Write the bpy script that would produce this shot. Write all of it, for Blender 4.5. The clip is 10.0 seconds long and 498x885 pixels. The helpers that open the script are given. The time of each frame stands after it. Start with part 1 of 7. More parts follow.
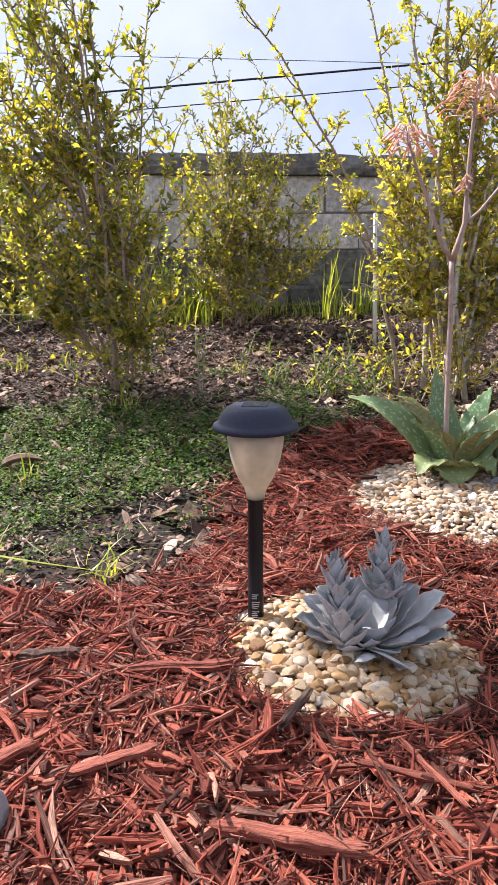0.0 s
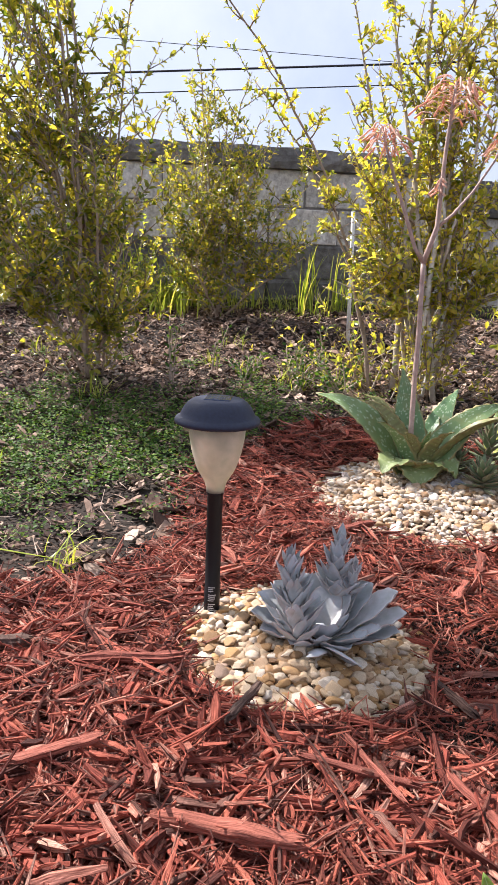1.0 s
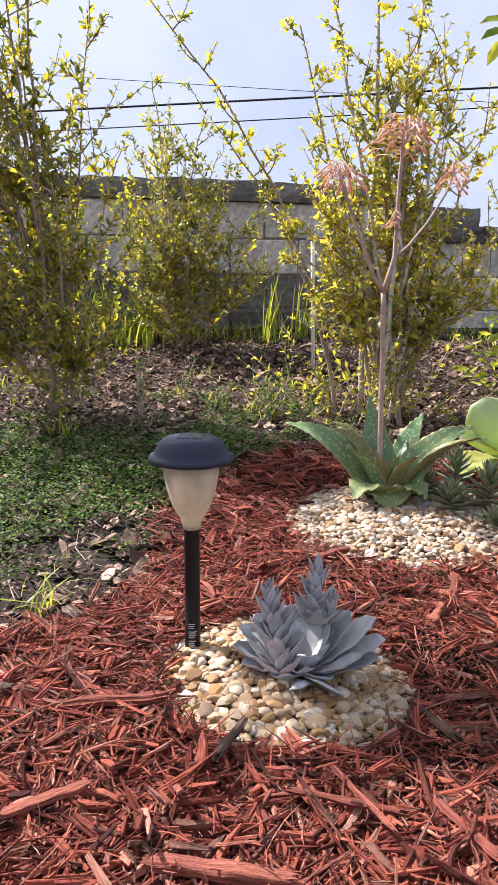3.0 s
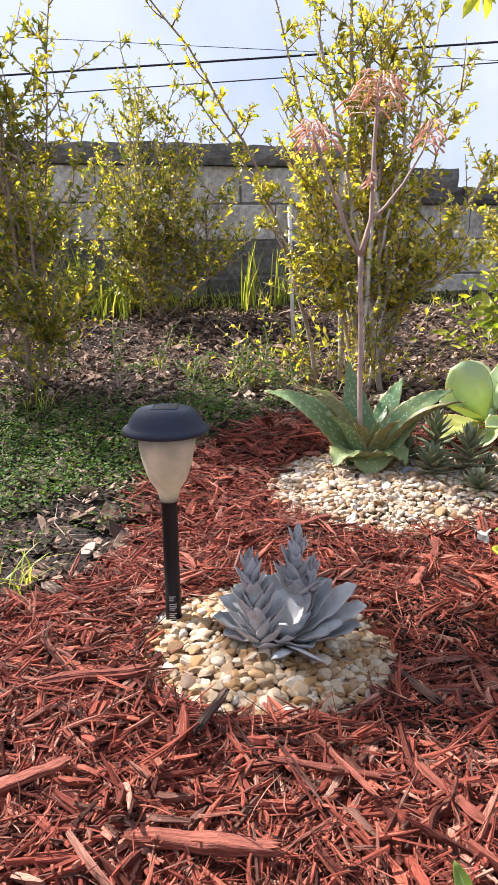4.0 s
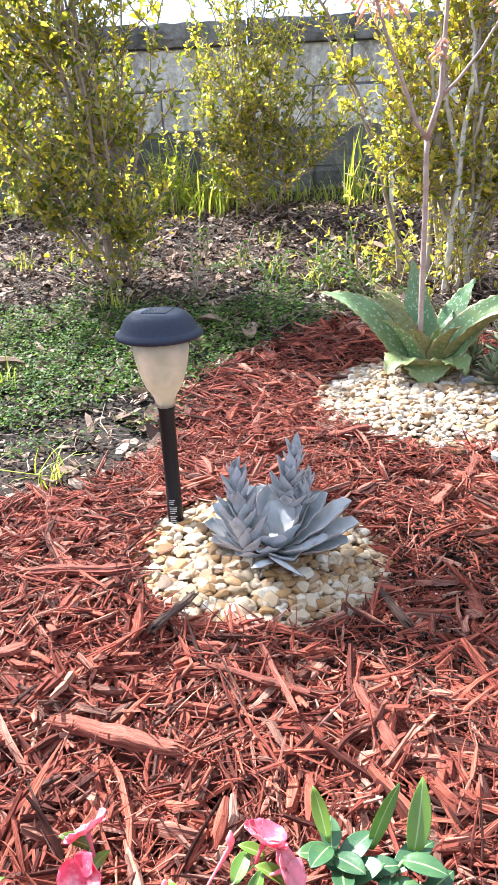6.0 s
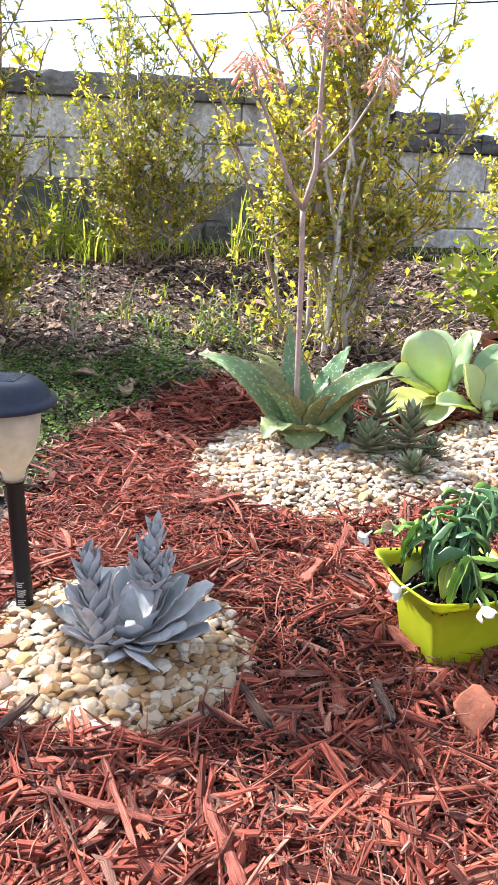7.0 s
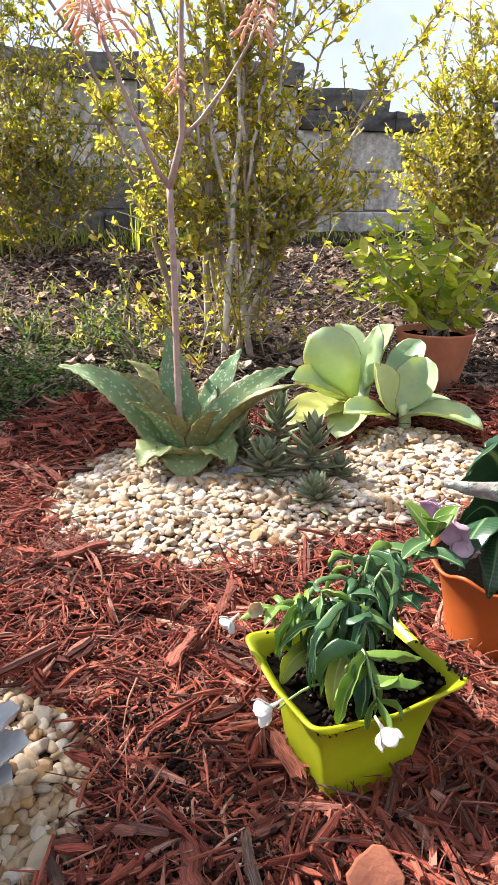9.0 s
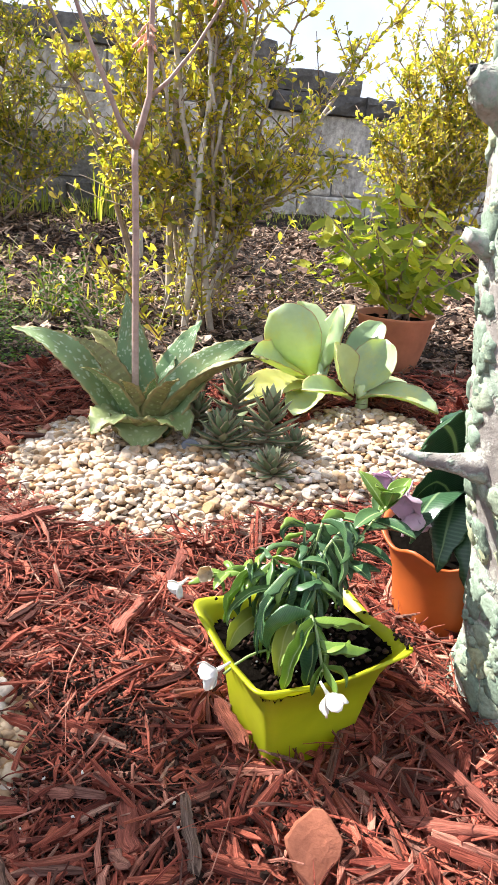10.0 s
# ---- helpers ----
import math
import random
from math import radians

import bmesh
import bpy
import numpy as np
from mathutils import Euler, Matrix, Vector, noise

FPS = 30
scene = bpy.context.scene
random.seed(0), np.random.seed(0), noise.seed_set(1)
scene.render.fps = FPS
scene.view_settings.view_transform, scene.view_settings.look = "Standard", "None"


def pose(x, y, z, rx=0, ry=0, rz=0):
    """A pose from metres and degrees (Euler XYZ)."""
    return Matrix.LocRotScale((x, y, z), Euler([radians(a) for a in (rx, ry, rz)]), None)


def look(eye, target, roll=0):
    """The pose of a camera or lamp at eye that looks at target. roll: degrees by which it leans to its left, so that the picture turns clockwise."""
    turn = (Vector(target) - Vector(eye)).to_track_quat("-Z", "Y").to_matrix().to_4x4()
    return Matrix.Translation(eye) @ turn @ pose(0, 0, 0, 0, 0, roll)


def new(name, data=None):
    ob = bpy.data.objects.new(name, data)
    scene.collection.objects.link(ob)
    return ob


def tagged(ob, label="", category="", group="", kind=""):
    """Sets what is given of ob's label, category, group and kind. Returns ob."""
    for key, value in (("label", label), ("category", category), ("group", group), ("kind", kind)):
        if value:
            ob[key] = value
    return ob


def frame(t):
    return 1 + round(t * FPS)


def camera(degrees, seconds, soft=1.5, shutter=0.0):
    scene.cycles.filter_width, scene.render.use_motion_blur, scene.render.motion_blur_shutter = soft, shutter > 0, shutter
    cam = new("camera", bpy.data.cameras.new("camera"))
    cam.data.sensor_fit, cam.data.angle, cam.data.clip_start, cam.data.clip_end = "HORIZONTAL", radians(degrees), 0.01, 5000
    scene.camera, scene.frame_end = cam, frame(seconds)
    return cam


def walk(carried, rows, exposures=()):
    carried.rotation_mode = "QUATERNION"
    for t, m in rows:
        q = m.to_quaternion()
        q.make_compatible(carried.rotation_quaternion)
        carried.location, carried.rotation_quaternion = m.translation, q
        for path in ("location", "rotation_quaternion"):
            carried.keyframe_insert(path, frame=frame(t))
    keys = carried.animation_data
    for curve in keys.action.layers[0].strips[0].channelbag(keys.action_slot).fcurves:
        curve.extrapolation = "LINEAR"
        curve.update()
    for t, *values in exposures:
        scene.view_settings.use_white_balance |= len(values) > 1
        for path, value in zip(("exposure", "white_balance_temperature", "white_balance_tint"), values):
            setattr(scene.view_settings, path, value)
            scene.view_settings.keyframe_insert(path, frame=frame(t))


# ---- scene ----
cam = camera(39.5, 10.0, soft=1.3)
PATH = [
    (0, (0.115, 0.032, 0.492), (-0.127, 1.965, 0.039), -0.2),
    (0.2, (0.1194, 0.0379, 0.4891), (-0.1095, 1.9599, -0.0141), -0.37),
    (0.5, (0.124, 0.039, 0.487), (-0.097, 1.968, 0.008), -0.6),
    (0.8, (0.1275, 0.0377, 0.4909), (-0.0849, 1.9647, -0.0004), 0.87),
    (1, (0.133, 0.032, 0.496), (-0.034, 1.968, 0.022), 2.5),
    (1.2, (0.1427, 0.0261, 0.4991), (0.0152, 1.9689, 0.0416), 2.48),
    (1.5, (0.154, 0.024, 0.503), (0.051, 1.964, 0.027), 1.9),
    (1.8, (0.1565, 0.0173, 0.5082), (0.0729, 1.9618, 0.0478), 1.65),
    (2, (0.151, 0.013, 0.511), (0.067, 1.963, 0.076), 1.7),
    (2.2, (0.1447, 0.0066, 0.5132), (0.0178, 1.9649, 0.1273), 1.1),
    (3.3, (0.112, 0.025, 0.513), (0.064, 1.979, 0.09), 0.6),
    (3.5, (0.101, 0.028, 0.509), (0.101, 1.975, 0.049), 1.4),
    (3.8, (0.1214, 0.0351, 0.5027), (0.1142, 1.9687, -0.0083), -0.26),
    (4, (0.139, 0.036, 0.51), (0.103, 1.976, 0.023), -0.7),
    (4.2, (0.16, 0.0388, 0.511), (0.0162, 1.9668, -0.001), -0.36),
    (4.5, (0.213, 0.048, 0.506), (-0.059, 1.92, -0.142), -1.3),
    (4.8, (0.2623, 0.0529, 0.5067), (-0.1197, 1.8959, -0.1697), -2.24),
    (5, (0.282, 0.06, 0.505), (-0.128, 1.883, -0.209), -1.6),
    (5.2, (0.297, 0.061, 0.506), (-0.141, 1.869, -0.228), -2.6),
    (6.3, (0.336, 0.098, 0.506), (-0.033, 1.915, -0.244), -2.2),
    (6.5, (0.343, 0.106, 0.508), (0.061, 1.956, -0.196), -1.1),
    (6.8, (0.3504, 0.141, 0.5197), (0.1676, 2.0228, -0.1328), 0.96),
    (7, (0.359, 0.159, 0.528), (0.246, 2.053, -0.103), 1.6),
    (7.2, (0.3688, 0.1819, 0.5273), (0.3053, 2.0886, -0.073), 2.27),
    (7.5, (0.384, 0.218, 0.528), (0.31, 2.131, -0.051), 1.5),
    (7.8, (0.3952, 0.2613, 0.5332), (0.3264, 2.1921, 0.0161), 2.05),
    (8, (0.406, 0.289, 0.536), (0.368, 2.213, -0.009), 1.4),
    (8.2, (0.405, 0.329, 0.537), (0.461, 2.241, -0.045), 2.2),
    (8.5, (0.446, 0.362, 0.53), (0.515, 2.275, -0.049), 0.6),
    (8.7, (0.4525, 0.3832, 0.5219), (0.5664, 2.2864, -0.082), 1.35),
    (9, (0.466, 0.415, 0.513), (0.522, 2.303, -0.143), 0.3),
    (9.2, (0.4641, 0.4246, 0.5111), (0.5363, 2.3217, -0.118), 0.14),
    (9.5, (0.47, 0.436, 0.501), (0.536, 2.322, -0.16), 1.1),
    (9.8, (0.4655, 0.4301, 0.4955), (0.6207, 2.3105, -0.1678), 2.73),
    (10, (0.467, 0.42, 0.489), (0.65, 2.287, -0.203), 4.1),
]
walk(cam, [(t, look(eye, target, roll)) for t, eye, target, roll in PATH],
     [(0, 1.28, 6150, 18), (2, 1.36, 6150, 18), (3.5, 1.17, 6150, 18), (4, 1.30, 6200, 17), (4.5, 1.50, 6200, 12), (5, 1.73, 6130, 10), (6.3, 2.11, 5650, 10), (6.8, 1.97, 5780, 11), (7.1, 1.81, 5880, 13), (7.5, 1.58, 6000, 14), (8.2, 1.37, 6100, 14), (9, 1.53, 6270, 14), (10, 1.72, 6320, 14)])
TAU = math.tau
rng = np.random.default_rng(7)
rnd = random.Random(11)
V3 = Vector

# ---------------- light ----------------
SUN_AZ, SUN_EL = radians(-62), radians(46)
world = bpy.data.worlds.new("sky")
scene.world = world
world.use_nodes = True
wn = world.node_tree.nodes
wl = world.node_tree.links
sky = wn.new("ShaderNodeTexSky")
sky.sky_type = "NISHITA"
sky.sun_disc = False
sky.sun_elevation, sky.sun_rotation = SUN_EL, SUN_AZ % TAU
sky.air_density, sky.dust_density, sky.ozone_density = 1.0, 2.0, 1.0
cloud_noise = wn.new("ShaderNodeTexNoise")
cloud_noise.inputs["Scale"].default_value = 2.2
cloud_noise.inputs["Detail"].default_value = 7
cloud_noise.inputs["Roughness"].default_value = 0.6
cloud_ramp = wn.new("ShaderNodeValToRGB")
cloud_ramp.color_ramp.elements[0].position = 0.30
cloud_ramp.color_ramp.elements[0].color = (0.42, 0.42, 0.42, 1)
cloud_ramp.color_ramp.elements[1].position = 0.66
cloud_mix = wn.new("ShaderNodeMix")
cloud_mix.data_type = "RGBA"
cloud_mix.inputs[7].default_value = (6.9, 7.5, 8.6, 1)
wl.new(cloud_noise.outputs["Fac"], cloud_ramp.inputs["Fac"])
wl.new(cloud_ramp.outputs["Color"], cloud_mix.inputs[0])
wl.new(sky.outputs["Color"], cloud_mix.inputs[6])
wl.new(cloud_mix.outputs[2], wn["Background"].inputs["Color"])
wn["Background"].inputs["Strength"].default_value = 0.055

sun_data = bpy.data.lights.new("sun", "SUN")
sun_data.energy, sun_data.angle, sun_data.color = 5.0, radians(0.7), (1.0, 0.94, 0.84)
sun = new("sun", sun_data)
SUN_DIR = V3((math.sin(SUN_AZ) * math.cos(SUN_EL), math.cos(SUN_AZ) * math.cos(SUN_EL), math.sin(SUN_EL)))
sun.matrix_world = look(SUN_DIR * 20, (0, 0, 0))


# ---------------- materials ----------------
def ramp(nt, fac, stops):
    r = nt.nodes.new("ShaderNodeValToRGB")
    el = r.color_ramp.elements
    while len(el) < len(stops):
        el.new(0.5)
    for e, (p, c) in zip(el, stops):
        e.position, e.color = p, (*c, 1)
    nt.links.new(fac, r.inputs["Fac"])
    return r.outputs["Color"]


def tex(nt, scale, detail=4, rough=0.55, kind="noise", stretch=None, out=None):
    n = nt.nodes.new("ShaderNodeTexNoise" if kind == "noise" else "ShaderNodeTexVoronoi")
    n.inputs["Scale"].default_value = scale
    if kind == "noise":
        n.inputs["Detail"].default_value = detail
        n.inputs["Roughness"].default_value = rough
    co = nt.nodes.new("ShaderNodeTexCoord")
    src = co.outputs["Object"]
    if stretch:
        mp = nt.nodes.new("ShaderNodeMapping")
        mp.inputs["Scale"].default_value = stretch
        nt.links.new(src, mp.inputs["Vector"])
        src = mp.outputs["Vector"]
    nt.links.new(src, n.inputs["Vector"])
    return n.outputs["Fac" if kind == "noise" else "Distance"]


def mixc(nt, fac, a, b, mode="MIX"):
    m = nt.nodes.new("ShaderNodeMix")
    m.data_type, m.blend_type = "RGBA", mode
    for sock, val in ((m.inputs[0], fac), (m.inputs[6], a), (m.inputs[7], b)):
        if isinstance(val, (int, float)):
            sock.default_value = val
        elif isinstance(val, tuple):
            sock.default_value = (*val, 1)
        else:
            nt.links.new(val, sock)
    return m.outputs[2]


def island(nt, per_object=False):
    if per_object:
        return nt.nodes.new("ShaderNodeObjectInfo").outputs["Random"]
    return nt.nodes.new("ShaderNodeNewGeometry").outputs["Random Per Island"]


def material(name, rough=0.7, spec=0.4, metal=0.0):
    m = bpy.data.materials.new(name)
    m.use_nodes = True
    b = m.node_tree.nodes["Principled BSDF"]
    b.inputs["Roughness"].default_value = rough
    b.inputs["Specular IOR Level"].default_value = spec
    b.inputs["Metallic"].default_value = metal
    return m, m.node_tree, b


def bump(nt, b, height, strength=0.4, dist=0.004):
    n = nt.nodes.new("ShaderNodeBump")
    n.inputs["Strength"].default_value = strength
    n.inputs["Distance"].default_value = dist
    nt.links.new(height, n.inputs["Height"])
    nt.links.new(n.outputs["Normal"], b.inputs["Normal"])


def varied(name, stops, per_object=False, rough=0.75, spec=0.3, grain=120, grain_amt=0.35, stretch=None, bumps=0.4, dist=0.002):
    """Colour by piece, with fine grain over it."""
    m, nt, b = material(name, rough, spec)
    base = ramp(nt, island(nt, per_object), stops)
    g = tex(nt, grain, 5, 0.65, stretch=stretch)
    shade = ramp(nt, g, [(0.25, (0.45, 0.42, 0.40)), (0.75, (1.35, 1.35, 1.35))])
    col = mixc(nt, grain_amt * 2, base, mixc(nt, 1.0, base, shade, "MULTIPLY"))
    nt.links.new(col, b.inputs["Base Color"])
    bump(nt, b, g, bumps, dist)
    return m


def leafy(name, stops, trans=0.35, glow=(1.4, 1.5, 0.5), per_object=False, rough=0.45, spec=0.4, grain=60, spots=None, margin=None, rib=None, bands=None, blotch=None):
    """Leaf tissue: a glossy skin over a diffuse body that lets light through. spots, margin, rib and bands follow the leaf's own length and width."""
    m, nt, b = material(name, rough, spec)
    base = ramp(nt, island(nt, per_object), stops)
    g = tex(nt, grain, 4)
    col = mixc(nt, 0.6, base, mixc(nt, 1.0, base, ramp(nt, g, [(0.3, (0.65, 0.7, 0.6)), (0.7, (1.25, 1.2, 1.2))]), "MULTIPLY"))
    if blotch:
        scale, colour, amount = blotch
        col = mixc(nt, ramp(nt, tex(nt, scale, 6, 0.7), [(0.50, (0, 0, 0)), (0.68, (amount, amount, amount))]), col, colour)
    if spots:
        scale, colour, lo, hi, stretch = spots
        vor = nt.nodes.new("ShaderNodeTexVoronoi")
        vor.inputs["Scale"].default_value = scale
        mp = nt.nodes.new("ShaderNodeMapping")
        mp.inputs["Scale"].default_value = stretch
        off = mixc(nt, 0.10, nt.nodes.new("ShaderNodeUVMap").outputs["UV"], tex(nt, 60, 2), "ADD")
        if per_object:
            off = mixc(nt, 1.0, off, island(nt, True), "ADD")
        nt.links.new(off, mp.inputs["Vector"])
        nt.links.new(mp.outputs["Vector"], vor.inputs["Vector"])
        f = ramp(nt, vor.outputs["Distance"], [(lo, (0.8, 0.8, 0.8)), (hi, (0, 0, 0))])
        col = mixc(nt, f, col, colour)
    if margin or rib or bands:
        sep = nt.nodes.new("ShaderNodeSeparateXYZ")
        nt.links.new(nt.nodes.new("ShaderNodeUVMap").outputs["UV"], sep.inputs[0])
        side = nt.nodes.new("ShaderNodeMath")
        side.operation = "MULTIPLY_ADD"
        nt.links.new(sep.outputs[1], side.inputs[0])
        side.inputs[1].default_value, side.inputs[2].default_value = 2.0, -1.0
        away = nt.nodes.new("ShaderNodeMath")
        away.operation = "ABSOLUTE"
        nt.links.new(side.outputs[0], away.inputs[0])
    if bands:
        count, colour, amount = bands
        wv = nt.nodes.new("ShaderNodeTexWave")
        wv.inputs["Scale"].default_value = 1.0
        wv.inputs["Distortion"].default_value = 3.0
        wv.inputs["Detail"].default_value = 3
        mp = nt.nodes.new("ShaderNodeMapping")
        mp.inputs["Scale"].default_value = (count, 0.9, 1)
        nt.links.new(nt.nodes.new("ShaderNodeUVMap").outputs["UV"], mp.inputs["Vector"])
        nt.links.new(mp.outputs["Vector"], wv.inputs["Vector"])
        col = mixc(nt, ramp(nt, wv.outputs["Fac"], [(0.45, (0, 0, 0)), (0.85, (amount, amount, amount))]), col, colour)
    if rib:
        col = mixc(nt, ramp(nt, away.outputs[0], [(0.03, (1, 1, 1)), (0.10, (0, 0, 0))]), col, rib)
    if margin:
        colour, start = margin
        col = mixc(nt, ramp(nt, away.outputs[0], [(start, (0, 0, 0)), (0.99, (1, 1, 1))]), col, colour)
    nt.links.new(col, b.inputs["Base Color"])
    bump(nt, b, g, 0.25, 0.002)
    if trans:
        t = nt.nodes.new("ShaderNodeBsdfTranslucent")
        nt.links.new(mixc(nt, 1.0, col, glow, "MULTIPLY"), t.inputs["Color"])
        mx = nt.nodes.new("ShaderNodeMixShader")
        mx.inputs[0].default_value = trans
        nt.links.new(b.outputs[0], mx.inputs[1])
        nt.links.new(t.outputs[0], mx.inputs[2])
        nt.links.new(mx.outputs[0], nt.nodes["Material Output"].inputs["Surface"])
    return m


def fibrous(name, stops, per_object=False):
    """Torn wood: colour by piece, with dark and pale fibres along the piece."""
    m, nt, b = material(name, 0.8, 0.25)
    base = ramp(nt, island(nt, per_object), stops)
    heights = []
    for scale, detail in (((55, 1300, 1), 5), ((16, 260, 1), 3)):
        mp = nt.nodes.new("ShaderNodeMapping")
        mp.inputs["Scale"].default_value = scale
        n = nt.nodes.new("ShaderNodeTexNoise")
        n.inputs["Scale"].default_value = 1.0
        n.inputs["Detail"].default_value = detail
        n.inputs["Roughness"].default_value = 0.65
        nt.links.new(nt.nodes.new("ShaderNodeUVMap").outputs["UV"], mp.inputs["Vector"])
        nt.links.new(mp.outputs["Vector"], n.inputs["Vector"])
        heights.append(n.outputs["Fac"])
    fine = ramp(nt, heights[0], [(0.30, (0.30, 0.26, 0.25)), (0.5, (0.95, 0.95, 0.95)), (0.70, (1.70, 1.85, 1.95))])
    broad_f = ramp(nt, heights[1], [(0.32, (0.55, 0.50, 0.48)), (0.55, (1.0, 1.0, 1.0)), (0.75, (1.25, 1.30, 1.35))])
    nt.links.new(mixc(nt, 1.0, mixc(nt, 1.0, base, fine, "MULTIPLY"), broad_f, "MULTIPLY"), b.inputs["Base Color"])
    bump(nt, b, mixc(nt, 0.5, heights[0], heights[1]), 1.0, 0.003)
    return m


M_MULCH = fibrous("red_mulch", [(0.0, (0.050, 0.015, 0.010)), (0.16, (0.14, 0.033, 0.021)), (0.44, (0.305, 0.068, 0.042)), (0.70, (0.46, 0.130, 0.078)),
                                (0.80, (0.14, 0.060, 0.042)), (0.86, (0.20, 0.100, 0.074)), (0.94, (0.47, 0.178, 0.12)), (1.0, (0.50, 0.28, 0.20))])
M_WOODCHUNK = fibrous("wood_chunk", [(0.0, (0.19, 0.056, 0.038)), (0.5, (0.27, 0.078, 0.052)), (1.0, (0.35, 0.115, 0.076))], True)
M_GREYWOOD = fibrous("weathered_wood", [(0.0, (0.085, 0.046, 0.034)), (0.5, (0.15, 0.095, 0.072)), (1.0, (0.22, 0.155, 0.122))], True)
# red mulch colour darkened to stand for shade in the gaps
M_MULCHSHADE = varied("mulch_base", [(0.0, (0.042, 0.014, 0.010)), (1.0, (0.042, 0.014, 0.010))], rough=0.95, grain=90, grain_amt=0.5, bumps=0.9, dist=0.01)
M_SOIL = varied("soil", [(0.0, (0.026, 0.019, 0.014)), (1.0, (0.026, 0.019, 0.014))], rough=0.95, grain=40, grain_amt=0.5, bumps=0.8, dist=0.01)
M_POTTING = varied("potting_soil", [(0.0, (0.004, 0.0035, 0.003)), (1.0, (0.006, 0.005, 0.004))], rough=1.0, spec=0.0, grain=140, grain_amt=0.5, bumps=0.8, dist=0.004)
M_CRUMB = varied("soil_crumb", [(0.0, (0.010, 0.007, 0.005)), (0.7, (0.028, 0.016, 0.012)), (1.0, (0.065, 0.034, 0.026))], rough=0.95, spec=0.1, grain=200, bumps=0.5)
M_LITTER = varied("bark_litter", [(0.0, (0.034, 0.021, 0.015)), (0.35, (0.13, 0.080, 0.057)), (0.65, (0.27, 0.18, 0.13)), (0.90, (0.37, 0.27, 0.205)), (1.0, (0.45, 0.35, 0.28))], rough=0.85, grain=70, grain_amt=0.45)
CREAM = [(0.0, (0.22, 0.13, 0.068)), (0.10, (0.38, 0.235, 0.11)), (0.25, (0.42, 0.305, 0.195)), (0.5, (0.50, 0.39, 0.275)), (0.75, (0.57, 0.475, 0.365)), (0.92, (0.64, 0.59, 0.515)), (1.0, (0.36, 0.27, 0.22))]
M_PEBBLE = varied("pebble", CREAM, per_object=True, rough=0.6, spec=0.35, grain=70, grain_amt=0.40, bumps=0.6)
M_PEBBLES = varied("pebbles_mixed", CREAM, rough=0.6, spec=0.35, grain=70, grain_amt=0.40, bumps=0.6)
TAN = [(0.0, (0.19, 0.105, 0.05)), (0.16, (0.38, 0.22, 0.085)), (0.34, (0.36, 0.24, 0.14)), (0.55, (0.44, 0.33, 0.205)), (0.78, (0.52, 0.41, 0.285)), (0.94, (0.62, 0.55, 0.45)), (1.0, (0.25, 0.155, 0.10))]
M_TANPEBBLE = varied("tan_pebble", TAN, per_object=True, rough=0.6, spec=0.35, grain=70, grain_amt=0.40, bumps=0.6)
M_TANPEBBLES = varied("tan_pebbles_mixed", TAN, rough=0.6, spec=0.35, grain=70, grain_amt=0.40, bumps=0.6)
M_BLOCK = varied("concrete_block", [(0.0, (0.59, 0.565, 0.52)), (1.0, (0.72, 0.69, 0.64))], per_object=True, rough=0.92, spec=0.2, grain=38, grain_amt=0.5, bumps=0.8, dist=0.010)
nt_k, b_k = M_BLOCK.node_tree, M_BLOCK.node_tree.nodes["Principled BSDF"]
streak = ramp(nt_k, tex(nt_k, 5, 6, 0.7, stretch=(2.2, 1, 0.5)), [(0.38, (0.55, 0.53, 0.50)), (0.56, (1, 1, 1)), (0.8, (1.12, 1.12, 1.12))])
nt_k.links.new(mixc(nt_k, 0.8, b_k.inputs["Base Color"].links[0].from_socket, streak, "MULTIPLY"), b_k.inputs["Base Color"])
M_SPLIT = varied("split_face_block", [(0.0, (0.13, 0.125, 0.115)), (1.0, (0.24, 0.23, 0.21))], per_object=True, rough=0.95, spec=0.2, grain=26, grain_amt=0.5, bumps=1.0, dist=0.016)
M_MORTAR = varied("mortar", [(0.0, (0.17, 0.16, 0.15)), (1.0, (0.17, 0.16, 0.15))], rough=0.95, grain=30)
M_CAP = varied("cap_stone", [(0.0, (0.11, 0.105, 0.10)), (1.0, (0.22, 0.21, 0.195))], per_object=True, rough=0.95, spec=0.2, grain=22, grain_amt=0.5, bumps=1.0, dist=0.012)
M_TWIG = varied("twig_bark", [(0.0, (0.20, 0.135, 0.095)), (0.5, (0.33, 0.25, 0.19)), (0.85, (0.46, 0.39, 0.32)), (1.0, (0.56, 0.51, 0.45))], rough=0.85, grain=50, bumps=0.3)
M_PALEBARK = varied("pale_bark", [(0.0, (0.34, 0.28, 0.22)), (0.5, (0.50, 0.45, 0.39)), (1.0, (0.66, 0.63, 0.58))], per_object=True, rough=0.85, grain=35, grain_amt=0.45, bumps=0.5)
M_BUSH = leafy("bush_leaf", [(0.0, (0.060, 0.105, 0.022)), (0.3, (0.16, 0.20, 0.036)), (0.65, (0.32, 0.32, 0.058)), (1.0, (0.50, 0.44, 0.09))], 0.56, (1.85, 1.62, 0.55), rough=0.28, spec=0.6)
# lighter, yellower copy of bush_leaf: the backlit sun glow is in its colour
M_SUNLITBUSH = leafy("sunlit_bush_leaf", [(0.0, (0.115, 0.170, 0.032)), (0.3, (0.27, 0.292, 0.053)), (0.65, (0.44, 0.410, 0.082)), (1.0, (0.62, 0.540, 0.15))], 0.60, (1.85, 1.66, 0.55), rough=0.28, spec=0.6)
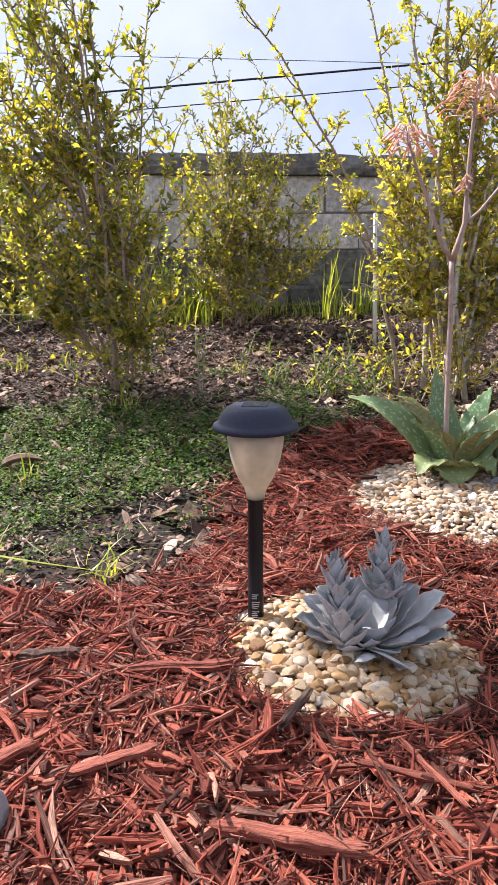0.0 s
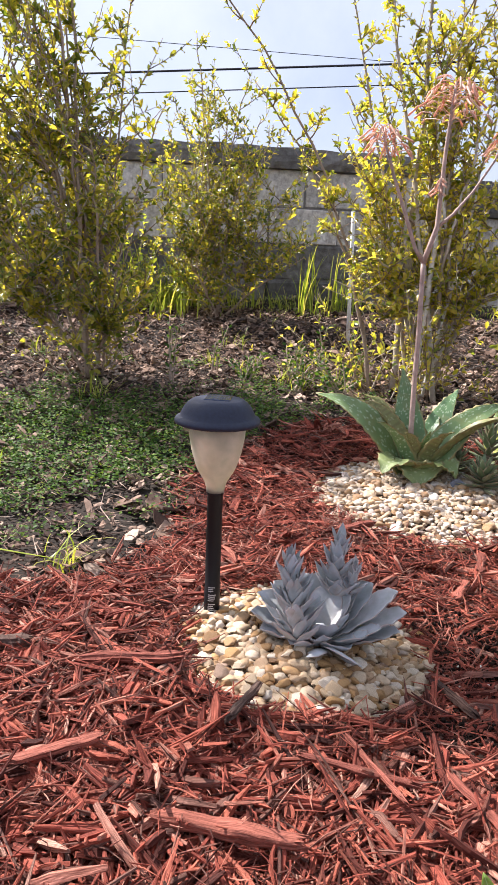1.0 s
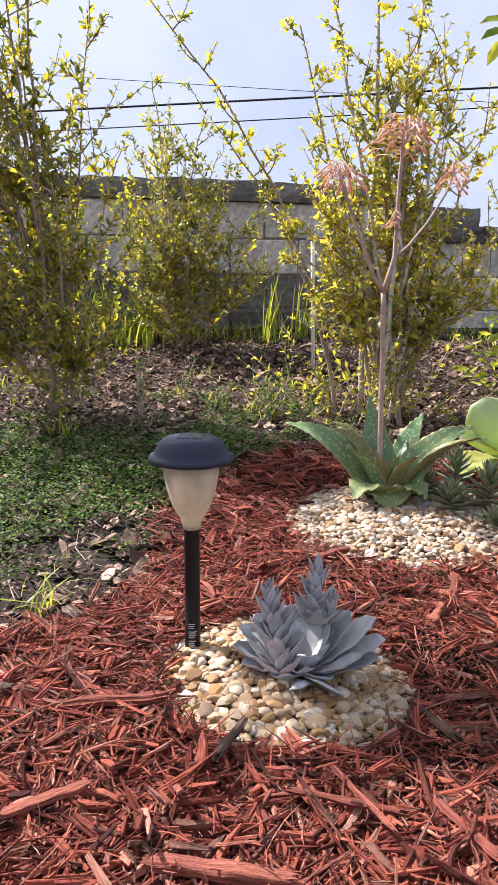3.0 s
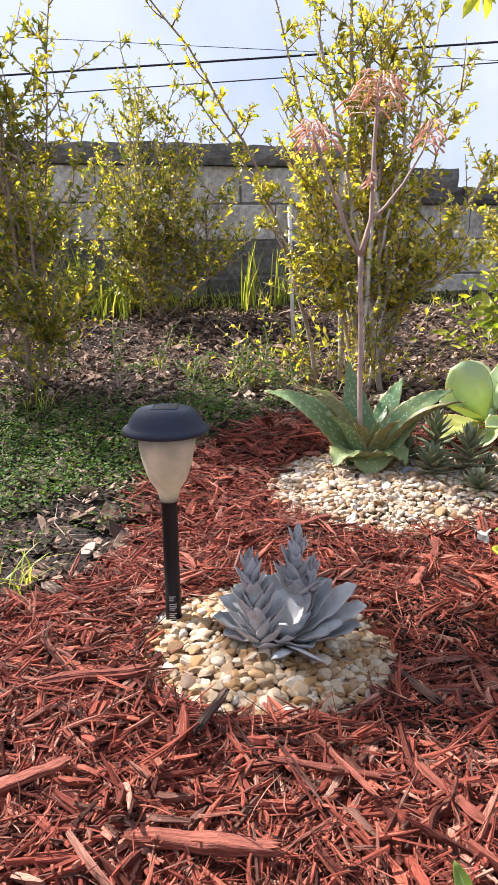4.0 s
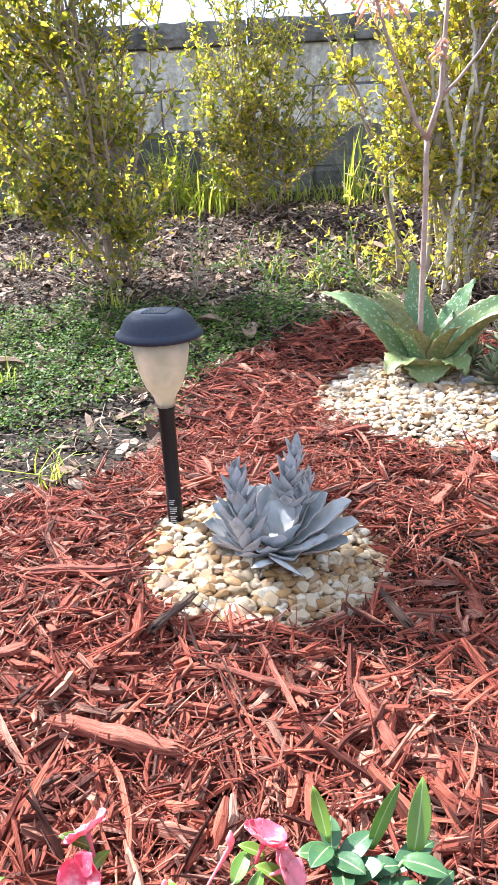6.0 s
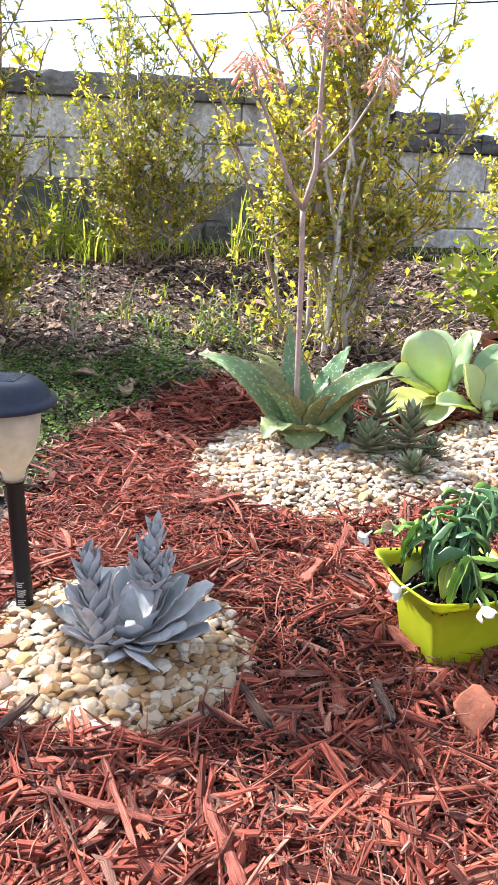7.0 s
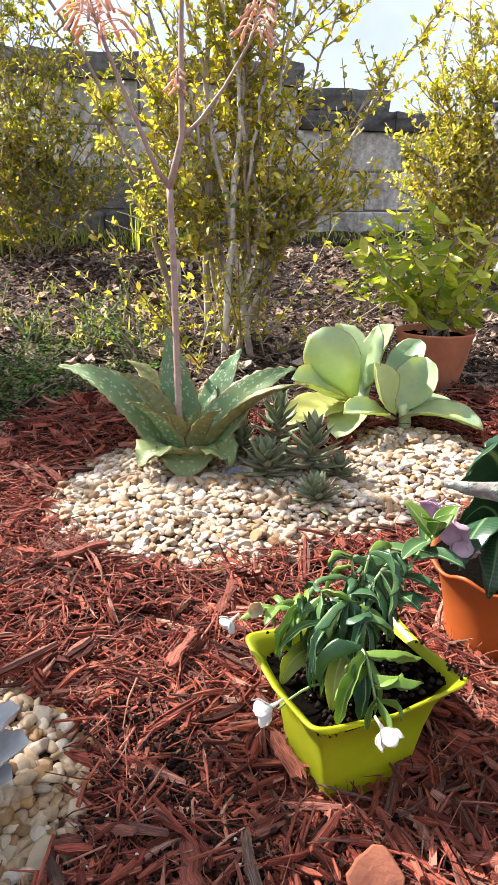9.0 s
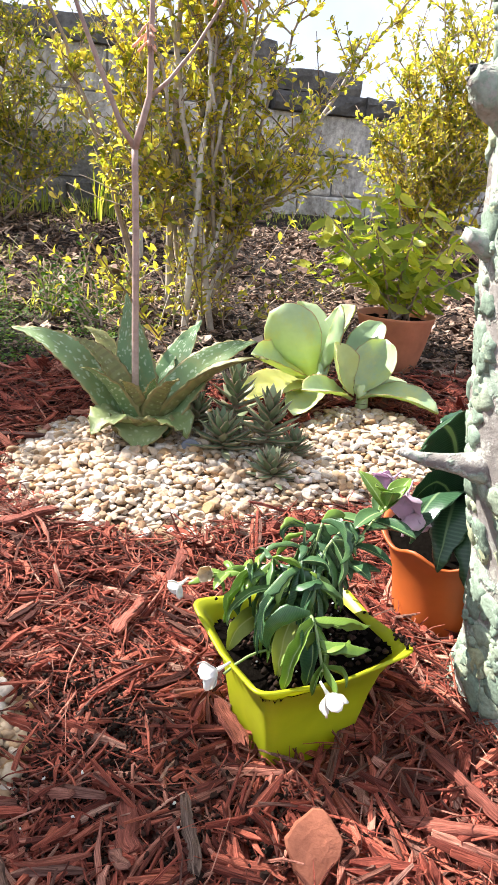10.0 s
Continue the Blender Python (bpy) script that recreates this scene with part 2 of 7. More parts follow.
M_COVER = leafy("groundcover_leaf", [(0.0, (0.024, 0.066, 0.012)), (0.5, (0.066, 0.135, 0.023)), (0.85, (0.12, 0.20, 0.034)), (1.0, (0.22, 0.26, 0.055))], 0.35, (1.5, 1.5, 0.7), rough=0.62, spec=0.25)
M_GRASS = leafy("grass_blade", [(0.0, (0.16, 0.24, 0.035)), (0.6, (0.34, 0.40, 0.06)), (1.0, (0.52, 0.48, 0.16))], 0.4, (1.6, 1.5, 0.6))
M_ALOE = leafy("aloe_skin", [(0.0, (0.115, 0.215, 0.095)), (1.0, (0.165, 0.25, 0.10))], 0.12, (1.2, 1.3, 0.6), True, 0.42, 0.4, 18,
               (1.0, (0.40, 0.50, 0.34), 0.20, 0.40, (24.0, 8.5, 1.0)), margin=((0.30, 0.27, 0.11), 0.88), blotch=(20, (0.21, 0.22, 0.085), 0.6))
M_ALOEBROWN = leafy("aloe_ageing_skin", [(0.0, (0.20, 0.21, 0.075)), (1.0, (0.24, 0.235, 0.09))], 0.12, (1.2, 1.1, 0.5), True, 0.45, 0.4, 18,
                    (1.0, (0.36, 0.38, 0.20), 0.14, 0.36, (18.0, 6.0, 1.0)), margin=((0.30, 0.20, 0.08), 0.80), bands=(4.0, (0.13, 0.11, 0.045), 0.40), blotch=(30, (0.13, 0.15, 0.05), 0.6))
M_TEETH = leafy("aloe_margin", [(0.0, (0.20, 0.19, 0.075)), (1.0, (0.28, 0.24, 0.10))], 0.1, per_object=True)
M_STALK = varied("flower_stalk", [(0.0, (0.40, 0.29, 0.25)), (1.0, (0.40, 0.29, 0.25))], per_object=True, rough=0.6, grain=60, grain_amt=0.35, bumps=0.3)
M_CORAL = leafy("coral_flower", [(0.0, (0.68, 0.40, 0.30)), (0.6, (0.77, 0.55, 0.45)), (1.0, (0.80, 0.68, 0.60))], 0.40, (1.2, 1.0, 0.88))
M_ALOEBASE = leafy("aloe_pale_base", [(0.0, (0.20, 0.27, 0.10)), (1.0, (0.25, 0.30, 0.125))], 0.10, (1.2, 1.3, 0.6), True, 0.5, 0.35, 24, (1.0, (0.42, 0.47, 0.30), 0.16, 0.36, (9.0, 7.0, 1.0)), bands=(3.0, (0.19, 0.25, 0.10), 0.4), margin=((0.33, 0.30, 0.13), 0.86), blotch=(32, (0.17, 0.20, 0.07), 0.8))
GHOST = [(0.0, (0.39, 0.42, 0.445)), (0.6, (0.47, 0.49, 0.52)), (1.0, (0.54, 0.54, 0.56))]
M_GHOST = leafy("blue_grey_succulent", GHOST, 0.12, (1, 1, 1), True, 0.75, 0.18, 45, margin=((0.54, 0.44, 0.40), 0.86), blotch=(24, (0.44, 0.39, 0.35), 0.55))
M_GHOSTSTEM = leafy("blue_grey_stem", GHOST, 0.0, (1, 1, 1), True, 0.75, 0.18, 45)
M_DARKSUC = leafy("olive_succulent", [(0.0, (0.12, 0.17, 0.085)), (0.5, (0.17, 0.225, 0.125)), (0.85, (0.22, 0.255, 0.15)), (1.0, (0.24, 0.20, 0.13))], 0.05, (1, 1, 0.6), True, 0.5, 0.35, 40, margin=((0.24, 0.17, 0.11), 0.82))
PADDLE = [(0.0, (0.38, 0.52, 0.33)), (0.4, (0.45, 0.57, 0.37)), (0.75, (0.50, 0.60, 0.34)), (1.0, (0.56, 0.58, 0.18))]
M_PADDLE = leafy("paddle_leaf", PADDLE, 0.34, (1.7, 1.55, 0.45), True, 0.34, 0.6, 14, margin=((0.46, 0.30, 0.16), 0.96), blotch=(11, (0.54, 0.58, 0.20), 0.85))
M_PADSTEM = leafy("paddle_stem", PADDLE, 0.0, (1, 1, 1), True, 0.5, 0.4, 22)
M_VINCA = leafy("vinca_leaf", [(0.0, (0.022, 0.070, 0.032)), (0.6, (0.042, 0.112, 0.048)), (1.0, (0.10, 0.19, 0.060))], 0.14, (1.5, 1.6, 0.5), True, 0.36, 0.5, 110, rib=(0.30, 0.42, 0.18), bands=(16.0, (0.12, 0.21, 0.08), 0.35), blotch=(60, (0.10, 0.17, 0.05), 0.5))
M_RIB = leafy("leaf_midrib", [(0.0, (0.30, 0.42, 0.17)), (1.0, (0.36, 0.46, 0.20))], 0.2, per_object=True)
M_NEWLEAF = leafy("young_leaf", [(0.0, (0.10, 0.20, 0.030)), (1.0, (0.22, 0.33, 0.06))], 0.30, (1.4, 1.4, 0.5), True, 0.33, 0.5, 40, rib=(0.36, 0.46, 0.20), bands=(16.0, (0.20, 0.32, 0.05), 0.5))
M_DARKLEAF = leafy("dark_leaf", [(0.0, (0.018, 0.06, 0.028)), (1.0, (0.035, 0.085, 0.04))], 0.12, (1.3, 1.6, 0.6), True, 0.3, 0.5, 90, rib=(0.16, 0.24, 0.12), bands=(12.0, (0.055, 0.12, 0.06), 0.7))
M_WHITEPETAL = leafy("white_petal", [(0.0, (0.80, 0.79, 0.75)), (1.0, (0.84, 0.83, 0.80))], 0.3, (1, 1, 1), True, 0.6, 0.2)
M_OLDPETAL = leafy("withered_petal", [(0.0, (0.62, 0.52, 0.36)), (1.0, (0.72, 0.64, 0.50))], 0.3, (1.1, 1, 0.8), True, 0.7, 0.2)
M_OLDLEAF = leafy("yellowing_leaf", [(0.0, (0.30, 0.36, 0.08)), (1.0, (0.46, 0.46, 0.14))], 0.4, (1.3, 1.25, 0.5), True, 0.4, 0.4, 40, rib=(0.50, 0.52, 0.24))
M_PINKPETAL = leafy("pink_petal", [(0.0, (0.76, 0.09, 0.17)), (0.5, (0.80, 0.22, 0.30)), (1.0, (0.84, 0.50, 0.55))], 0.4, (1.2, 0.85, 0.9), True, 0.55, 0.2, 140, blotch=(45, (0.86, 0.62, 0.66), 0.8))
M_LILAC = leafy("lilac_petal", [(0.0, (0.58, 0.42, 0.58)), (1.0, (0.68, 0.55, 0.66))], 0.4, (1.1, 1, 1.1), True, 0.55, 0.2)
M_LIME = leafy("lime_plastic", [(0.0, (0.50, 0.54, 0.020)), (1.0, (0.50, 0.54, 0.020))], 0.42, (1.15, 1.15, 0.5), True, 0.38, 0.45, 12)
M_ORANGE = leafy("orange_plastic", [(0.0, (0.44, 0.105, 0.022)), (1.0, (0.44, 0.105, 0.022))], 0.15, (1.2, 1, 0.8), True, 0.45, 0.4, 12)
M_TERRA = varied("terracotta", [(0.0, (0.45, 0.17, 0.085)), (1.0, (0.45, 0.17, 0.085))], per_object=True, rough=0.75, grain=25, grain_amt=0.2, bumps=0.15)
M_BLUE = varied("blue_glaze", [(0.0, (0.012, 0.018, 0.06)), (1.0, (0.012, 0.018, 0.06))], per_object=True, rough=0.2, spec=0.6, grain=20, grain_amt=0.2, bumps=0.05)
M_BRICK = varied("brick_fragment", [(0.0, (0.36, 0.135, 0.080)), (1.0, (0.36, 0.135, 0.080))], per_object=True, rough=0.95, spec=0.15, grain=60, grain_amt=0.35, bumps=0.8, dist=0.003)
M_DARKROCK = varied("dark_rock", [(0.0, (0.10, 0.07, 0.06)), (1.0, (0.10, 0.07, 0.06))], per_object=True, rough=0.9, grain=40, grain_amt=0.4, bumps=0.8)
M_GREYROCK = varied("grey_stone", [(0.0, (0.33, 0.34, 0.36)), (1.0, (0.33, 0.34, 0.36))], per_object=True, rough=0.6, grain=40, grain_amt=0.2, bumps=0.3)
M_BLUEROCK = varied("blue_stone", [(0.0, (0.20, 0.22, 0.26)), (1.0, (0.20, 0.22, 0.26))], per_object=True, rough=0.7, grain=40, grain_amt=0.3, bumps=0.4)
M_BLACK = varied("black_plastic", [(0.0, (0.007, 0.007, 0.008)), (1.0, (0.007, 0.007, 0.008))], per_object=True, rough=0.5, spec=0.3, grain=300, grain_amt=0.15, bumps=0.08)
M_CAPBLUE = varied("slate_plastic", [(0.0, (0.017, 0.023, 0.045)), (1.0, (0.017, 0.023, 0.045))], per_object=True, rough=0.58, spec=0.4, grain=200, grain_amt=0.25, bumps=0.15)
M_PRINT = varied("printed_label", [(0.0, (0.42, 0.42, 0.42)), (1.0, (0.42, 0.42, 0.42))], rough=0.6, grain=400, grain_amt=0.1, bumps=0.02)
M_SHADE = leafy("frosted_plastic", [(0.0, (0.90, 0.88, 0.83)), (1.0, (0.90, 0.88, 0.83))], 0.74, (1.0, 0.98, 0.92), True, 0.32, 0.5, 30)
M_PVC = varied("white_pvc", [(0.0, (0.74, 0.74, 0.72)), (1.0, (0.74, 0.74, 0.72))], per_object=True, rough=0.4, grain=30, grain_amt=0.15, bumps=0.05)
M_WIRE = varied("wire_rubber", [(0.0, (0.02, 0.02, 0.024)), (1.0, (0.02, 0.02, 0.024))], per_object=True, rough=0.6, grain=20, grain_amt=0.1, bumps=0.0)

m_panel, nt_p, b_p = material("solar_cell", 0.12, 0.6)
nt_p.links.new(ramp(nt_p, tex(nt_p, 90, 2), [(0.3, (0.02, 0.03, 0.06)), (0.7, (0.05, 0.06, 0.09))]), b_p.inputs["Base Color"])
M_PANEL = m_panel

M_BARK, nt_b, b_b = material("lichen_bark", 0.9, 0.2)
c_bark = ramp(nt_b, tex(nt_b, 26, 6, 0.65, stretch=(1, 1, 0.6)), [(0.3, (0.11, 0.096, 0.085)), (0.5, (0.24, 0.222, 0.203)), (0.72, (0.36, 0.34, 0.318))])
f_l1 = ramp(nt_b, tex(nt_b, 17, 5, 0.6), [(0.49, (0, 0, 0)), (0.54, (1, 1, 1))])
f_l2 = ramp(nt_b, tex(nt_b, 31, 4, 0.7, stretch=(1.3, 0.8, 1)), [(0.53, (0, 0, 0)), (0.58, (1, 1, 1))])
c_l1 = mixc(nt_b, f_l1, c_bark, ramp(nt_b, tex(nt_b, 160, 4), [(0.35, (0.24, 0.31, 0.245)), (0.7, (0.42, 0.49, 0.40))]))
c_l2 = mixc(nt_b, f_l2, c_l1, ramp(nt_b, tex(nt_b, 190, 4), [(0.3, (0.32, 0.325, 0.28)), (0.7, (0.46, 0.46, 0.41))]))
nt_b.links.new(c_l2, b_b.inputs["Base Color"])
bump(nt_b, b_b, mixc(nt_b, 0.5, tex(nt_b, 150, 6, 0.7), f_l1), 0.9, 0.004)


# ---------------- mesh helpers ----------------
def mesh(name, verts, faces, mats, index=None, smooth=True):
    me = bpy.data.meshes.new(name)
    me.from_pydata([tuple(v) for v in verts], [], [tuple(f) for f in faces])
    for m in (mats if isinstance(mats, (list, tuple)) else [mats]):
        me.materials.append(m)
    if index is not None:
        me.polygons.foreach_set("material_index", index)
    if smooth:
        me.polygons.foreach_set("use_smooth", [True] * len(me.polygons))
    me.update()
    return me


def thing(name, label, category, at=(0, 0, 0), group="", kind="", data=None):
    ob = new(name, data)
    ob.location = at
    return tagged(ob, label, category, group, kind)


def part(name, data, parent, label=""):
    """A mesh in world coordinates, laid under its thing."""
    ob = new(name, data)
    ob.parent = parent
    p, back = parent, V3((0, 0, 0))
    while p:
        back += p.location
        p = p.parent
    ob.location = -back
    if label:
        ob["label"] = label
    return ob


def join(pieces):
    verts, faces = [], []
    for v, f in pieces:
        o = len(verts)
        verts.extend(v)
        faces.extend([tuple(i + o for i in q) for q in f])
    return verts, faces


def tube(points, radii, sides=7, flat=1.0):
    pts = [V3(p) for p in points]
    n = len(pts)
    if isinstance(radii, (int, float)):
        radii = [radii] * n
    verts, faces = [], []
    ref = V3((0.31, 0.22, 0.92))
    for i, p in enumerate(pts):
        t = (pts[min(i + 1, n - 1)] - pts[max(i - 1, 0)]).normalized()
        if abs(t.dot(ref)) > 0.98:
            ref = V3((0.9, 0.3, 0.1))
        s = t.cross(ref).normalized()
        u = s.cross(t)
        ref = u
        for k in range(sides):
            a = TAU * k / sides
            verts.append(p + (s * math.cos(a) + u * math.sin(a) * flat) * radii[i])
    for i in range(n - 1):
        for k in range(sides):
            j = (k + 1) % sides
            faces.append((i * sides + k, i * sides + j, (i + 1) * sides + j, (i + 1) * sides + k))
    faces.append(tuple(range(sides))[::-1])
    faces.append(tuple((n - 1) * sides + k for k in range(sides)))
    return verts, faces


def bezier(a, b, c, n):
    a, b, c = V3(a), V3(b), V3(c)
    return [a * (1 - t) ** 2 + b * 2 * t * (1 - t) + c * t * t for t in (i / n for i in range(n + 1))]


def arc(base, azim, el0, el1, length, n=8):
    p = V3(base)
    out = [p.copy()]
    for i in range(n):
        e = el0 + (el1 - el0) * (i + 0.5) / n
        p = p + V3((math.cos(azim) * math.cos(e), math.sin(azim) * math.cos(e), math.sin(e))) * (length / n)
        out.append(p)
    return out


CROSS = (-1, -0.93, -0.5, -0.05, 0.05, 0.5, 0.93, 1)


def blade(points, width, thick, up=(0, 0, 1), channel=0.1, teeth=0.0, edge=False, crumple=0.0):
    """A leaf as a closed body round a centre line. width and thick: functions of 0..1 along it. Gives verts, faces and, for each face, 1 on the midrib strip, 2 along the margin."""
    pts, n = [V3(p) for p in points], len(points)
    verts, faces, idx = [], [], []
    m = len(CROSS)
    ring = [(u, 1) for u in CROSS] + [(u, -1) for u in CROSS[-2:0:-1]]
    up = V3(up)
    for i, p in enumerate(pts):
        t = i / (n - 1)
        tan = (pts[min(i + 1, n - 1)] - pts[max(i - 1, 0)]).normalized()
        s = tan.cross(up)
        if s.length < 0.05:
            s = tan.cross(V3((0.3, 0.9, 0.2)))
        s.normalize()
        nrm = s.cross(tan)
        up = nrm
        w, h = width(t) / 2, thick(t) / 2
        for u, side in ring:
            ww = w
            if abs(u) == 1 and teeth and 0.03 < t < 0.97:
                ww = w + (teeth if i % 2 else -teeth * 0.3)
            z = channel * w * 2 * u * u + side * h * math.sqrt(max(0.0, 1 - u * u * 0.98))
            q = p + s * (u * ww) + nrm * z
            if crumple:
                q += nrm * (noise.noise(q * 70) + 0.5 * noise.noise(q * 150)) * crumple * (0.3 + abs(u)) + s * noise.noise(q * 90 + V3((3, 1, 2))) * crumple * 0.5
            verts.append(q)
    r = len(ring)
    for i in range(n - 1):
        for k in range(r):
            j = (k + 1) % r
            faces.append((i * r + k, i * r + j, (i + 1) * r + j, (i + 1) * r + k))
            idx.append(1 if k == 3 else (2 if edge and k in (0, 6, 7, r - 1) else 0))
    faces.append(tuple(range(r))[::-1])
    faces.append(tuple((n - 1) * r + k for k in range(r)))
    idx += [0, 0]
    return verts, faces, idx


def lathe(profile, sides=40, centre=(0, 0, 0), wave=None):
    """A turned body from (radius, z) pairs; wave(angle, radius, z) may move a rim point."""
    verts, faces = [], []
    cx, cy, cz = centre
    for r, z in profile:
        for k in range(sides):
            a = TAU * k / sides
            rr, zz = wave(a, r, z) if wave else (r, z)
            verts.append(V3((cx + rr * math.cos(a), cy + rr * math.sin(a), cz + zz)))
    for i in range(len(profile) - 1):
        for k in range(sides):
            j = (k + 1) % sides
            faces.append((i * sides + k, i * sides + j, (i + 1) * sides + j, (i + 1) * sides + k))
    if profile[0][0] > 1e-5:
        faces.append(tuple(range(sides))[::-1])
    if profile[-1][0] > 1e-5:
        faces.append(tuple((len(profile) - 1) * sides + k for k in range(sides)))
    return verts, faces


def array_mesh(name, verts, faces_by_size, mat, smooth=False):
    """A big mesh straight from arrays: verts (n,3), and a list of face arrays of one size each."""
    me = bpy.data.meshes.new(name)
    me.vertices.add(len(verts))
    me.vertices.foreach_set("co", np.asarray(verts, np.float32).ravel())
    loops = np.concatenate([f.ravel() for f in faces_by_size])
    counts = np.concatenate([np.full(len(f), f.shape[1]) for f in faces_by_size])
    me.loops.add(len(loops))
    me.loops.foreach_set("vertex_index", loops.astype(np.int32))
    me.polygons.add(len(counts))
    me.polygons.foreach_set("loop_start", np.concatenate([[0], np.cumsum(counts)[:-1]]).astype(np.int32))
    me.polygons.foreach_set("loop_total", counts.astype(np.int32))
    me.polygons.foreach_set("use_smooth", np.full(len(counts), smooth))
    me.materials.append(mat)
    me.update(calc_edges=True)
    me.validate()
    return me


def unit(a):
    return a / np.maximum(np.linalg.norm(a, axis=1, keepdims=True), 1e-9)


def leaf_mass(name, pos, along, normal, length, width, mat, fold=0.18, curl=0.12, belly=0.45):
    """Many small leaves in one mesh, each folded along its midrib and bent over its length."""
    n = len(pos)
    d = unit(along)
    s = unit(np.cross(d, normal))
    u = np.cross(s, d)
    L, W = length[:, None], width[:, None]
    f = W * fold
    v = np.empty((n, 8, 3))
    v[:, 0] = pos
    c1 = pos + d * L * 0.35 + u * L * curl * 0.6
    c2 = pos + d * L * 0.72 + u * L * curl * 0.5
    v[:, 1], v[:, 2], v[:, 3] = c1 - s * W * belly + u * f, c1, c1 + s * W * belly + u * f
    v[:, 4], v[:, 5], v[:, 6] = c2 - s * W * 0.42 + u * f, c2, c2 + s * W * 0.42 + u * f
    v[:, 7] = pos + d * L - u * L * curl * 0.3
    base = (np.arange(n) * 8)[:, None]
    tri = np.array([[0, 2, 1], [0, 3, 2], [4, 5, 7], [5, 6, 7]])
    quad = np.array([[1, 2, 5, 4], [2, 3, 6, 5]])
    return array_mesh(name, v.reshape(-1, 3), [(base[:, :, None] + tri).reshape(-1, 3), (base[:, :, None] + quad).reshape(-1, 4)], mat, True)


# ---------------- the lie of the land ----------------
GY = (-400, 1.35, 1.65, 2.1, 2.4, 2.9, 3.4, 4.1, 6.0, 400)
GZ = (0.0, 0.0, 0.04, 0.10, 0.13, 0.165, 0.27, 0.36, 0.40, 0.5)


def hollow(x, y):
    """The shallow dip between the two pebble mounds and the pots."""
    return 0.030 * np.exp(-((x - 0.40) / 0.20) ** 2 - ((y - 0.98) / 0.40) ** 2)


def land(x, y):
    x, y = np.asarray(x, float), np.asarray(y, float)
    z = (np.interp(y - 0.08, GY, GZ) + np.interp(y, GY, GZ) * 2 + np.interp(y + 0.08, GY, GZ)) / 4
    near = np.exp(-((x - 0.3) ** 2 + (y - 1.5) ** 2) / 30)
    return z - hollow(x, y) - 0.013 * np.clip((1.95 - y) / 0.25, 0, 1) + near * (0.003 * np.sin(x * 7.3 + 1.1) * np.cos(y * 6.1) + 0.002 * np.sin(x * 19 + y * 13))


def gz(x, y):
    """Level of the loose top layer, on which things stand."""
    return float((np.interp(y - 0.08, GY, GZ) + np.interp(y, GY, GZ) * 2 + np.interp(y + 0.08, GY, GZ)) / 4 - hollow(x, y))


def inside(poly, x, y):
    x, y = np.asarray(x), np.asarray(y)
    hit = np.zeros(x.shape, bool)
    for (x0, y0), (x1, y1) in zip(poly, poly[1:] + poly[:1]):
        cross = ((y0 > y) != (y1 > y)) & (x < (x1 - x0) * (y - y0) / (y1 - y0 + 1e-12) + x0)
        hit ^= cross
    return hit


BED = [(-2.6, -1.2), (-2.6, 1.12), (-0.8, 1.03), (-0.4, 0.99), (-0.19, 1.03), (-0.146, 1.19), (-0.09, 1.27), (-0.12, 1.45), (-0.13, 1.62),
       (-0.06, 1.74), (0.04, 1.86), (0.15, 1.96), (0.30, 1.97), (0.50, 1.86), (0.70, 1.90), (0.90, 1.95), (1.3, 1.93), (2.8, 1.98), (2.8, -1.2)]


def mound(x, y):
    """How far the two heaps of pebbles rise at a place: below 0 is outside them."""
    a = 1 - ((x - 0.154) / 0.190) ** 2 - ((y - 0.918) / 0.188) ** 2
    b = 1 - ((x - 0.43) / 0.28) ** 2 - ((y - 1.555) / 0.215) ** 2
    c = 1 - ((x - 0.83) / 0.165) ** 2 - ((y - 1.635) / 0.165) ** 2
    d = 1 - ((x - 0.66) / 0.16) ** 2 - ((y - 1.50) / 0.10) ** 2
    return a, np.maximum(np.maximum(b, c), d)


def bedz(x, y):
    """Top of the pebble heaps and of the ground elsewhere."""
    a, b = mound(x, y)
    return land(x, y) + 0.017 * np.clip(a, 0, 1) ** 0.7 + 0.028 * np.clip(b, 0, 1) ** 0.7


def bz(x, y):
    return float(bedz(np.float64(x), np.float64(y)))


# ---------------- ground ----------------
def axis(lo, hi, step, far):
    fine = np.arange(lo, hi + step / 2, step)
    out = np.geomspace(step * 2, far, 26)
    return np.concatenate([(lo - out)[::-1], fine, hi + out])


def sheet(name, xs, ys, zf, mat, keep=None):
    X, Y = np.meshgrid(xs, ys)
    Z = zf(X, Y)
    nx, ny = len(xs), len(ys)
    i, j = np.meshgrid(np.arange(nx - 1), np.arange(ny - 1))
    a = (j * nx + i).ravel()
    quads = np.stack([a, a + 1, a + nx + 1, a + nx], 1)
    if keep is not None:
        k = keep((X[:-1, :-1] + X[1:, 1:]) / 2, (Y[:-1, :-1] + Y[1:, 1:]) / 2).ravel()
        quads = quads[k]
    return array_mesh(name, np.stack([X.ravel(), Y.ravel(), Z.ravel()], 1), [quads], mat, True)


def rough_land(x, y):
    return land(x, y) - 0.004 + 0.004 * np.sin(x * 61 + 3 * np.sin(y * 23)) * np.cos(y * 57 + 2 * np.sin(x * 31)) * np.exp(-((x - 0.2) ** 2 + (y - 2) ** 2) / 12)


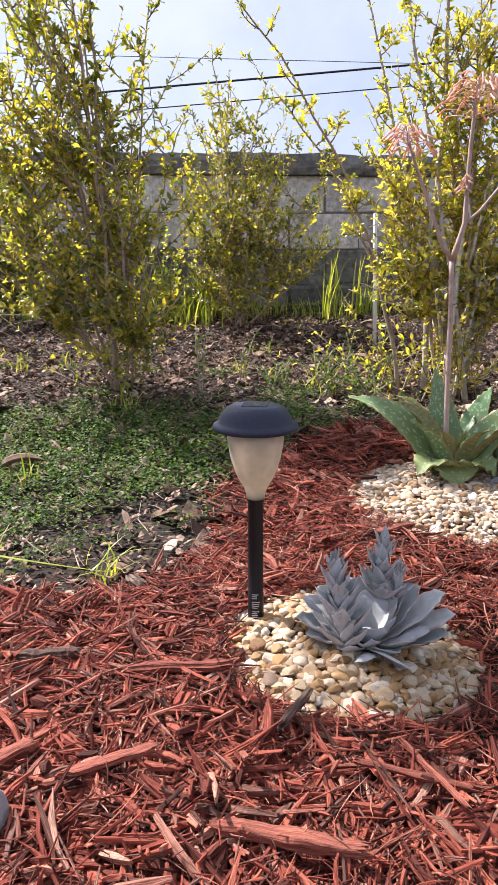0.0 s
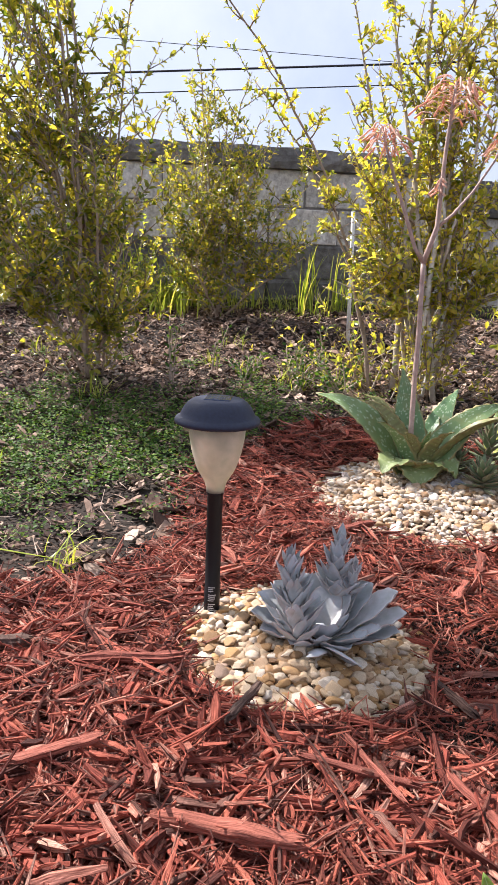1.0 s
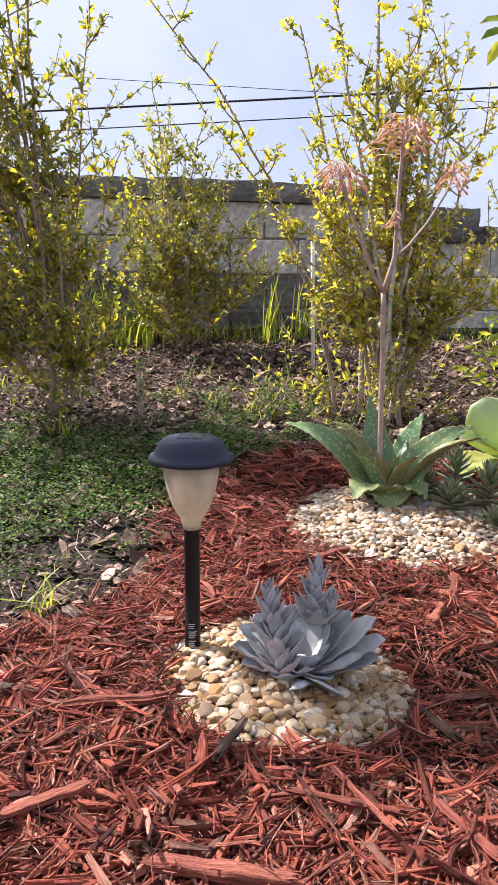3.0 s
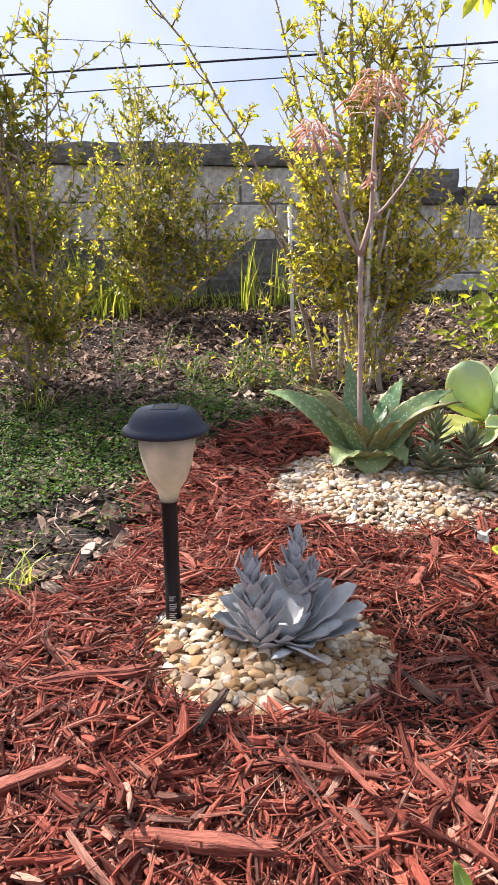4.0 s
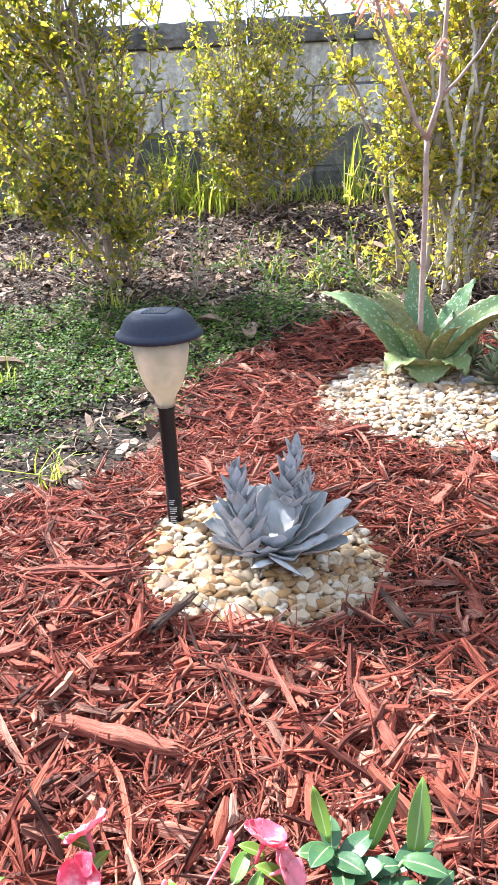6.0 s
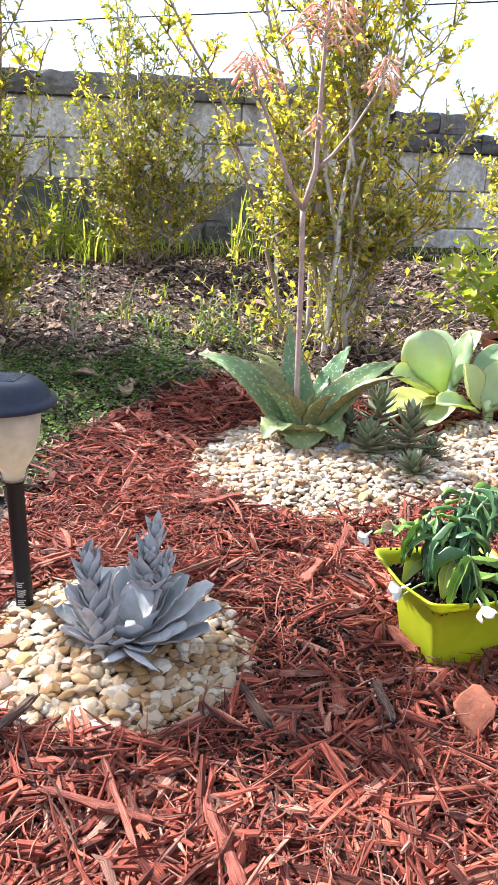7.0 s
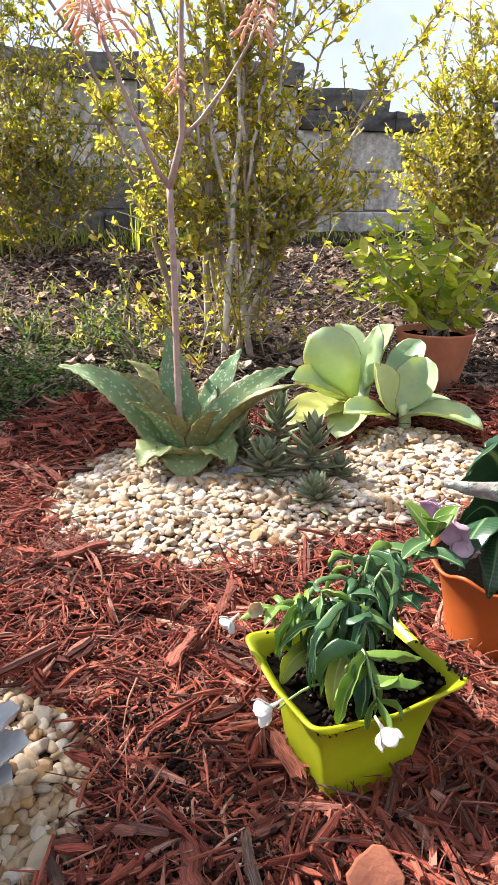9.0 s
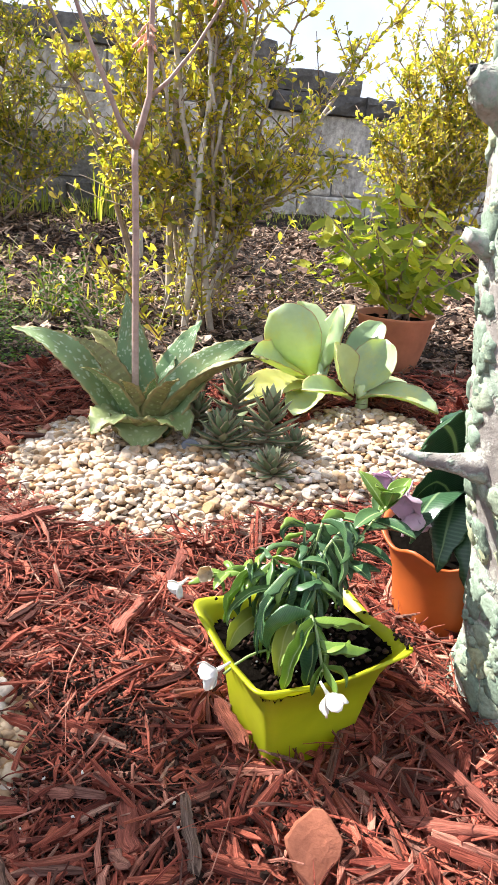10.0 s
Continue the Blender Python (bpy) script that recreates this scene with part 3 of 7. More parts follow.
ground = tagged(new("ground", sheet("ground", axis(-2.6, 3.0, 0.035, 350), axis(-1.2, 4.6, 0.035, 350), rough_land, M_SOIL)),
                "dark brown garden soil rising gently to a wall", "ground", kind="structure")
# sheet under the shreds; its dark colour deepens the shade between them
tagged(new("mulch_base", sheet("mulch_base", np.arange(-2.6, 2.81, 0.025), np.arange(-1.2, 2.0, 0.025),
                               lambda x, y: land(x, y) + 0.004 + 0.004 * np.sin(x * 83 + 2 * np.sin(y * 41)) * np.cos(y * 77), M_MULCHSHADE, lambda x, y: inside(BED, x, y))),
       "packed red mulch layer, darkened for the shade between the shreds", "mulch", kind="structure")

# ---------------- the wall ----------------
WALL_A = math.atan(0.2)
WALL = Matrix.Translation((0, 4.15, 0)) @ Matrix.Rotation(WALL_A, 4, "Z")   # local x along the face, local y into the wall


def rough_box(name, lx, ly, lz, bevel, jag, mat, seed):
    bm = bmesh.new()
    bmesh.ops.create_cube(bm, size=1)
    for v in bm.verts:
        v.co = V3((v.co.x * lx, v.co.y * ly, v.co.z * lz))
    bmesh.ops.bevel(bm, geom=bm.edges[:], offset=bevel, segments=1, affect="EDGES")
    r = random.Random(seed)
    for v in bm.verts:
        v.co += V3([r.uniform(-jag, jag) for _ in range(3)])
    me = bpy.data.meshes.new(name)
    bm.to_mesh(me)
    bm.free()
    me.materials.append(mat)
    return me


core_v, core_f = [], []
wall = tagged(new("wall_back"), "weathered grey concrete block retaining wall with rough cap stones", "wall", kind="structure")
wall.matrix_world = WALL


def on_wall(name, data, x, y, z, rz=0.0):
    ob = new(name, data)
    ob.parent = wall
    ob.matrix_local = pose(x, y, z, 0, 0, rz)
    return ob


STEP = 0.84
for x0, x1, top in ((-3.6, STEP, 1.064), (STEP, 3.6, 0.866)):
    bm = bmesh.new()
    bmesh.ops.create_cube(bm, size=1)
    for v in bm.verts:
        v.co = V3((x0 if v.co.x < 0 else x1, 0.012 if v.co.y < 0 else 0.19, 0.05 if v.co.z < 0 else top))
    me = bpy.data.meshes.new("core")
    bm.to_mesh(me)
    bm.free()
    me.materials.append(M_MORTAR)
    on_wall("core", me, 0, 0, 0)
block_meshes = [rough_box("block", 0.392, 0.19, 0.192, 0.006, 0.0022, M_BLOCK, s) for s in range(6)]
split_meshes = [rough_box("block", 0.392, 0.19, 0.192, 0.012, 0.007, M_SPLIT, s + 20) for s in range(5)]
half_meshes = [rough_box("half_block", 0.192, 0.19, 0.192, 0.006, 0.0022, M_BLOCK, s) for s in range(2)]
for row in range(4):
    zc = 0.366 + 0.2 * row
    proud = -0.022 if row == 0 else 0.0
    xs = 1.235 + (0.2 if row % 2 == 0 else 0.0)
    for k in range(-13, 7):
        xc = xs + 0.2 + 0.4 * k
        right_end = STEP if row == 3 else 3.6
        if xc - 0.2 < -3.6 or xc > 3.6:
            continue
        if xc + 0.2 > right_end + 0.02:
            if xc - 0.2 < right_end - 0.1:
                on_wall("block", rnd.choice(half_meshes), xc - 0.1, 0.1 + proud, zc)
            continue
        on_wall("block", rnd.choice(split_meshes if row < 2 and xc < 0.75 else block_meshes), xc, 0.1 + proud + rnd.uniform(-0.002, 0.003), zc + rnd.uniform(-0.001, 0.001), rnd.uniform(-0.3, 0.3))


def cap_stone(name, length, high, seed):
    """A rough split stone with an uneven broken face."""
    r = random.Random(seed)
    nx, nz, ny = max(4, int(length / 0.055)), 3, 4
    bm = bmesh.new()
    bmesh.ops.create_grid(bm, x_segments=1, y_segments=1, size=0.5)
    bm.clear()
    grid = {}
    for i in range(nx + 1):
        for j in range(ny + 1):
            for k in range(nz + 1):
                if i in (0, nx) or j in (0, ny) or k in (0, nz):
                    amp = 0.010 if j == 0 else 0.005
                    co = V3(((i / nx - 0.5) * length, (j / ny) * 0.26 - 0.035, (k / nz) * high))
                    co += V3((r.uniform(-1, 1) * 0.004 * (0 < i < nx), r.uniform(-1, 1) * amp, r.uniform(-1, 1) * 0.006 * (k > 0)))
                    if j == 0 and k in (0, nz):
                        co.y += 0.010
                    grid[i, j, k] = bm.verts.new(co)
    for i in range(nx + 1):
        for j in range(ny + 1):
            for k in range(nz + 1):
                for (di, dj), (ei, ej), fixed in (((1, 0), (0, 1), "k"),):
                    if k in (0, nz) and i < nx and j < ny:
                        bm.faces.new([grid[i, j, k], grid[i + 1, j, k], grid[i + 1, j + 1, k], grid[i, j + 1, k]])
                if j in (0, ny) and i < nx and k < nz:
                    bm.faces.new([grid[i, j, k], grid[i + 1, j, k], grid[i + 1, j, k + 1], grid[i, j, k + 1]])
                if i in (0, nx) and j < ny and k < nz:
                    bm.faces.new([grid[i, j, k], grid[i, j + 1, k], grid[i, j + 1, k + 1], grid[i, j, k + 1]])
    bmesh.ops.recalc_face_normals(bm, faces=bm.faces[:])
    me = bpy.data.meshes.new(name)
    bm.to_mesh(me)
    bm.free()
    me.materials.append(M_CAP)
    return me


x = -3.6
seed = 0
while x < STEP - 0.05:
    L = min(rnd.uniform(0.36, 0.62), STEP + 0.02 - x)
    on_wall("cap_stone", cap_stone("cap_stone", L - 0.006, 0.105 + rnd.uniform(-0.006, 0.006), seed), x + L / 2, 0, 1.066)
    x += L
    seed += 1
x = STEP + 0.022
while x < 3.5:
    L = rnd.uniform(0.36, 0.60)
    on_wall("cap_stone", cap_stone("cap_stone", L - 0.006, 0.092, seed), x + L / 2, 0, 0.868)
    x += L
    seed += 1
on_wall("cap_stone", cap_stone("cap_stone", 0.245, 0.10, 77), 0.99, 0.01, 0.961)
on_wall("cap_stone", cap_stone("cap_stone", 0.215, 0.10, 78), 1.226, 0.012, 0.961, 1.5)


# ---------------- overhead wires ----------------
def wire(x0, z0, x1, z1, y, r, label):
    pts = []
    for i in range(41):
        t = i / 40
        xx = -22 + 44 * t
        zz = z0 + (z1 - z0) * (xx - x0) / (x1 - x0) - 0.10 * (1 - ((xx - 0.3) / 22) ** 2)
        pts.append((xx, y, zz + 0.10))
    me = mesh("utility_wire", *tube(pts, r, 6), M_WIRE)
    return tagged(new("utility_wire", me), label, "wire", "overhead wires")


wire(-3.6, 3.52, 3.7, 3.85, 12, 0.016, "thick black utility wire strung overhead")
wire(-3.6, 3.21, 3.7, 3.56, 12, 0.009, "thin black utility wire strung overhead")
wire(-2.27, 4.02, 0.73, 3.84, 12.2, 0.005, "very thin grey utility wire strung overhead")


# ---------------- bushes ----------------
def along(points, t):
    f = t * (len(points) - 1)
    i = min(int(f), len(points) - 2)
    return points[i].lerp(points[i + 1], f - i), (points[i + 1] - points[i]).normalized()


def bush(name, base, tips, label, seed, extra=4, leaf=0.0285, shoots=9, shoot_len=0.34, step=0.017, bare=0.16, radius=0.0065, spread=0.05, mat=None, bend=0.35, wide=0.46, upward=0.9, dead=14, bark=None, low=0.62, skirt=0):
    """A many-stemmed shrub: stems to the given tips and some between, long upright shoots along them, leaves in loose whorls along the shoots."""
    r = random.Random(seed)
    top = thing(name, label, "bush", base, "shrubs before the wall")
    ends = [V3(t) for t in tips]
    for _ in range(extra):
        a, b = r.choice(ends), r.choice(ends)
        ends.append(a.lerp(b, r.uniform(0.2, 0.8)) + V3((r.uniform(-0.1, 0.1), r.uniform(-0.18, 0.18), r.uniform(-0.12, 0.1))))
    pos, ali, nor, size = [], [], [], []
    twig_pieces = []

    def leaves_on(pts, t0, length):
        count = max(3, int(length * (1 - t0) / step))
        for q in range(count):
            t = t0 + (1 - t0) * (q + 0.8 * r.random()) / count
            p, d = along(pts, min(t, 0.999))
            a0 = r.uniform(0, TAU)
            side = d.cross(V3((0.3, 0.2, 0.9))).normalized()
            other = d.cross(side)
            for w in range(r.choice((2, 2, 3))):
                a = a0 + w * 2.6 + r.uniform(-0.5, 0.5)
                out = side * math.cos(a) + other * math.sin(a)
                pos.append(p)
                ali.append((d * r.uniform(0.35, 1.1) + out).normalized())
                nor.append((d * 0.9 - out * 0.4 + V3((r.gauss(0, 0.4), r.gauss(0, 0.4), 0.3))).normalized())
                size.append(leaf * r.choice((0.5, 0.7, 0.85, 1.0, 1.1, 1.25)) * r.uniform(0.85, 1.12) * (1.15 - 0.40 * t))

    grown = []
    for e in ends:
        b = V3(base) + V3((r.uniform(-1, 1) * spread, r.uniform(-1, 1) * spread, 0))
        b.z = gz(b.x, b.y) - 0.02
        if len(grown) > 8:
            b = along(min(grown, key=lambda g: (g[-1] - e).length + r.uniform(0, 0.25)), r.uniform(0.14, 0.34))[0]
        v = e - b
        mid = b + v * 0.5 + V3((-v.x * bend * 0.5, -v.y * bend * 0.5, abs(v.length) * 0.06)) + V3((r.uniform(-0.03, 0.03), r.uniform(-0.03, 0.03), 0))
        pts = bezier(b, mid, e, 14)
        pts = [p + V3((r.uniform(-1, 1), r.uniform(-1, 1), 0)) * 0.007 * (0 < i) for i, p in enumerate(pts)]
        r0 = radius * r.uniform(0.55, 1.15)
        grown.append(pts)
        if len(grown) > 6:
            r0 *= 0.75
        part("stem", mesh("stem", *tube(pts, [r0 * (1 - 0.85 * i / 14) + 0.0012 for i in range(15)], 6), bark or M_TWIG), top)
        leaves_on(pts, low, v.length)
        n = max(2, int(shoots * r.uniform(0.75, 1.25)))
        for k in range(n):
            t = bare + (0.97 - bare) * (k + r.random()) / n
            p, d = along(pts, t)
            out = V3((r.gauss(0, 1), r.gauss(0, 1), 0)).normalized()
            ln = shoot_len * r.choice((0.35, 0.55, 0.8, 1.0, 1.35)) * (1.10 - 0.35 * t)
            lift = upward * r.uniform(0.2, 1.3) * (0.55 + 0.6 * t)
            q = bezier(p, p + (out * 0.9 + d * 0.35 + V3((0, 0, 0.2))).normalized() * ln * 0.45, p + (out * r.uniform(0.6, 1.0) + d * 0.25 + V3((0, 0, lift))).normalized() * ln, 6)
            twig_pieces.append(tube(q, [0.0027 * (1 - 0.7 * i / 6) for i in range(7)], 4))
            leaves_on(q, 0.10, ln)
            for _ in range(r.choice((1, 2, 3))):
                pp, dd = along(q, r.uniform(0.15, 0.75))
                o2 = (dd * 0.6 + V3((r.gauss(0, 0.7), r.gauss(0, 0.7), r.uniform(-0.25, 0.6)))).normalized()
                l2 = ln * r.uniform(0.25, 0.60)
                q2 = bezier(pp, pp + o2 * l2 * 0.5, pp + o2 * l2 + V3((0, 0, l2 * 0.2)), 3)
                twig_pieces.append(tube(q2, [0.0017, 0.0015, 0.0012, 0.0008], 3))
                leaves_on(q2, 0.1, l2)
    # young leafy shoots from the foot
    for k in range(skirt):
        b = V3(base) + V3((r.gauss(0, 1), r.gauss(0, 0.7), 0)) * spread * 1.3
        b.z = gz(b.x, b.y) - 0.01
        ln = r.uniform(0.12, 0.40)
        o = V3((b.x - base[0] + r.gauss(0, 0.10), b.y - base[1] + r.gauss(0, 0.08), 0))
        q = bezier(b, b + o * 0.8 + V3((0, 0, ln * 0.5)), b + o * 1.6 + V3((r.gauss(0, 0.03), r.gauss(0, 0.03), ln)), 6)
        twig_pieces.append(tube(q, [0.0026 * (1 - 0.7 * i / 6) for i in range(7)], 4))
        leaves_on(q, 0.15, ln)
    # bare dead twigs low down
    for k in range(dead):
        p, d = along(r.choice(grown), r.uniform(0.05, 0.5))
        o = V3((r.gauss(0, 1), r.gauss(0, 1), r.uniform(-0.4, 0.8))).normalized()
        ln = r.uniform(0.06, 0.20)
        q = bezier(p, p + o * ln * 0.5 + V3((0, 0, 0.01)), p + o * ln + V3((r.gauss(0, 0.02), r.gauss(0, 0.02), 0)), 4)
        twig_pieces.append(tube(q, [0.0017, 0.0015, 0.0012, 0.0009, 0.0006], 4))
    tv, tf = join(twig_pieces)
    tagged(part("twig_mass", mesh("twig_mass", tv, tf, M_TWIG), top, "fine grey-brown twigs"), kind="stuff")
    L = np.array(size)
    me = leaf_mass("foliage", np.array(pos), np.array(ali), np.array(nor), L, L * wide, mat or M_BUSH)
    tagged(part("foliage", me, top, "small yellow-green leaves with light through them"), kind="stuff")
    return top


LB = (-0.645, 2.35, gz(-0.645, 2.35))
bush("shrub", LB, [(-1.10, 2.2, 1.20), (-0.98, 2.45, 1.55), (-0.90, 2.25, 1.78), (-0.74, 2.4, 1.90), (-0.62, 2.2, 1.62), (-0.47, 2.35, 1.44), (-0.40, 2.45, 1.02), (-0.93, 2.1, 0.78), (-0.42, 2.2, 0.66), (-1.0, 2.5, 0.62), (-0.80, 2.3, 1.25), (-0.56, 2.4, 1.15), (-0.86, 2.15, 0.42), (-0.44, 2.40, 0.44), (-0.74, 2.2, 0.36), (-0.55, 2.25, 0.34), (-1.16, 2.35, 0.92), (-1.12, 2.4, 1.7)],
     "tall bushy shrub with small olive and yellow-green leaves, in leaf litter", 3, extra=18, shoots=12, shoot_len=0.22, bare=0.05, step=0.0245, bend=0.15, radius=0.0062, upward=0.8, leaf=0.0275, dead=70, spread=0.04, skirt=10)
bush("shrub", (-0.36, 3.47, gz(-0.36, 3.47)), [(-0.68, 3.4, 0.95), (0.08, 3.5, 0.92), (-0.49, 3.5, 1.55), (-0.32, 3.4, 1.18), (0.07, 3.4, 0.58), (-0.60, 3.55, 1.30), (-0.12, 3.5, 1.10), (-0.66, 3.45, 0.62), (-0.50, 3.4, 0.56), (-0.12, 3.4, 0.62), (-0.3, 3.4, 0.8), (-0.22, 3.45, 1.38)],
     "rounded open shrub with thin grey stems before the wall", 5, extra=14, shoots=12, shoot_len=0.22, step=0.025, bare=0.06, bend=0.15, radius=0.0055, upward=0.9, leaf=0.027, dead=40)
RB = (0.46, 2.33, gz(0.46, 2.33))
bush("shrub", RB, [(0.17, 2.3, 1.32), (0.26, 2.4, 1.50), (0.40, 2.3, 1.66), (0.55, 2.35, 1.55), (0.68, 2.3, 1.30), (0.80, 2.4, 1.12), (0.84, 2.25, 0.80), (0.20, 2.42, 0.92), (0.62, 2.45, 0.85), (0.30, 2.2, 0.95), (0.45, 2.4, 1.05), (0.68, 2.3, 0.56), (0.55, 2.25, 0.75), (0.25, 2.4, 0.60), (0.58, 2.25, 0.40), (0.74, 2.35, 0.66), (0.27, 2.25, 0.47), (0.36, 2.2, 0.36), (0.66, 2.2, 0.47), (0.50, 2.3, 1.30), (0.36, 2.35, 1.20)],
     "tall airy shrub with pale trunks and leaves tinted golden for sun glow", 8, extra=16, shoots=11, shoot_len=0.19, step=0.023, spread=0.085, radius=0.0088, bare=0.20, bend=0.22, upward=1.0, leaf=0.0235, mat=M_SUNLITBUSH, dead=60, bark=M_PALEBARK, low=0.10, wide=0.50, skirt=46)
bush("long_branch", (0.47, 2.33, gz(0.47, 2.33)), [(1.05, 2.47, 1.02), (0.83, 2.42, 0.70)], "long pale shrub branch arching out over the bed", 27, extra=0, shoots=11, shoot_len=0.16, step=0.020, bend=0.3, bare=0.35, spread=0.015, radius=0.008, mat=M_SUNLITBUSH, leaf=0.024, bark=M_PALEBARK)
bush("long_branch", (0.34, 2.36, gz(0.34, 2.36)), [(-0.28, 2.3, 1.40), (-0.10, 2.4, 1.08)], "long arching shrub branch with sparse leaves", 21, extra=0, shoots=9, shoot_len=0.14, step=0.024, bend=0.7, bare=0.3, spread=0.02, leaf=0.026, mat=M_SUNLITBUSH)
bush("shrub", (1.42, 3.2, gz(1.42, 3.2)), [(1.12, 3.2, 0.70), (1.50, 3.2, 1.28), (1.24, 3.3, 1.05), (1.75, 3.2, 1.20), (1.35, 3.1, 0.95), (1.62, 3.3, 0.85), (1.9, 3.3, 1.0), (1.30, 3.2, 1.34), (1.2, 3.2, 0.5), (1.45, 3.1, 0.6), (1.7, 3.1, 0.6)],
     "dense shrub beside the block wall, leaves tinted golden for sun glow", 13, extra=10, shoots=17, shoot_len=0.21, step=0.021, bend=0.15, bare=0.06, upward=0.8, leaf=0.027, mat=M_SUNLITBUSH, dead=40)
bush("shrub", (-1.70, 3.72, gz(-1.70, 3.72)), [(-2.1, 3.7, 0.9), (-1.85, 3.8, 1.15), (-1.55, 3.7, 1.1), (-1.34, 3.6, 0.95), (-1.30, 3.7, 0.70), (-1.45, 3.6, 0.55), (-1.15, 3.6, 0.62), (-1.1, 3.7, 0.85)],
     "shrub with dark stems at the edge of the bed", 17, extra=5, shoots=12, shoot_len=0.24, step=0.022, bare=0.06)


# white stake behind the shrub
stake = tagged(new("garden_stake", mesh("garden_stake", *tube([(0.283, 3.08, 0.12), (0.272, 3.07, 0.45), (0.262, 3.06, 0.76), (0.262, 3.06, 0.762)], [0.0085, 0.0085, 0.0085, 0.005], 10), M_PVC)),
               "slim white plastic garden stake standing upright", "stake")


# ---------------- solar path light ----------------
def path_light(x, y):
    z = gz(x, y)
    lamp = thing("solar_light", "black solar path light with frosted shade and slate-blue cap", "lamp", (x, y, z))
    c = (x, y, z)
    part("pole", mesh("pole", *lathe([(0.0118, -0.06), (0.0118, 0.040), (0.0113, 0.041), (0.0113, 0.185), (0.0126, 0.187), (0.0126, 0.194)], 24, c), M_BLACK), lamp, "black plastic tube")
    prints = []
    for row in range(13):
        zz = 0.008 + row * 0.0030
        if row in (4, 9):
            continue
        ln = rnd.uniform(0.55, 0.95)
        vv, ff = [], []
        for i in range(9):
            a = radians(-112 + 62 * ln * i / 8)
            for dz in (0, 0.0014):
                vv.append(V3((x + 0.01205 * math.cos(a), y + 0.01205 * math.sin(a), z + zz + dz)))
        ff = [(2 * i, 2 * i + 2, 2 * i + 3, 2 * i + 1) for i in range(8)]
        prints.append((vv, ff))
    pv, pf = join(prints)
    part("printed_label", mesh("printed_label", pv, pf, M_PRINT), lamp, "small pale printed lines")
    shade = [(0.0130, 0.190), (0.0135, 0.196), (0.0165, 0.206), (0.0245, 0.219), (0.0262, 0.222), (0.0300, 0.232), (0.0352, 0.250), (0.0388, 0.270), (0.0408, 0.296)]
    inner = [(r - 0.0022, zz) for r, zz in reversed(shade)]
    ribs = lambda a, r, zz: (r * (1 + 0.012 * math.cos(6 * a) * min(1, max(0, (zz - 0.215) / 0.03))), zz)
    part("shade", mesh("shade", *lathe(shade + inner, 48, c, ribs), M_SHADE), lamp, "frosted translucent tulip shade")
    part("bulb_holder", mesh("bulb_holder", *lathe([(0.002, 0.235), (0.010, 0.238), (0.012, 0.262), (0.014, 0.296)], 16, c), M_SHADE), lamp)
    cap = [(0.0405, 0.2905), (0.0575, 0.2905), (0.0600, 0.2925), (0.0604, 0.2955), (0.0590, 0.2985), (0.0545, 0.3005), (0.0525, 0.3025), (0.0505, 0.3080),
           (0.0465, 0.3150), (0.0410, 0.3210), (0.0360, 0.3242), (0.0330, 0.3252), (0.0, 0.3260)]
    tilt_cap = part("cap", mesh("cap", *lathe(cap, 48, c), M_CAPBLUE), lamp, "slate-blue domed plastic cap")
    bm = bmesh.new()
    bmesh.ops.create_cube(bm, size=1)
    for v in bm.verts:
        v.co = V3((x + v.co.x * 0.036, y + v.co.y * 0.036, z + 0.3255 + v.co.z * 0.003))
    bmesh.ops.bevel(bm, geom=bm.edges[:], offset=0.0008, segments=1, affect="EDGES")
    me = bpy.data.meshes.new("solar_panel")
    bm.to_mesh(me)
    bm.free()
    me.materials.append(M_PANEL)
    part("solar_panel", me, tilt_cap, "small glossy solar cell")
    return lamp


path_light(0.006, 0.977)


# ---------------- grey-blue succulent ----------------
def spoon(w):
    def at(t):
        if t < 0.62:
            return w * (0.34 + 0.66 * math.sin(math.pi * t / 1.24) ** 1.2)
        u = (t - 0.62) / 0.38
        return w * max(0.05, (1 - u ** 2.5) ** 0.56)
    return at


def fat(h):
    return lambda t: h * max(0.12, (1 - t ** 3))


def leaf_part(parent, pts, width, thick, up, mats, channel=0.1, teeth=0.0, name="leaf", label="", edge=False, crumple=0.0):
    v, f, i = blade(pts, width, thick, up, channel, teeth, edge, crumple)
    mats = list(mats) if isinstance(mats, (list, tuple)) else [mats]
    i = [min(k, len(mats) - 1) for k in i]
    me = mesh(name, v, f, mats, i)
    across = [u for u in CROSS] + [u for u in CROSS[-2:0:-1]]
    n, r = len(pts), len(across)
    uv = np.empty((n, r, 2))
    uv[:, :, 0] = np.linspace(0, 1, n)[:, None]
    uv[:, :, 1] = 0.5 + 0.5 * np.array(across)[None, :]
    at = np.empty(len(me.loops), np.int32)
    me.loops.foreach_get("vertex_index", at)
    me.uv_layers.new(name="leaf").data.foreach_set("uv", uv.reshape(-1, 2)[at].astype(np.float32).ravel())
    return part(name, me, parent, label)


GX, GYY = 0.167, 0.918
gbase = bz(GX, GYY) - 0.010
ghost = thing("rosette_succulent", "powdery blue-grey rosette succulent with two upright shoots in pebbles", "succulent", (GX, GYY, gbase))
part("stem", mesh("stem", *tube([(GX, GYY, gbase - 0.02), (GX, GYY, gbase + 0.02), (GX, GYY + 0.005, gbase + 0.035)], [0.011, 0.011, 0.006], 8), M_GHOSTSTEM), ghost)
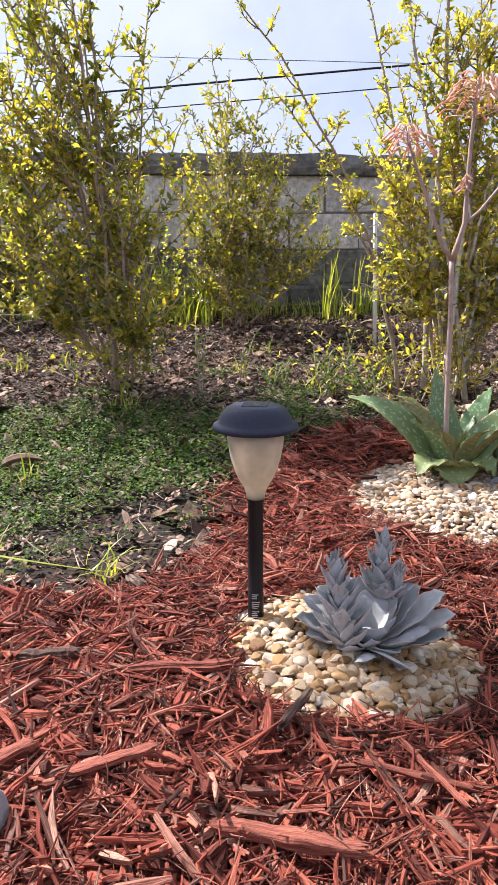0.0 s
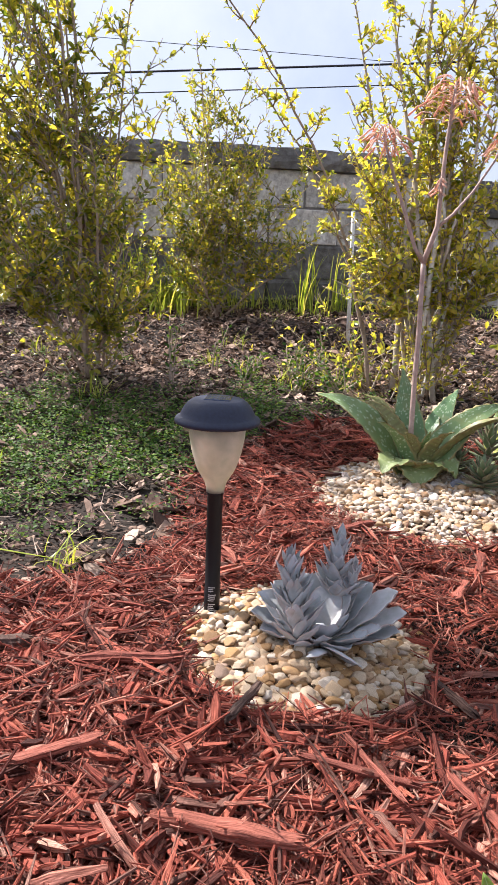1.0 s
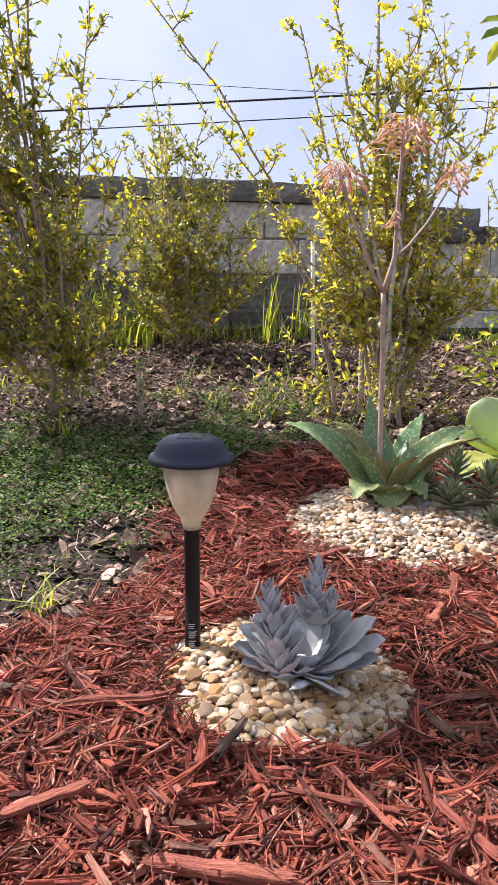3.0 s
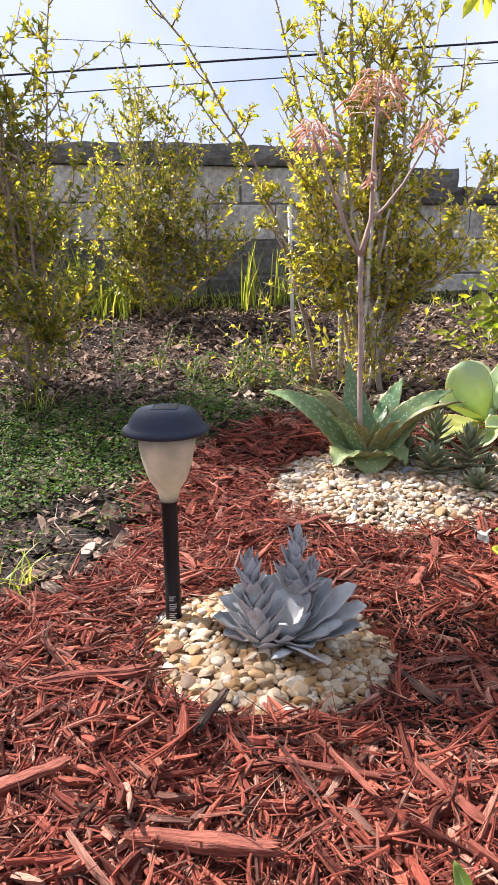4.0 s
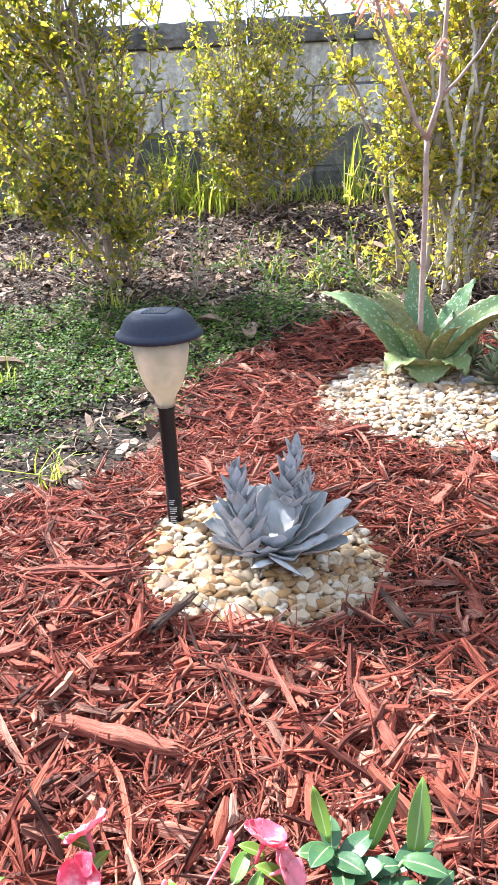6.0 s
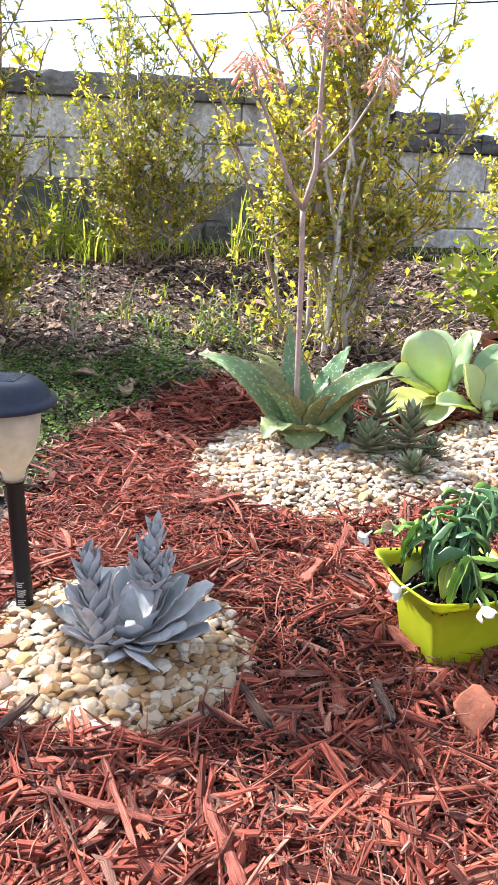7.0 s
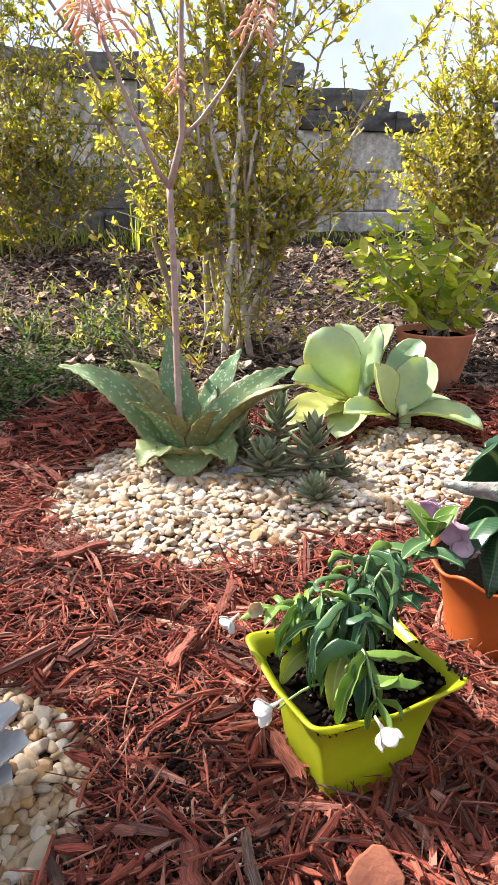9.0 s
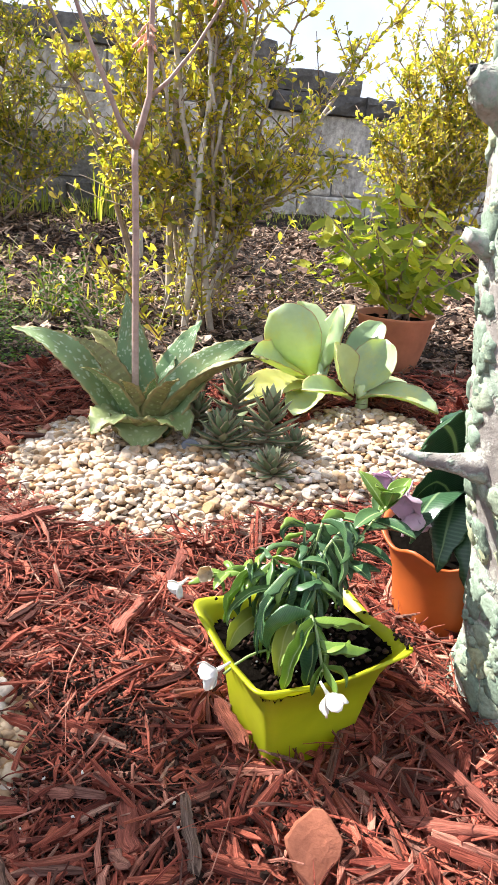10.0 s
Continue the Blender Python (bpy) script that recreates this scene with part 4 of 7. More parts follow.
# leaves of the rosette: bearing, length, rise
ROSETTE = [(2, 0.128, 18, 0.050), (13, 0.130, 28, 0.052), (-10, 0.112, 12, 0.046), (27, 0.108, 38, 0.050), (-24, 0.094, 22, 0.046), (44, 0.096, 46, 0.050),
           (64, 0.090, 50, 0.052), (90, 0.092, 54, 0.054), (116, 0.090, 50, 0.052), (138, 0.096, 46, 0.050), (153, 0.100, 36, 0.048), (166, 0.106, 26, 0.046),
           (181, 0.102, 16, 0.044), (197, 0.086, 12, 0.044), (176, 0.088, 40, 0.046), (208, 0.080, 28, 0.044), (-124, 0.068, 16, 0.048), (-98, 0.064, 26, 0.044),
           (-58, 0.070, 16, 0.044), (-40, 0.082, 22, 0.046), (-80, 0.054, 46, 0.040), (-148, 0.074, 24, 0.044), (18, 0.072, 56, 0.044),
           (72, 0.070, 64, 0.046), (-30, 0.058, 50, 0.040)]
for a, ln, el, w in ROSETTE:
    a, el = radians(a), radians(el)
    base = V3((GX + 0.012 * math.cos(a), GYY + 0.012 * math.sin(a), gbase + 0.006 + 0.016 * max(0, math.sin(el))))
    ln *= 0.92
    pts = arc(base, a, el + 0.02, el - 0.55 if el < 0.18 and ln < 0.09 and a < 0 else el + 0.26, ln, 16)
    leaf_part(ghost, pts, spoon(w * rnd.uniform(0.96, 1.1)), fat(0.006), (0, 0, 1) if el < 0.95 else (-math.cos(a), -math.sin(a), 0.3), M_GHOST, rnd.uniform(0.12, 0.26), crumple=0.0036)


def pointed(w):
    return lambda t: w * (0.50 + 0.50 * math.sin(math.pi * min(1, t / 1.1))) * max(0.04, (1 - t ** 3.0) ** 0.75)


def shoot(x0, y0, z0, x1, y1, z1, count, leaf0, first=0.2, taper=0.55, girth=0.004):
    """An upright stem with broad pointed leaves that stand out, crowd and shrink towards its tip."""
    sp = bezier((x0, y0, z0), ((x0 * 2 + x1) / 3, (y0 * 2 + y1) / 3, (z0 + z1) / 2), (x1, y1, z1), 8)
    st = part("shoot", mesh("shoot", *tube(sp, [girth * (1 - 0.06 * i) for i in range(9)], 8), M_GHOSTSTEM), ghost, "upright stacked shoot")
    for k in range(count):
        t = k / (count - 1)
        p, d = along(sp, min(0.999, first + (1 - first) * t))
        a = k * 2.39996 + x0 * 40 + 0.35 * math.sin(k * 5.1)
        el = radians(44 + 26 * t + 9 * math.sin(k * 2.7))
        size = leaf0 * (1.0 - taper * t) * (1 + 0.16 * math.sin(k * 3.3))
        out = V3((math.cos(a), math.sin(a), 0))
        leaf_part(st, arc(p, a, el - 0.12, el + 0.30, size, 9), pointed(size * 0.40), fat(0.0020 + 0.0016 * (1 - t)), -out * 0.8 + V3((0, 0, 0.6)), M_GHOST, 0.24, crumple=0.0016)


# two lower leaves drooping onto the pebbles
leaf_part(ghost, bezier((0.178, 0.890, gbase + 0.018), (0.193, 0.847, 0.026), (0.221, 0.841, 0.012), 14), pointed(0.040), fat(0.0042), (0.25, -0.93, 0.26), M_GHOST, 0.12, label="drooped leaf lying on the pebbles", crumple=0.0012)
leaf_part(ghost, bezier((0.166, 0.886, gbase + 0.016), (0.167, 0.85, 0.026), (0.149, 0.849, 0.014), 14), pointed(0.032), fat(0.0040), (0.05, -0.95, 0.25), M_GHOST, 0.12, label="drooped leaf lying on the pebbles", crumple=0.0012)
shoot(0.138, 0.874, gbase + 0.016, 0.119, 0.913, 0.108, 64, 0.060, 0.10, 0.40)
shoot(0.183, 0.936, gbase + 0.03, 0.191, 0.983, 0.116, 52, 0.050, 0.32, 0.36)
shoot(0.200, 0.928, gbase + 0.03, 0.213, 0.960, 0.094, 30, 0.034, 0.50, 0.45, 0.003)


# ---------------- spotted aloe with its flower stalk ----------------
AX, AY = 0.390, 1.635
az = bz(AX, AY)
aloe = thing("aloe", "spotted green aloe with toothed leaves and a coral flower stalk", "aloe", (AX, AY, az))


def aloe_leaf(tip, width, rise, mat=None, start=0.02, thick=0.016, channel=0.16, label="", up=None, blunt=1.7, crumple=0.0030):
    tip = V3(tip)
    out = V3((tip.x - AX, tip.y - AY, 0))
    b = V3((AX, AY, az + 0.012)) + out.normalized() * start
    mid = b.lerp(tip, 0.45) + V3((0, 0, rise))
    pts = bezier(b, mid, tip, 22)
    w = lambda t: 1.10 * width * (0.92 + 0.12 * math.sin(t * 3)) * max(0.02, (1 - t ** blunt))
    leaf_part(aloe, pts, w, lambda t: thick * max(0.1, 1 - t), up or ((0, 0, 1) if out.length > 0.08 else tuple(-out.normalized())), [mat or M_ALOE, mat or M_ALOE, M_TEETH], channel, 0.0030, "leaf", label, edge=True, crumple=crumple)


aloe_leaf((0.146, 1.70, 0.220), 0.078, 0.085, channel=0.12, up=(0.35, -0.75, 0.55))
aloe_leaf((0.255, 1.79, 0.210), 0.055, 0.10, M_ALOEBROWN)
aloe_leaf((0.350, 1.72, 0.290), 0.082, 0.03, thick=0.02, up=(0, -1, 0.1), channel=0.1)
aloe_leaf((0.490, 1.74, 0.245), 0.072, 0.05, up=(-0.3, -0.75, 0.5), channel=0.1)
aloe_leaf((0.588, 1.645, 0.228), 0.076, 0.075, channel=0.12, up=(-0.3, -0.7, 0.6))
aloe_leaf((0.605, 1.585, 0.212), 0.050, 0.075, M_ALOEBROWN, channel=0.3)
aloe_leaf((0.262, 1.66, 0.215), 0.050, 0.07, M_ALOEBROWN, channel=0.45, up=(0.5, -0.6, 0.6))
aloe_leaf((0.352, 1.575, 0.165), 0.040, 0.05, M_ALOEBROWN, channel=0.40)
aloe_leaf((0.285, 1.575, 0.185), 0.052, 0.05, channel=0.3)
aloe_leaf((0.455, 1.560, 0.175), 0.046, 0.05, M_ALOEBROWN, channel=0.3)
aloe_leaf((0.410, 1.60, 0.165), 0.036, 0.03, start=0.012)
aloe_leaf((0.305, 1.560, 0.070), 0.090, 0.050, M_ALOEBASE, thick=0.024, blunt=4, crumple=0.009, label="short broad lower leaf")
aloe_leaf((0.472, 1.565, 0.070), 0.090, 0.050, M_ALOEBASE, thick=0.024, blunt=4, crumple=0.009, label="short broad lower leaf")
aloe_leaf((0.388, 1.555, 0.042), 0.100, 0.050, M_ALOEBASE, thick=0.024, blunt=4, crumple=0.009, label="short broad lower leaf")
aloe_leaf((0.445, 1.715, 0.19), 0.06, 0.05)
aloe_leaf((0.480, 1.655, 0.07), 0.07, 0.03)

SP = [V3(p) for p in ((0.378, 1.640, az + 0.02), (0.373, 1.645, 0.14), (0.371, 1.655, 0.26), (0.370, 1.662, 0.40), (0.367, 1.668, 0.505), (0.3665, 1.67, 0.540))]
stalk = part("flower_stalk", mesh("flower_stalk", *tube(SP, [0.0070, 0.0064, 0.0060, 0.0057, 0.0056, 0.0056], 10), M_STALK), aloe, "pinkish grey branched flower stalk")
MAIN = [V3(p) for p in ((0.366, 1.67, 0.533), (0.378, 1.67, 0.575), (0.389, 1.672, 0.615), (0.390, 1.674, 0.70), (0.392, 1.675, 0.78), (0.396, 1.675, 0.86), (0.400, 1.676, 0.91))]
LEFT = [V3(p) for p in ((0.367, 1.67, 0.535), (0.345, 1.668, 0.565), (0.315, 1.664, 0.640), (0.284, 1.66, 0.715), (0.262, 1.66, 0.775), (0.250, 1.66, 0.815))]
RIGHT = [V3(p) for p in ((0.389, 1.672, 0.612), (0.42, 1.674, 0.64), (0.46, 1.68, 0.690), (0.500, 1.69, 0.755), (0.522, 1.695, 0.820))]
STUB = [V3(p) for p in ((0.3895, 1.674, 0.67), (0.386, 1.665, 0.69), (0.384, 1.66, 0.712))]
for pts, r0 in ((MAIN, 0.0065), (LEFT, 0.0052), (RIGHT, 0.0040), (STUB, 0.003)):
    part("branch", mesh("branch", *tube(pts, [r0 * (1 - 0.55 * i / (len(pts) - 1)) for i in range(len(pts))], 8), M_STALK), stalk)


def bells(pts, t0, count, ln, spread, seed):
    """A head of drooping tubular flowers round the end of a branch."""
    r = random.Random(seed)
    pieces = []
    for k in range(count):
        t = t0 + (1 - t0) * k / (count - 1)
        p, d = along(pts, min(0.999, t))
        a = k * 2.39996 + r.uniform(-0.3, 0.3)
        o = V3((math.cos(a), math.sin(a), 0))
        reach = spread * r.uniform(0.6, 1.1) * (1.1 - 0.55 * (t - t0) / (1 - t0))
        p1 = p + o * reach + V3((0, 0, reach * 0.25))
        l = ln * r.uniform(0.75, 1.15)
        p2 = p1 + o * l * r.uniform(0.2, 0.9) + V3((0, 0, -l * r.uniform(0.25, 0.9)))
        pieces.append(tube([p, p.lerp(p1, 0.6) + V3((0, 0, 0.004)), p1], [0.0010, 0.0009, 0.0010], 4))
        pieces.append(tube([p1, p1.lerp(p2, 0.15), p1.lerp(p2, 0.5), p1.lerp(p2, 0.85), p2], [0.0011, 0.0026, 0.0020, 0.0026, 0.0020], 6))
    v, f = join(pieces)
    part("flower_head", mesh("flower_head", v, f, M_CORAL), stalk, "drooping coral tubular flowers")


bells(MAIN, 0.76, 48, 0.030, 0.066, 1)
bells(LEFT, 0.74, 36, 0.032, 0.042, 2)
bells(RIGHT, 0.78, 22, 0.030, 0.030, 3)
bells(STUB, 0.3, 9, 0.022, 0.008, 4)


# ---------------- small olive succulents ----------------
def olive(x, y, height, size, seed, label):
    r = random.Random(seed)
    z = bz(x, y)
    top = thing("clump_succulent", label, "succulent", (x, y, z), "small succulents beside the aloe")
    stem = [(x, y, z - 0.01), (x + r.uniform(-0.01, 0.01), y + r.uniform(-0.01, 0.01), z + height)]
    part("stem", mesh("stem", *tube(bezier(stem[0], ((stem[0][0] + stem[1][0]) / 2, (stem[0][1] + stem[1][1]) / 2, z + height / 2), stem[1], 3), [0.006] * 4, 6), M_DARKSUC), top)
    n = 34
    for k in range(n):
        t = k / (n - 1)
        a = k * 2.39996 + r.uniform(-0.15, 0.15)
        p = V3(stem[0]).lerp(V3(stem[1]), 0.25 + 0.75 * t)
        el = radians(-8 + 70 * t)
        leaf_part(top, arc(p, a, el, el + 0.30, size * (1.15 - 0.50 * t), 7), pointed(size * 0.27), fat(size * 0.10), (0, 0, 1), M_DARKSUC, 0.10, crumple=0.0010)


olive(0.537, 1.572, 0.044, 0.064, 1, "low dark olive star-shaped succulent in pebbles")
olive(0.608, 1.578, 0.088, 0.066, 2, "tall dark olive rosette succulent in pebbles")
olive(0.618, 1.492, 0.018, 0.056, 3, "low olive rosette succulent with incurved leaves")
olive(0.490, 1.665, 0.050, 0.055, 4, "dark olive rosette succulent in the shade of the aloe")
olive(0.556, 1.655, 0.104, 0.062, 5, "dark olive rosette succulent behind the others")
olive(0.658, 1.570, 0.030, 0.044, 6, "brownish olive rosette succulent at the edge of the clump")

# ---------------- paddle plant ----------------
PX, PY = 0.815, 1.80
pz = bz(PX, PY)
paddle = thing("paddle_plant", "pale green paddle plant with broad rounded fleshy leaves", "succulent", (PX, PY, pz))
part("stem", mesh("stem", *tube([(PX + 0.02, PY, pz - 0.02), (PX + 0.02, PY, pz + 0.03), (PX + 0.012, PY, pz + 0.06)], [0.016, 0.013, 0.010], 9), M_PADSTEM), paddle)
part("stem", mesh("stem", *tube([(PX - 0.06, PY + 0.06, pz - 0.02), (PX - 0.06, PY + 0.06, pz + 0.04), (PX - 0.06, PY + 0.05, pz + 0.09)], [0.015, 0.013, 0.010], 9), M_PADSTEM), paddle)


def pad(base, mid, tip, width, up, channel=0.1):
    base, mid, tip = (V3(p) + V3((-0.012, 0, -0.004)) for p in (base, mid, tip))
    w = lambda t: width * (0.16 + 0.84 * math.sin(math.pi * min(1, t / 0.62) / 2) ** 1.6) * (1 if t < 0.62 else max(0.03, math.sqrt(max(0, 1 - ((t - 0.62) / 0.38) ** 2))))
    leaf_part(paddle, bezier(base, mid, tip, 16), w, lambda t: 0.007 * (1 - 0.4 * t), up, [M_PADDLE, M_PADDLE, M_PADDLE], channel, edge=True, crumple=0.003)


pad((0.745, 1.85, 0.115), (0.712, 1.80, 0.205), (0.640, 1.83, 0.255), 0.120, (-0.30, -0.60, 0.75), -0.14)
pad((0.745, 1.86, 0.11), (0.690, 1.82, 0.130), (0.605, 1.78, 0.180), 0.095, (0.2, -0.4, 0.9), 0.32)
pad((0.745, 1.85, 0.10), (0.690, 1.80, 0.130), (0.590, 1.76, 0.088), 0.105, (0, -0.25, 1), 0.14)
pad((0.755, 1.87, 0.12), (0.745, 1.88, 0.200), (0.725, 1.95, 0.262), 0.095, (0.5, -0.8, 0.3), 0.22)
pad((0.765, 1.86, 0.12), (0.760, 1.84, 0.190), (0.785, 1.83, 0.280), 0.090, (0.97, -0.2, 0.1), 0.26)
pad((0.780, 1.88, 0.12), (0.795, 1.90, 0.200), (0.832, 1.90, 0.268), 0.075, (-0.85, -0.45, 0.1), 0.30)
pad((0.815, 1.83, 0.10), (0.850, 1.87, 0.170), (0.895, 1.90, 0.235), 0.080, (-0.6, -0.75, 0.2), 0.28)
pad((0.825, 1.80, 0.10), (0.785, 1.78, 0.135), (0.775, 1.79, 0.210), 0.088, (0.75, -0.6, 0.3), 0.28)
pad((0.830, 1.80, 0.10), (0.865, 1.81, 0.135), (0.890, 1.83, 0.212), 0.090, (-0.45, -0.85, 0.3), 0.34)
pad((0.820, 1.79, 0.09), (0.770, 1.75, 0.125), (0.700, 1.70, 0.130), 0.060, (0.1, -0.3, 0.95), 0.30)
pad((0.835, 1.79, 0.09), (0.890, 1.76, 0.135), (0.985, 1.72, 0.088), 0.082, (0.05, -0.15, 1), 0.20)
pad((0.745, 1.83, 0.09), (0.735, 1.78, 0.115), (0.690, 1.71, 0.075), 0.080, (0, -0.1, 1), 0.18)
pad((0.840, 1.81, 0.09), (0.900, 1.83, 0.125), (0.965, 1.84, 0.105), 0.075, (0.1, 0.1, 1), 0.2)


# ---------------- lime square pot with a wilted periwinkle ----------------
def square_ring(half, z, centre, turn, corner=0.35, n=112, lift=0.0, wide=1.0, deep=0.905):
    out = []
    for k in range(n):
        a = TAU * k / n
        c, s = math.cos(a), math.sin(a)
        e = 2 / (2 + 12 * (1 - corner))
        x = math.copysign(abs(c) ** e, c) * half
        y = math.copysign(abs(s) ** e, s) * half
        q = min(1.0, abs(x * y) / (half * half))
        x, y = x * wide, y * deep
        out.append(V3((centre[0] + x * math.cos(turn) - y * math.sin(turn), centre[1] + x * math.sin(turn) + y * math.cos(turn), centre[2] + z + lift * (q - 0.45))))
    return out


def skin(rings, close_first=True, close_last=True):
    n = len(rings[0])
    verts = [v for r in rings for v in r]
    faces = [(i * n + k, i * n + (k + 1) % n, (i + 1) * n + (k + 1) % n, (i + 1) * n + k) for i in range(len(rings) - 1) for k in range(n)]
    if close_first:
        faces.append(tuple(range(n))[::-1])
    if close_last:
        faces.append(tuple((len(rings) - 1) * n + k for k in range(n)))
    return verts, faces


LX, LY = 0.582, 0.972
lz = gz(LX, LY)
turn = radians(22)
lime = thing("square_pot", "lime green plastic square pot with a flared rim", "plant pot", (LX, LY, lz))
cc = (LX, LY, lz)
outer = [(0.0468, -0.0108), (0.0489, 0.0036), (0.0523, 0.0270), (0.0567, 0.0540), (0.0629, 0.0792), (0.0696, 0.0936), (0.0768, 0.1026), (0.0826, 0.1074), (0.0836, 0.1090), (0.0828, 0.1106)]
inner = [(0.0796, 0.1098), (0.0740, 0.1028), (0.0672, 0.0935), (0.0605, 0.0792), (0.0570, 0.0702)]
rings = [square_ring(h, z, cc, turn, 0.12, lift=0.010 * max(0, (z - 0.054) / 0.054)) for h, z in outer + inner]
part("pot_body", mesh("pot_body", *skin(rings), M_LIME), lime)


def soil_top(name, rings_of, z, parent, seed):
    r = random.Random(seed)
    rings = []
    for f in (1.0, 0.8, 0.6, 0.4, 0.2, 0.03):
        ring = rings_of(f)
        rings.append([p + V3((r.uniform(-1, 1) * 0.001, r.uniform(-1, 1) * 0.001, r.uniform(-0.0035, 0.0035))) for p in ring])
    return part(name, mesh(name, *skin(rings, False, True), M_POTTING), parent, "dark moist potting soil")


# the soil is heaped against one side and spills over the rim there
def heaped(x, y):
    return 0.014 * max(0.0, min(1.0, ((x - LX) * 0.9 + (y - LY) * 0.45 - 0.004) / 0.05))


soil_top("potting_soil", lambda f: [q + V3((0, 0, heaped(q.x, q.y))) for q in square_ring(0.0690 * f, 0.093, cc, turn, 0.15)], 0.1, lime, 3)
clods = []
for _ in range(420):
    a, b = rnd.uniform(-0.058, 0.058), rnd.uniform(-0.058, 0.058)
    p = V3((LX + a * math.cos(turn) - b * math.sin(turn), LY + a * math.sin(turn) + b * math.cos(turn), lz + 0.094 + rnd.uniform(0, 0.002)))
    p.z += heaped(p.x, p.y)
    k = rnd.uniform(0.5, 1.6)
    clods.append(tube([p, p + V3((0.0020, 0.0006, 0.0010)) * k, p + V3((0.004, 0.001, 0)) * k], [0.0010 * k, 0.0022 * k, 0.0008 * k], 6))
v, f = join(clods)
tagged(part("loose_soil", mesh("loose_soil", v, f, M_CRUMB), lime, "crumbly dark soil"), kind="stuff")
# specks of perlite on the soil
specks = []
for _ in range(26):
    a, b = rnd.uniform(-0.05, 0.05), rnd.uniform(-0.05, 0.05)
    p = V3((LX + a, LY + b, lz + 0.096 + heaped(LX + a, LY + b)))
    specks.append(tube([p, p + V3((0.0012, 0.0006, 0.0006)), p + V3((0.0022, 0.001, 0))], [0.0006, 0.0011, 0.0004], 5))
v, f = join(specks)
tagged(part("perlite", mesh("perlite", v, f, M_WHITEPETAL), lime, "white perlite specks"), kind="stuff")


def petal_flower(parent, centre, normal, size, mat, seed, tubular=True, label="", closed=0.0):
    """Five overlapping petals round a small throat."""
    r = random.Random(seed)
    c, nrm = V3(centre), V3(normal).normalized()
    a = nrm.cross(V3((0.2, 0.5, 0.84))).normalized()
    b = nrm.cross(a)
    pieces = []
    for k in range(5):
        t = TAU * k / 5 + r.uniform(-0.1, 0.1)
        o = a * math.cos(t) + b * math.sin(t)
        q = bezier(c, c + o * size * 0.5 + nrm * size * 0.05, c + o * size * 0.92 + nrm * size * (closed + r.uniform(0.10, 0.50)), 8)
        w = lambda u: size * 1.12 * max(0.10, math.sin(math.pi * min(1, u / 0.72) / 2)) * (1 if u < 0.72 else max(0.12, math.sqrt(max(0, 1 - ((u - 0.72) / 0.29) ** 2))))
        v, f, _ = blade(q, w, lambda u: 0.0006, nrm, r.uniform(-0.05, 0.2), crumple=size * 0.22)
        pieces.append((v, f))
    if tubular:
        pieces.append(tube([c - nrm * size * 0.9, c - nrm * size * 0.4, c], [0.0010, 0.0013, 0.0022], 6))
    v, f = join(pieces)
    return part("flower", mesh("flower", v, f, mat), parent, label)


wilted = thing("periwinkle", "wilted green periwinkle plant with drooping leaves and white flowers", "plant", (LX, LY, lz + 0.10))


def lance(w):
    return lambda t: w * max(0.05, math.sin(math.pi * min(1, 0.08 + t * 0.92)) ** 0.75)


def vinca_stem(parent, pts, count, ln, w, el0, el1, mats, seed, t0=0.25, r0=0.0020, channel=0.22):
    r = random.Random(seed)
    part("stem", mesh("stem", *tube(pts, [r0 * (1 - 0.4 * i / (len(pts) - 1)) for i in range(len(pts))], 6), M_RIB), parent)
    for k in range(count):
        t = t0 + (1 - t0) * k / max(1, count - 1)
        p, d = along(pts, min(0.999, t))
        a = k * 2.4 + r.uniform(-0.4, 0.4)
        e0, e1 = radians(el0 + r.uniform(-15, 15)), radians(el1 + r.uniform(-12, 12))
        l = ln * r.uniform(0.75, 1.15) * (1.1 - 0.3 * t)
        o = V3((math.cos(a), math.sin(a), 0.3))
        leaf_part(parent, arc(p, a, e0, e1, l, 8), lance(w * r.uniform(0.85, 1.15)), lambda u: 0.0012, o if el1 < -40 else (0, 0, 1), mats, channel * r.uniform(0.6, 1.6))


DARK = [M_VINCA, M_RIB]
FRESH = [M_NEWLEAF, M_RIB]
S = lz + 0.088
def drooping(parent, p, azim, ln, w, e0, e1, mats, seed):
    """A limp leaf whose margins curl back round its hanging blade."""
    r = random.Random(seed)
    pts = arc(p, azim, radians(e0), radians(e1), ln, 12)
    side = V3((-math.sin(azim), math.cos(azim), 0))
    sway = r.uniform(-0.012, 0.012)
    pts = [q + side * sway * math.sin(i / 12 * 2.6) for i, q in enumerate(pts)]
    up = V3((math.cos(azim), math.sin(azim), 0.6)) + side * r.uniform(-0.7, 0.7)
    leaf_part(parent, pts, lance(w * 0.66), lambda u: 0.0012, up, mats, r.choice((-1, -1, 1)) * r.uniform(0.55, 1.25), crumple=0.0040)


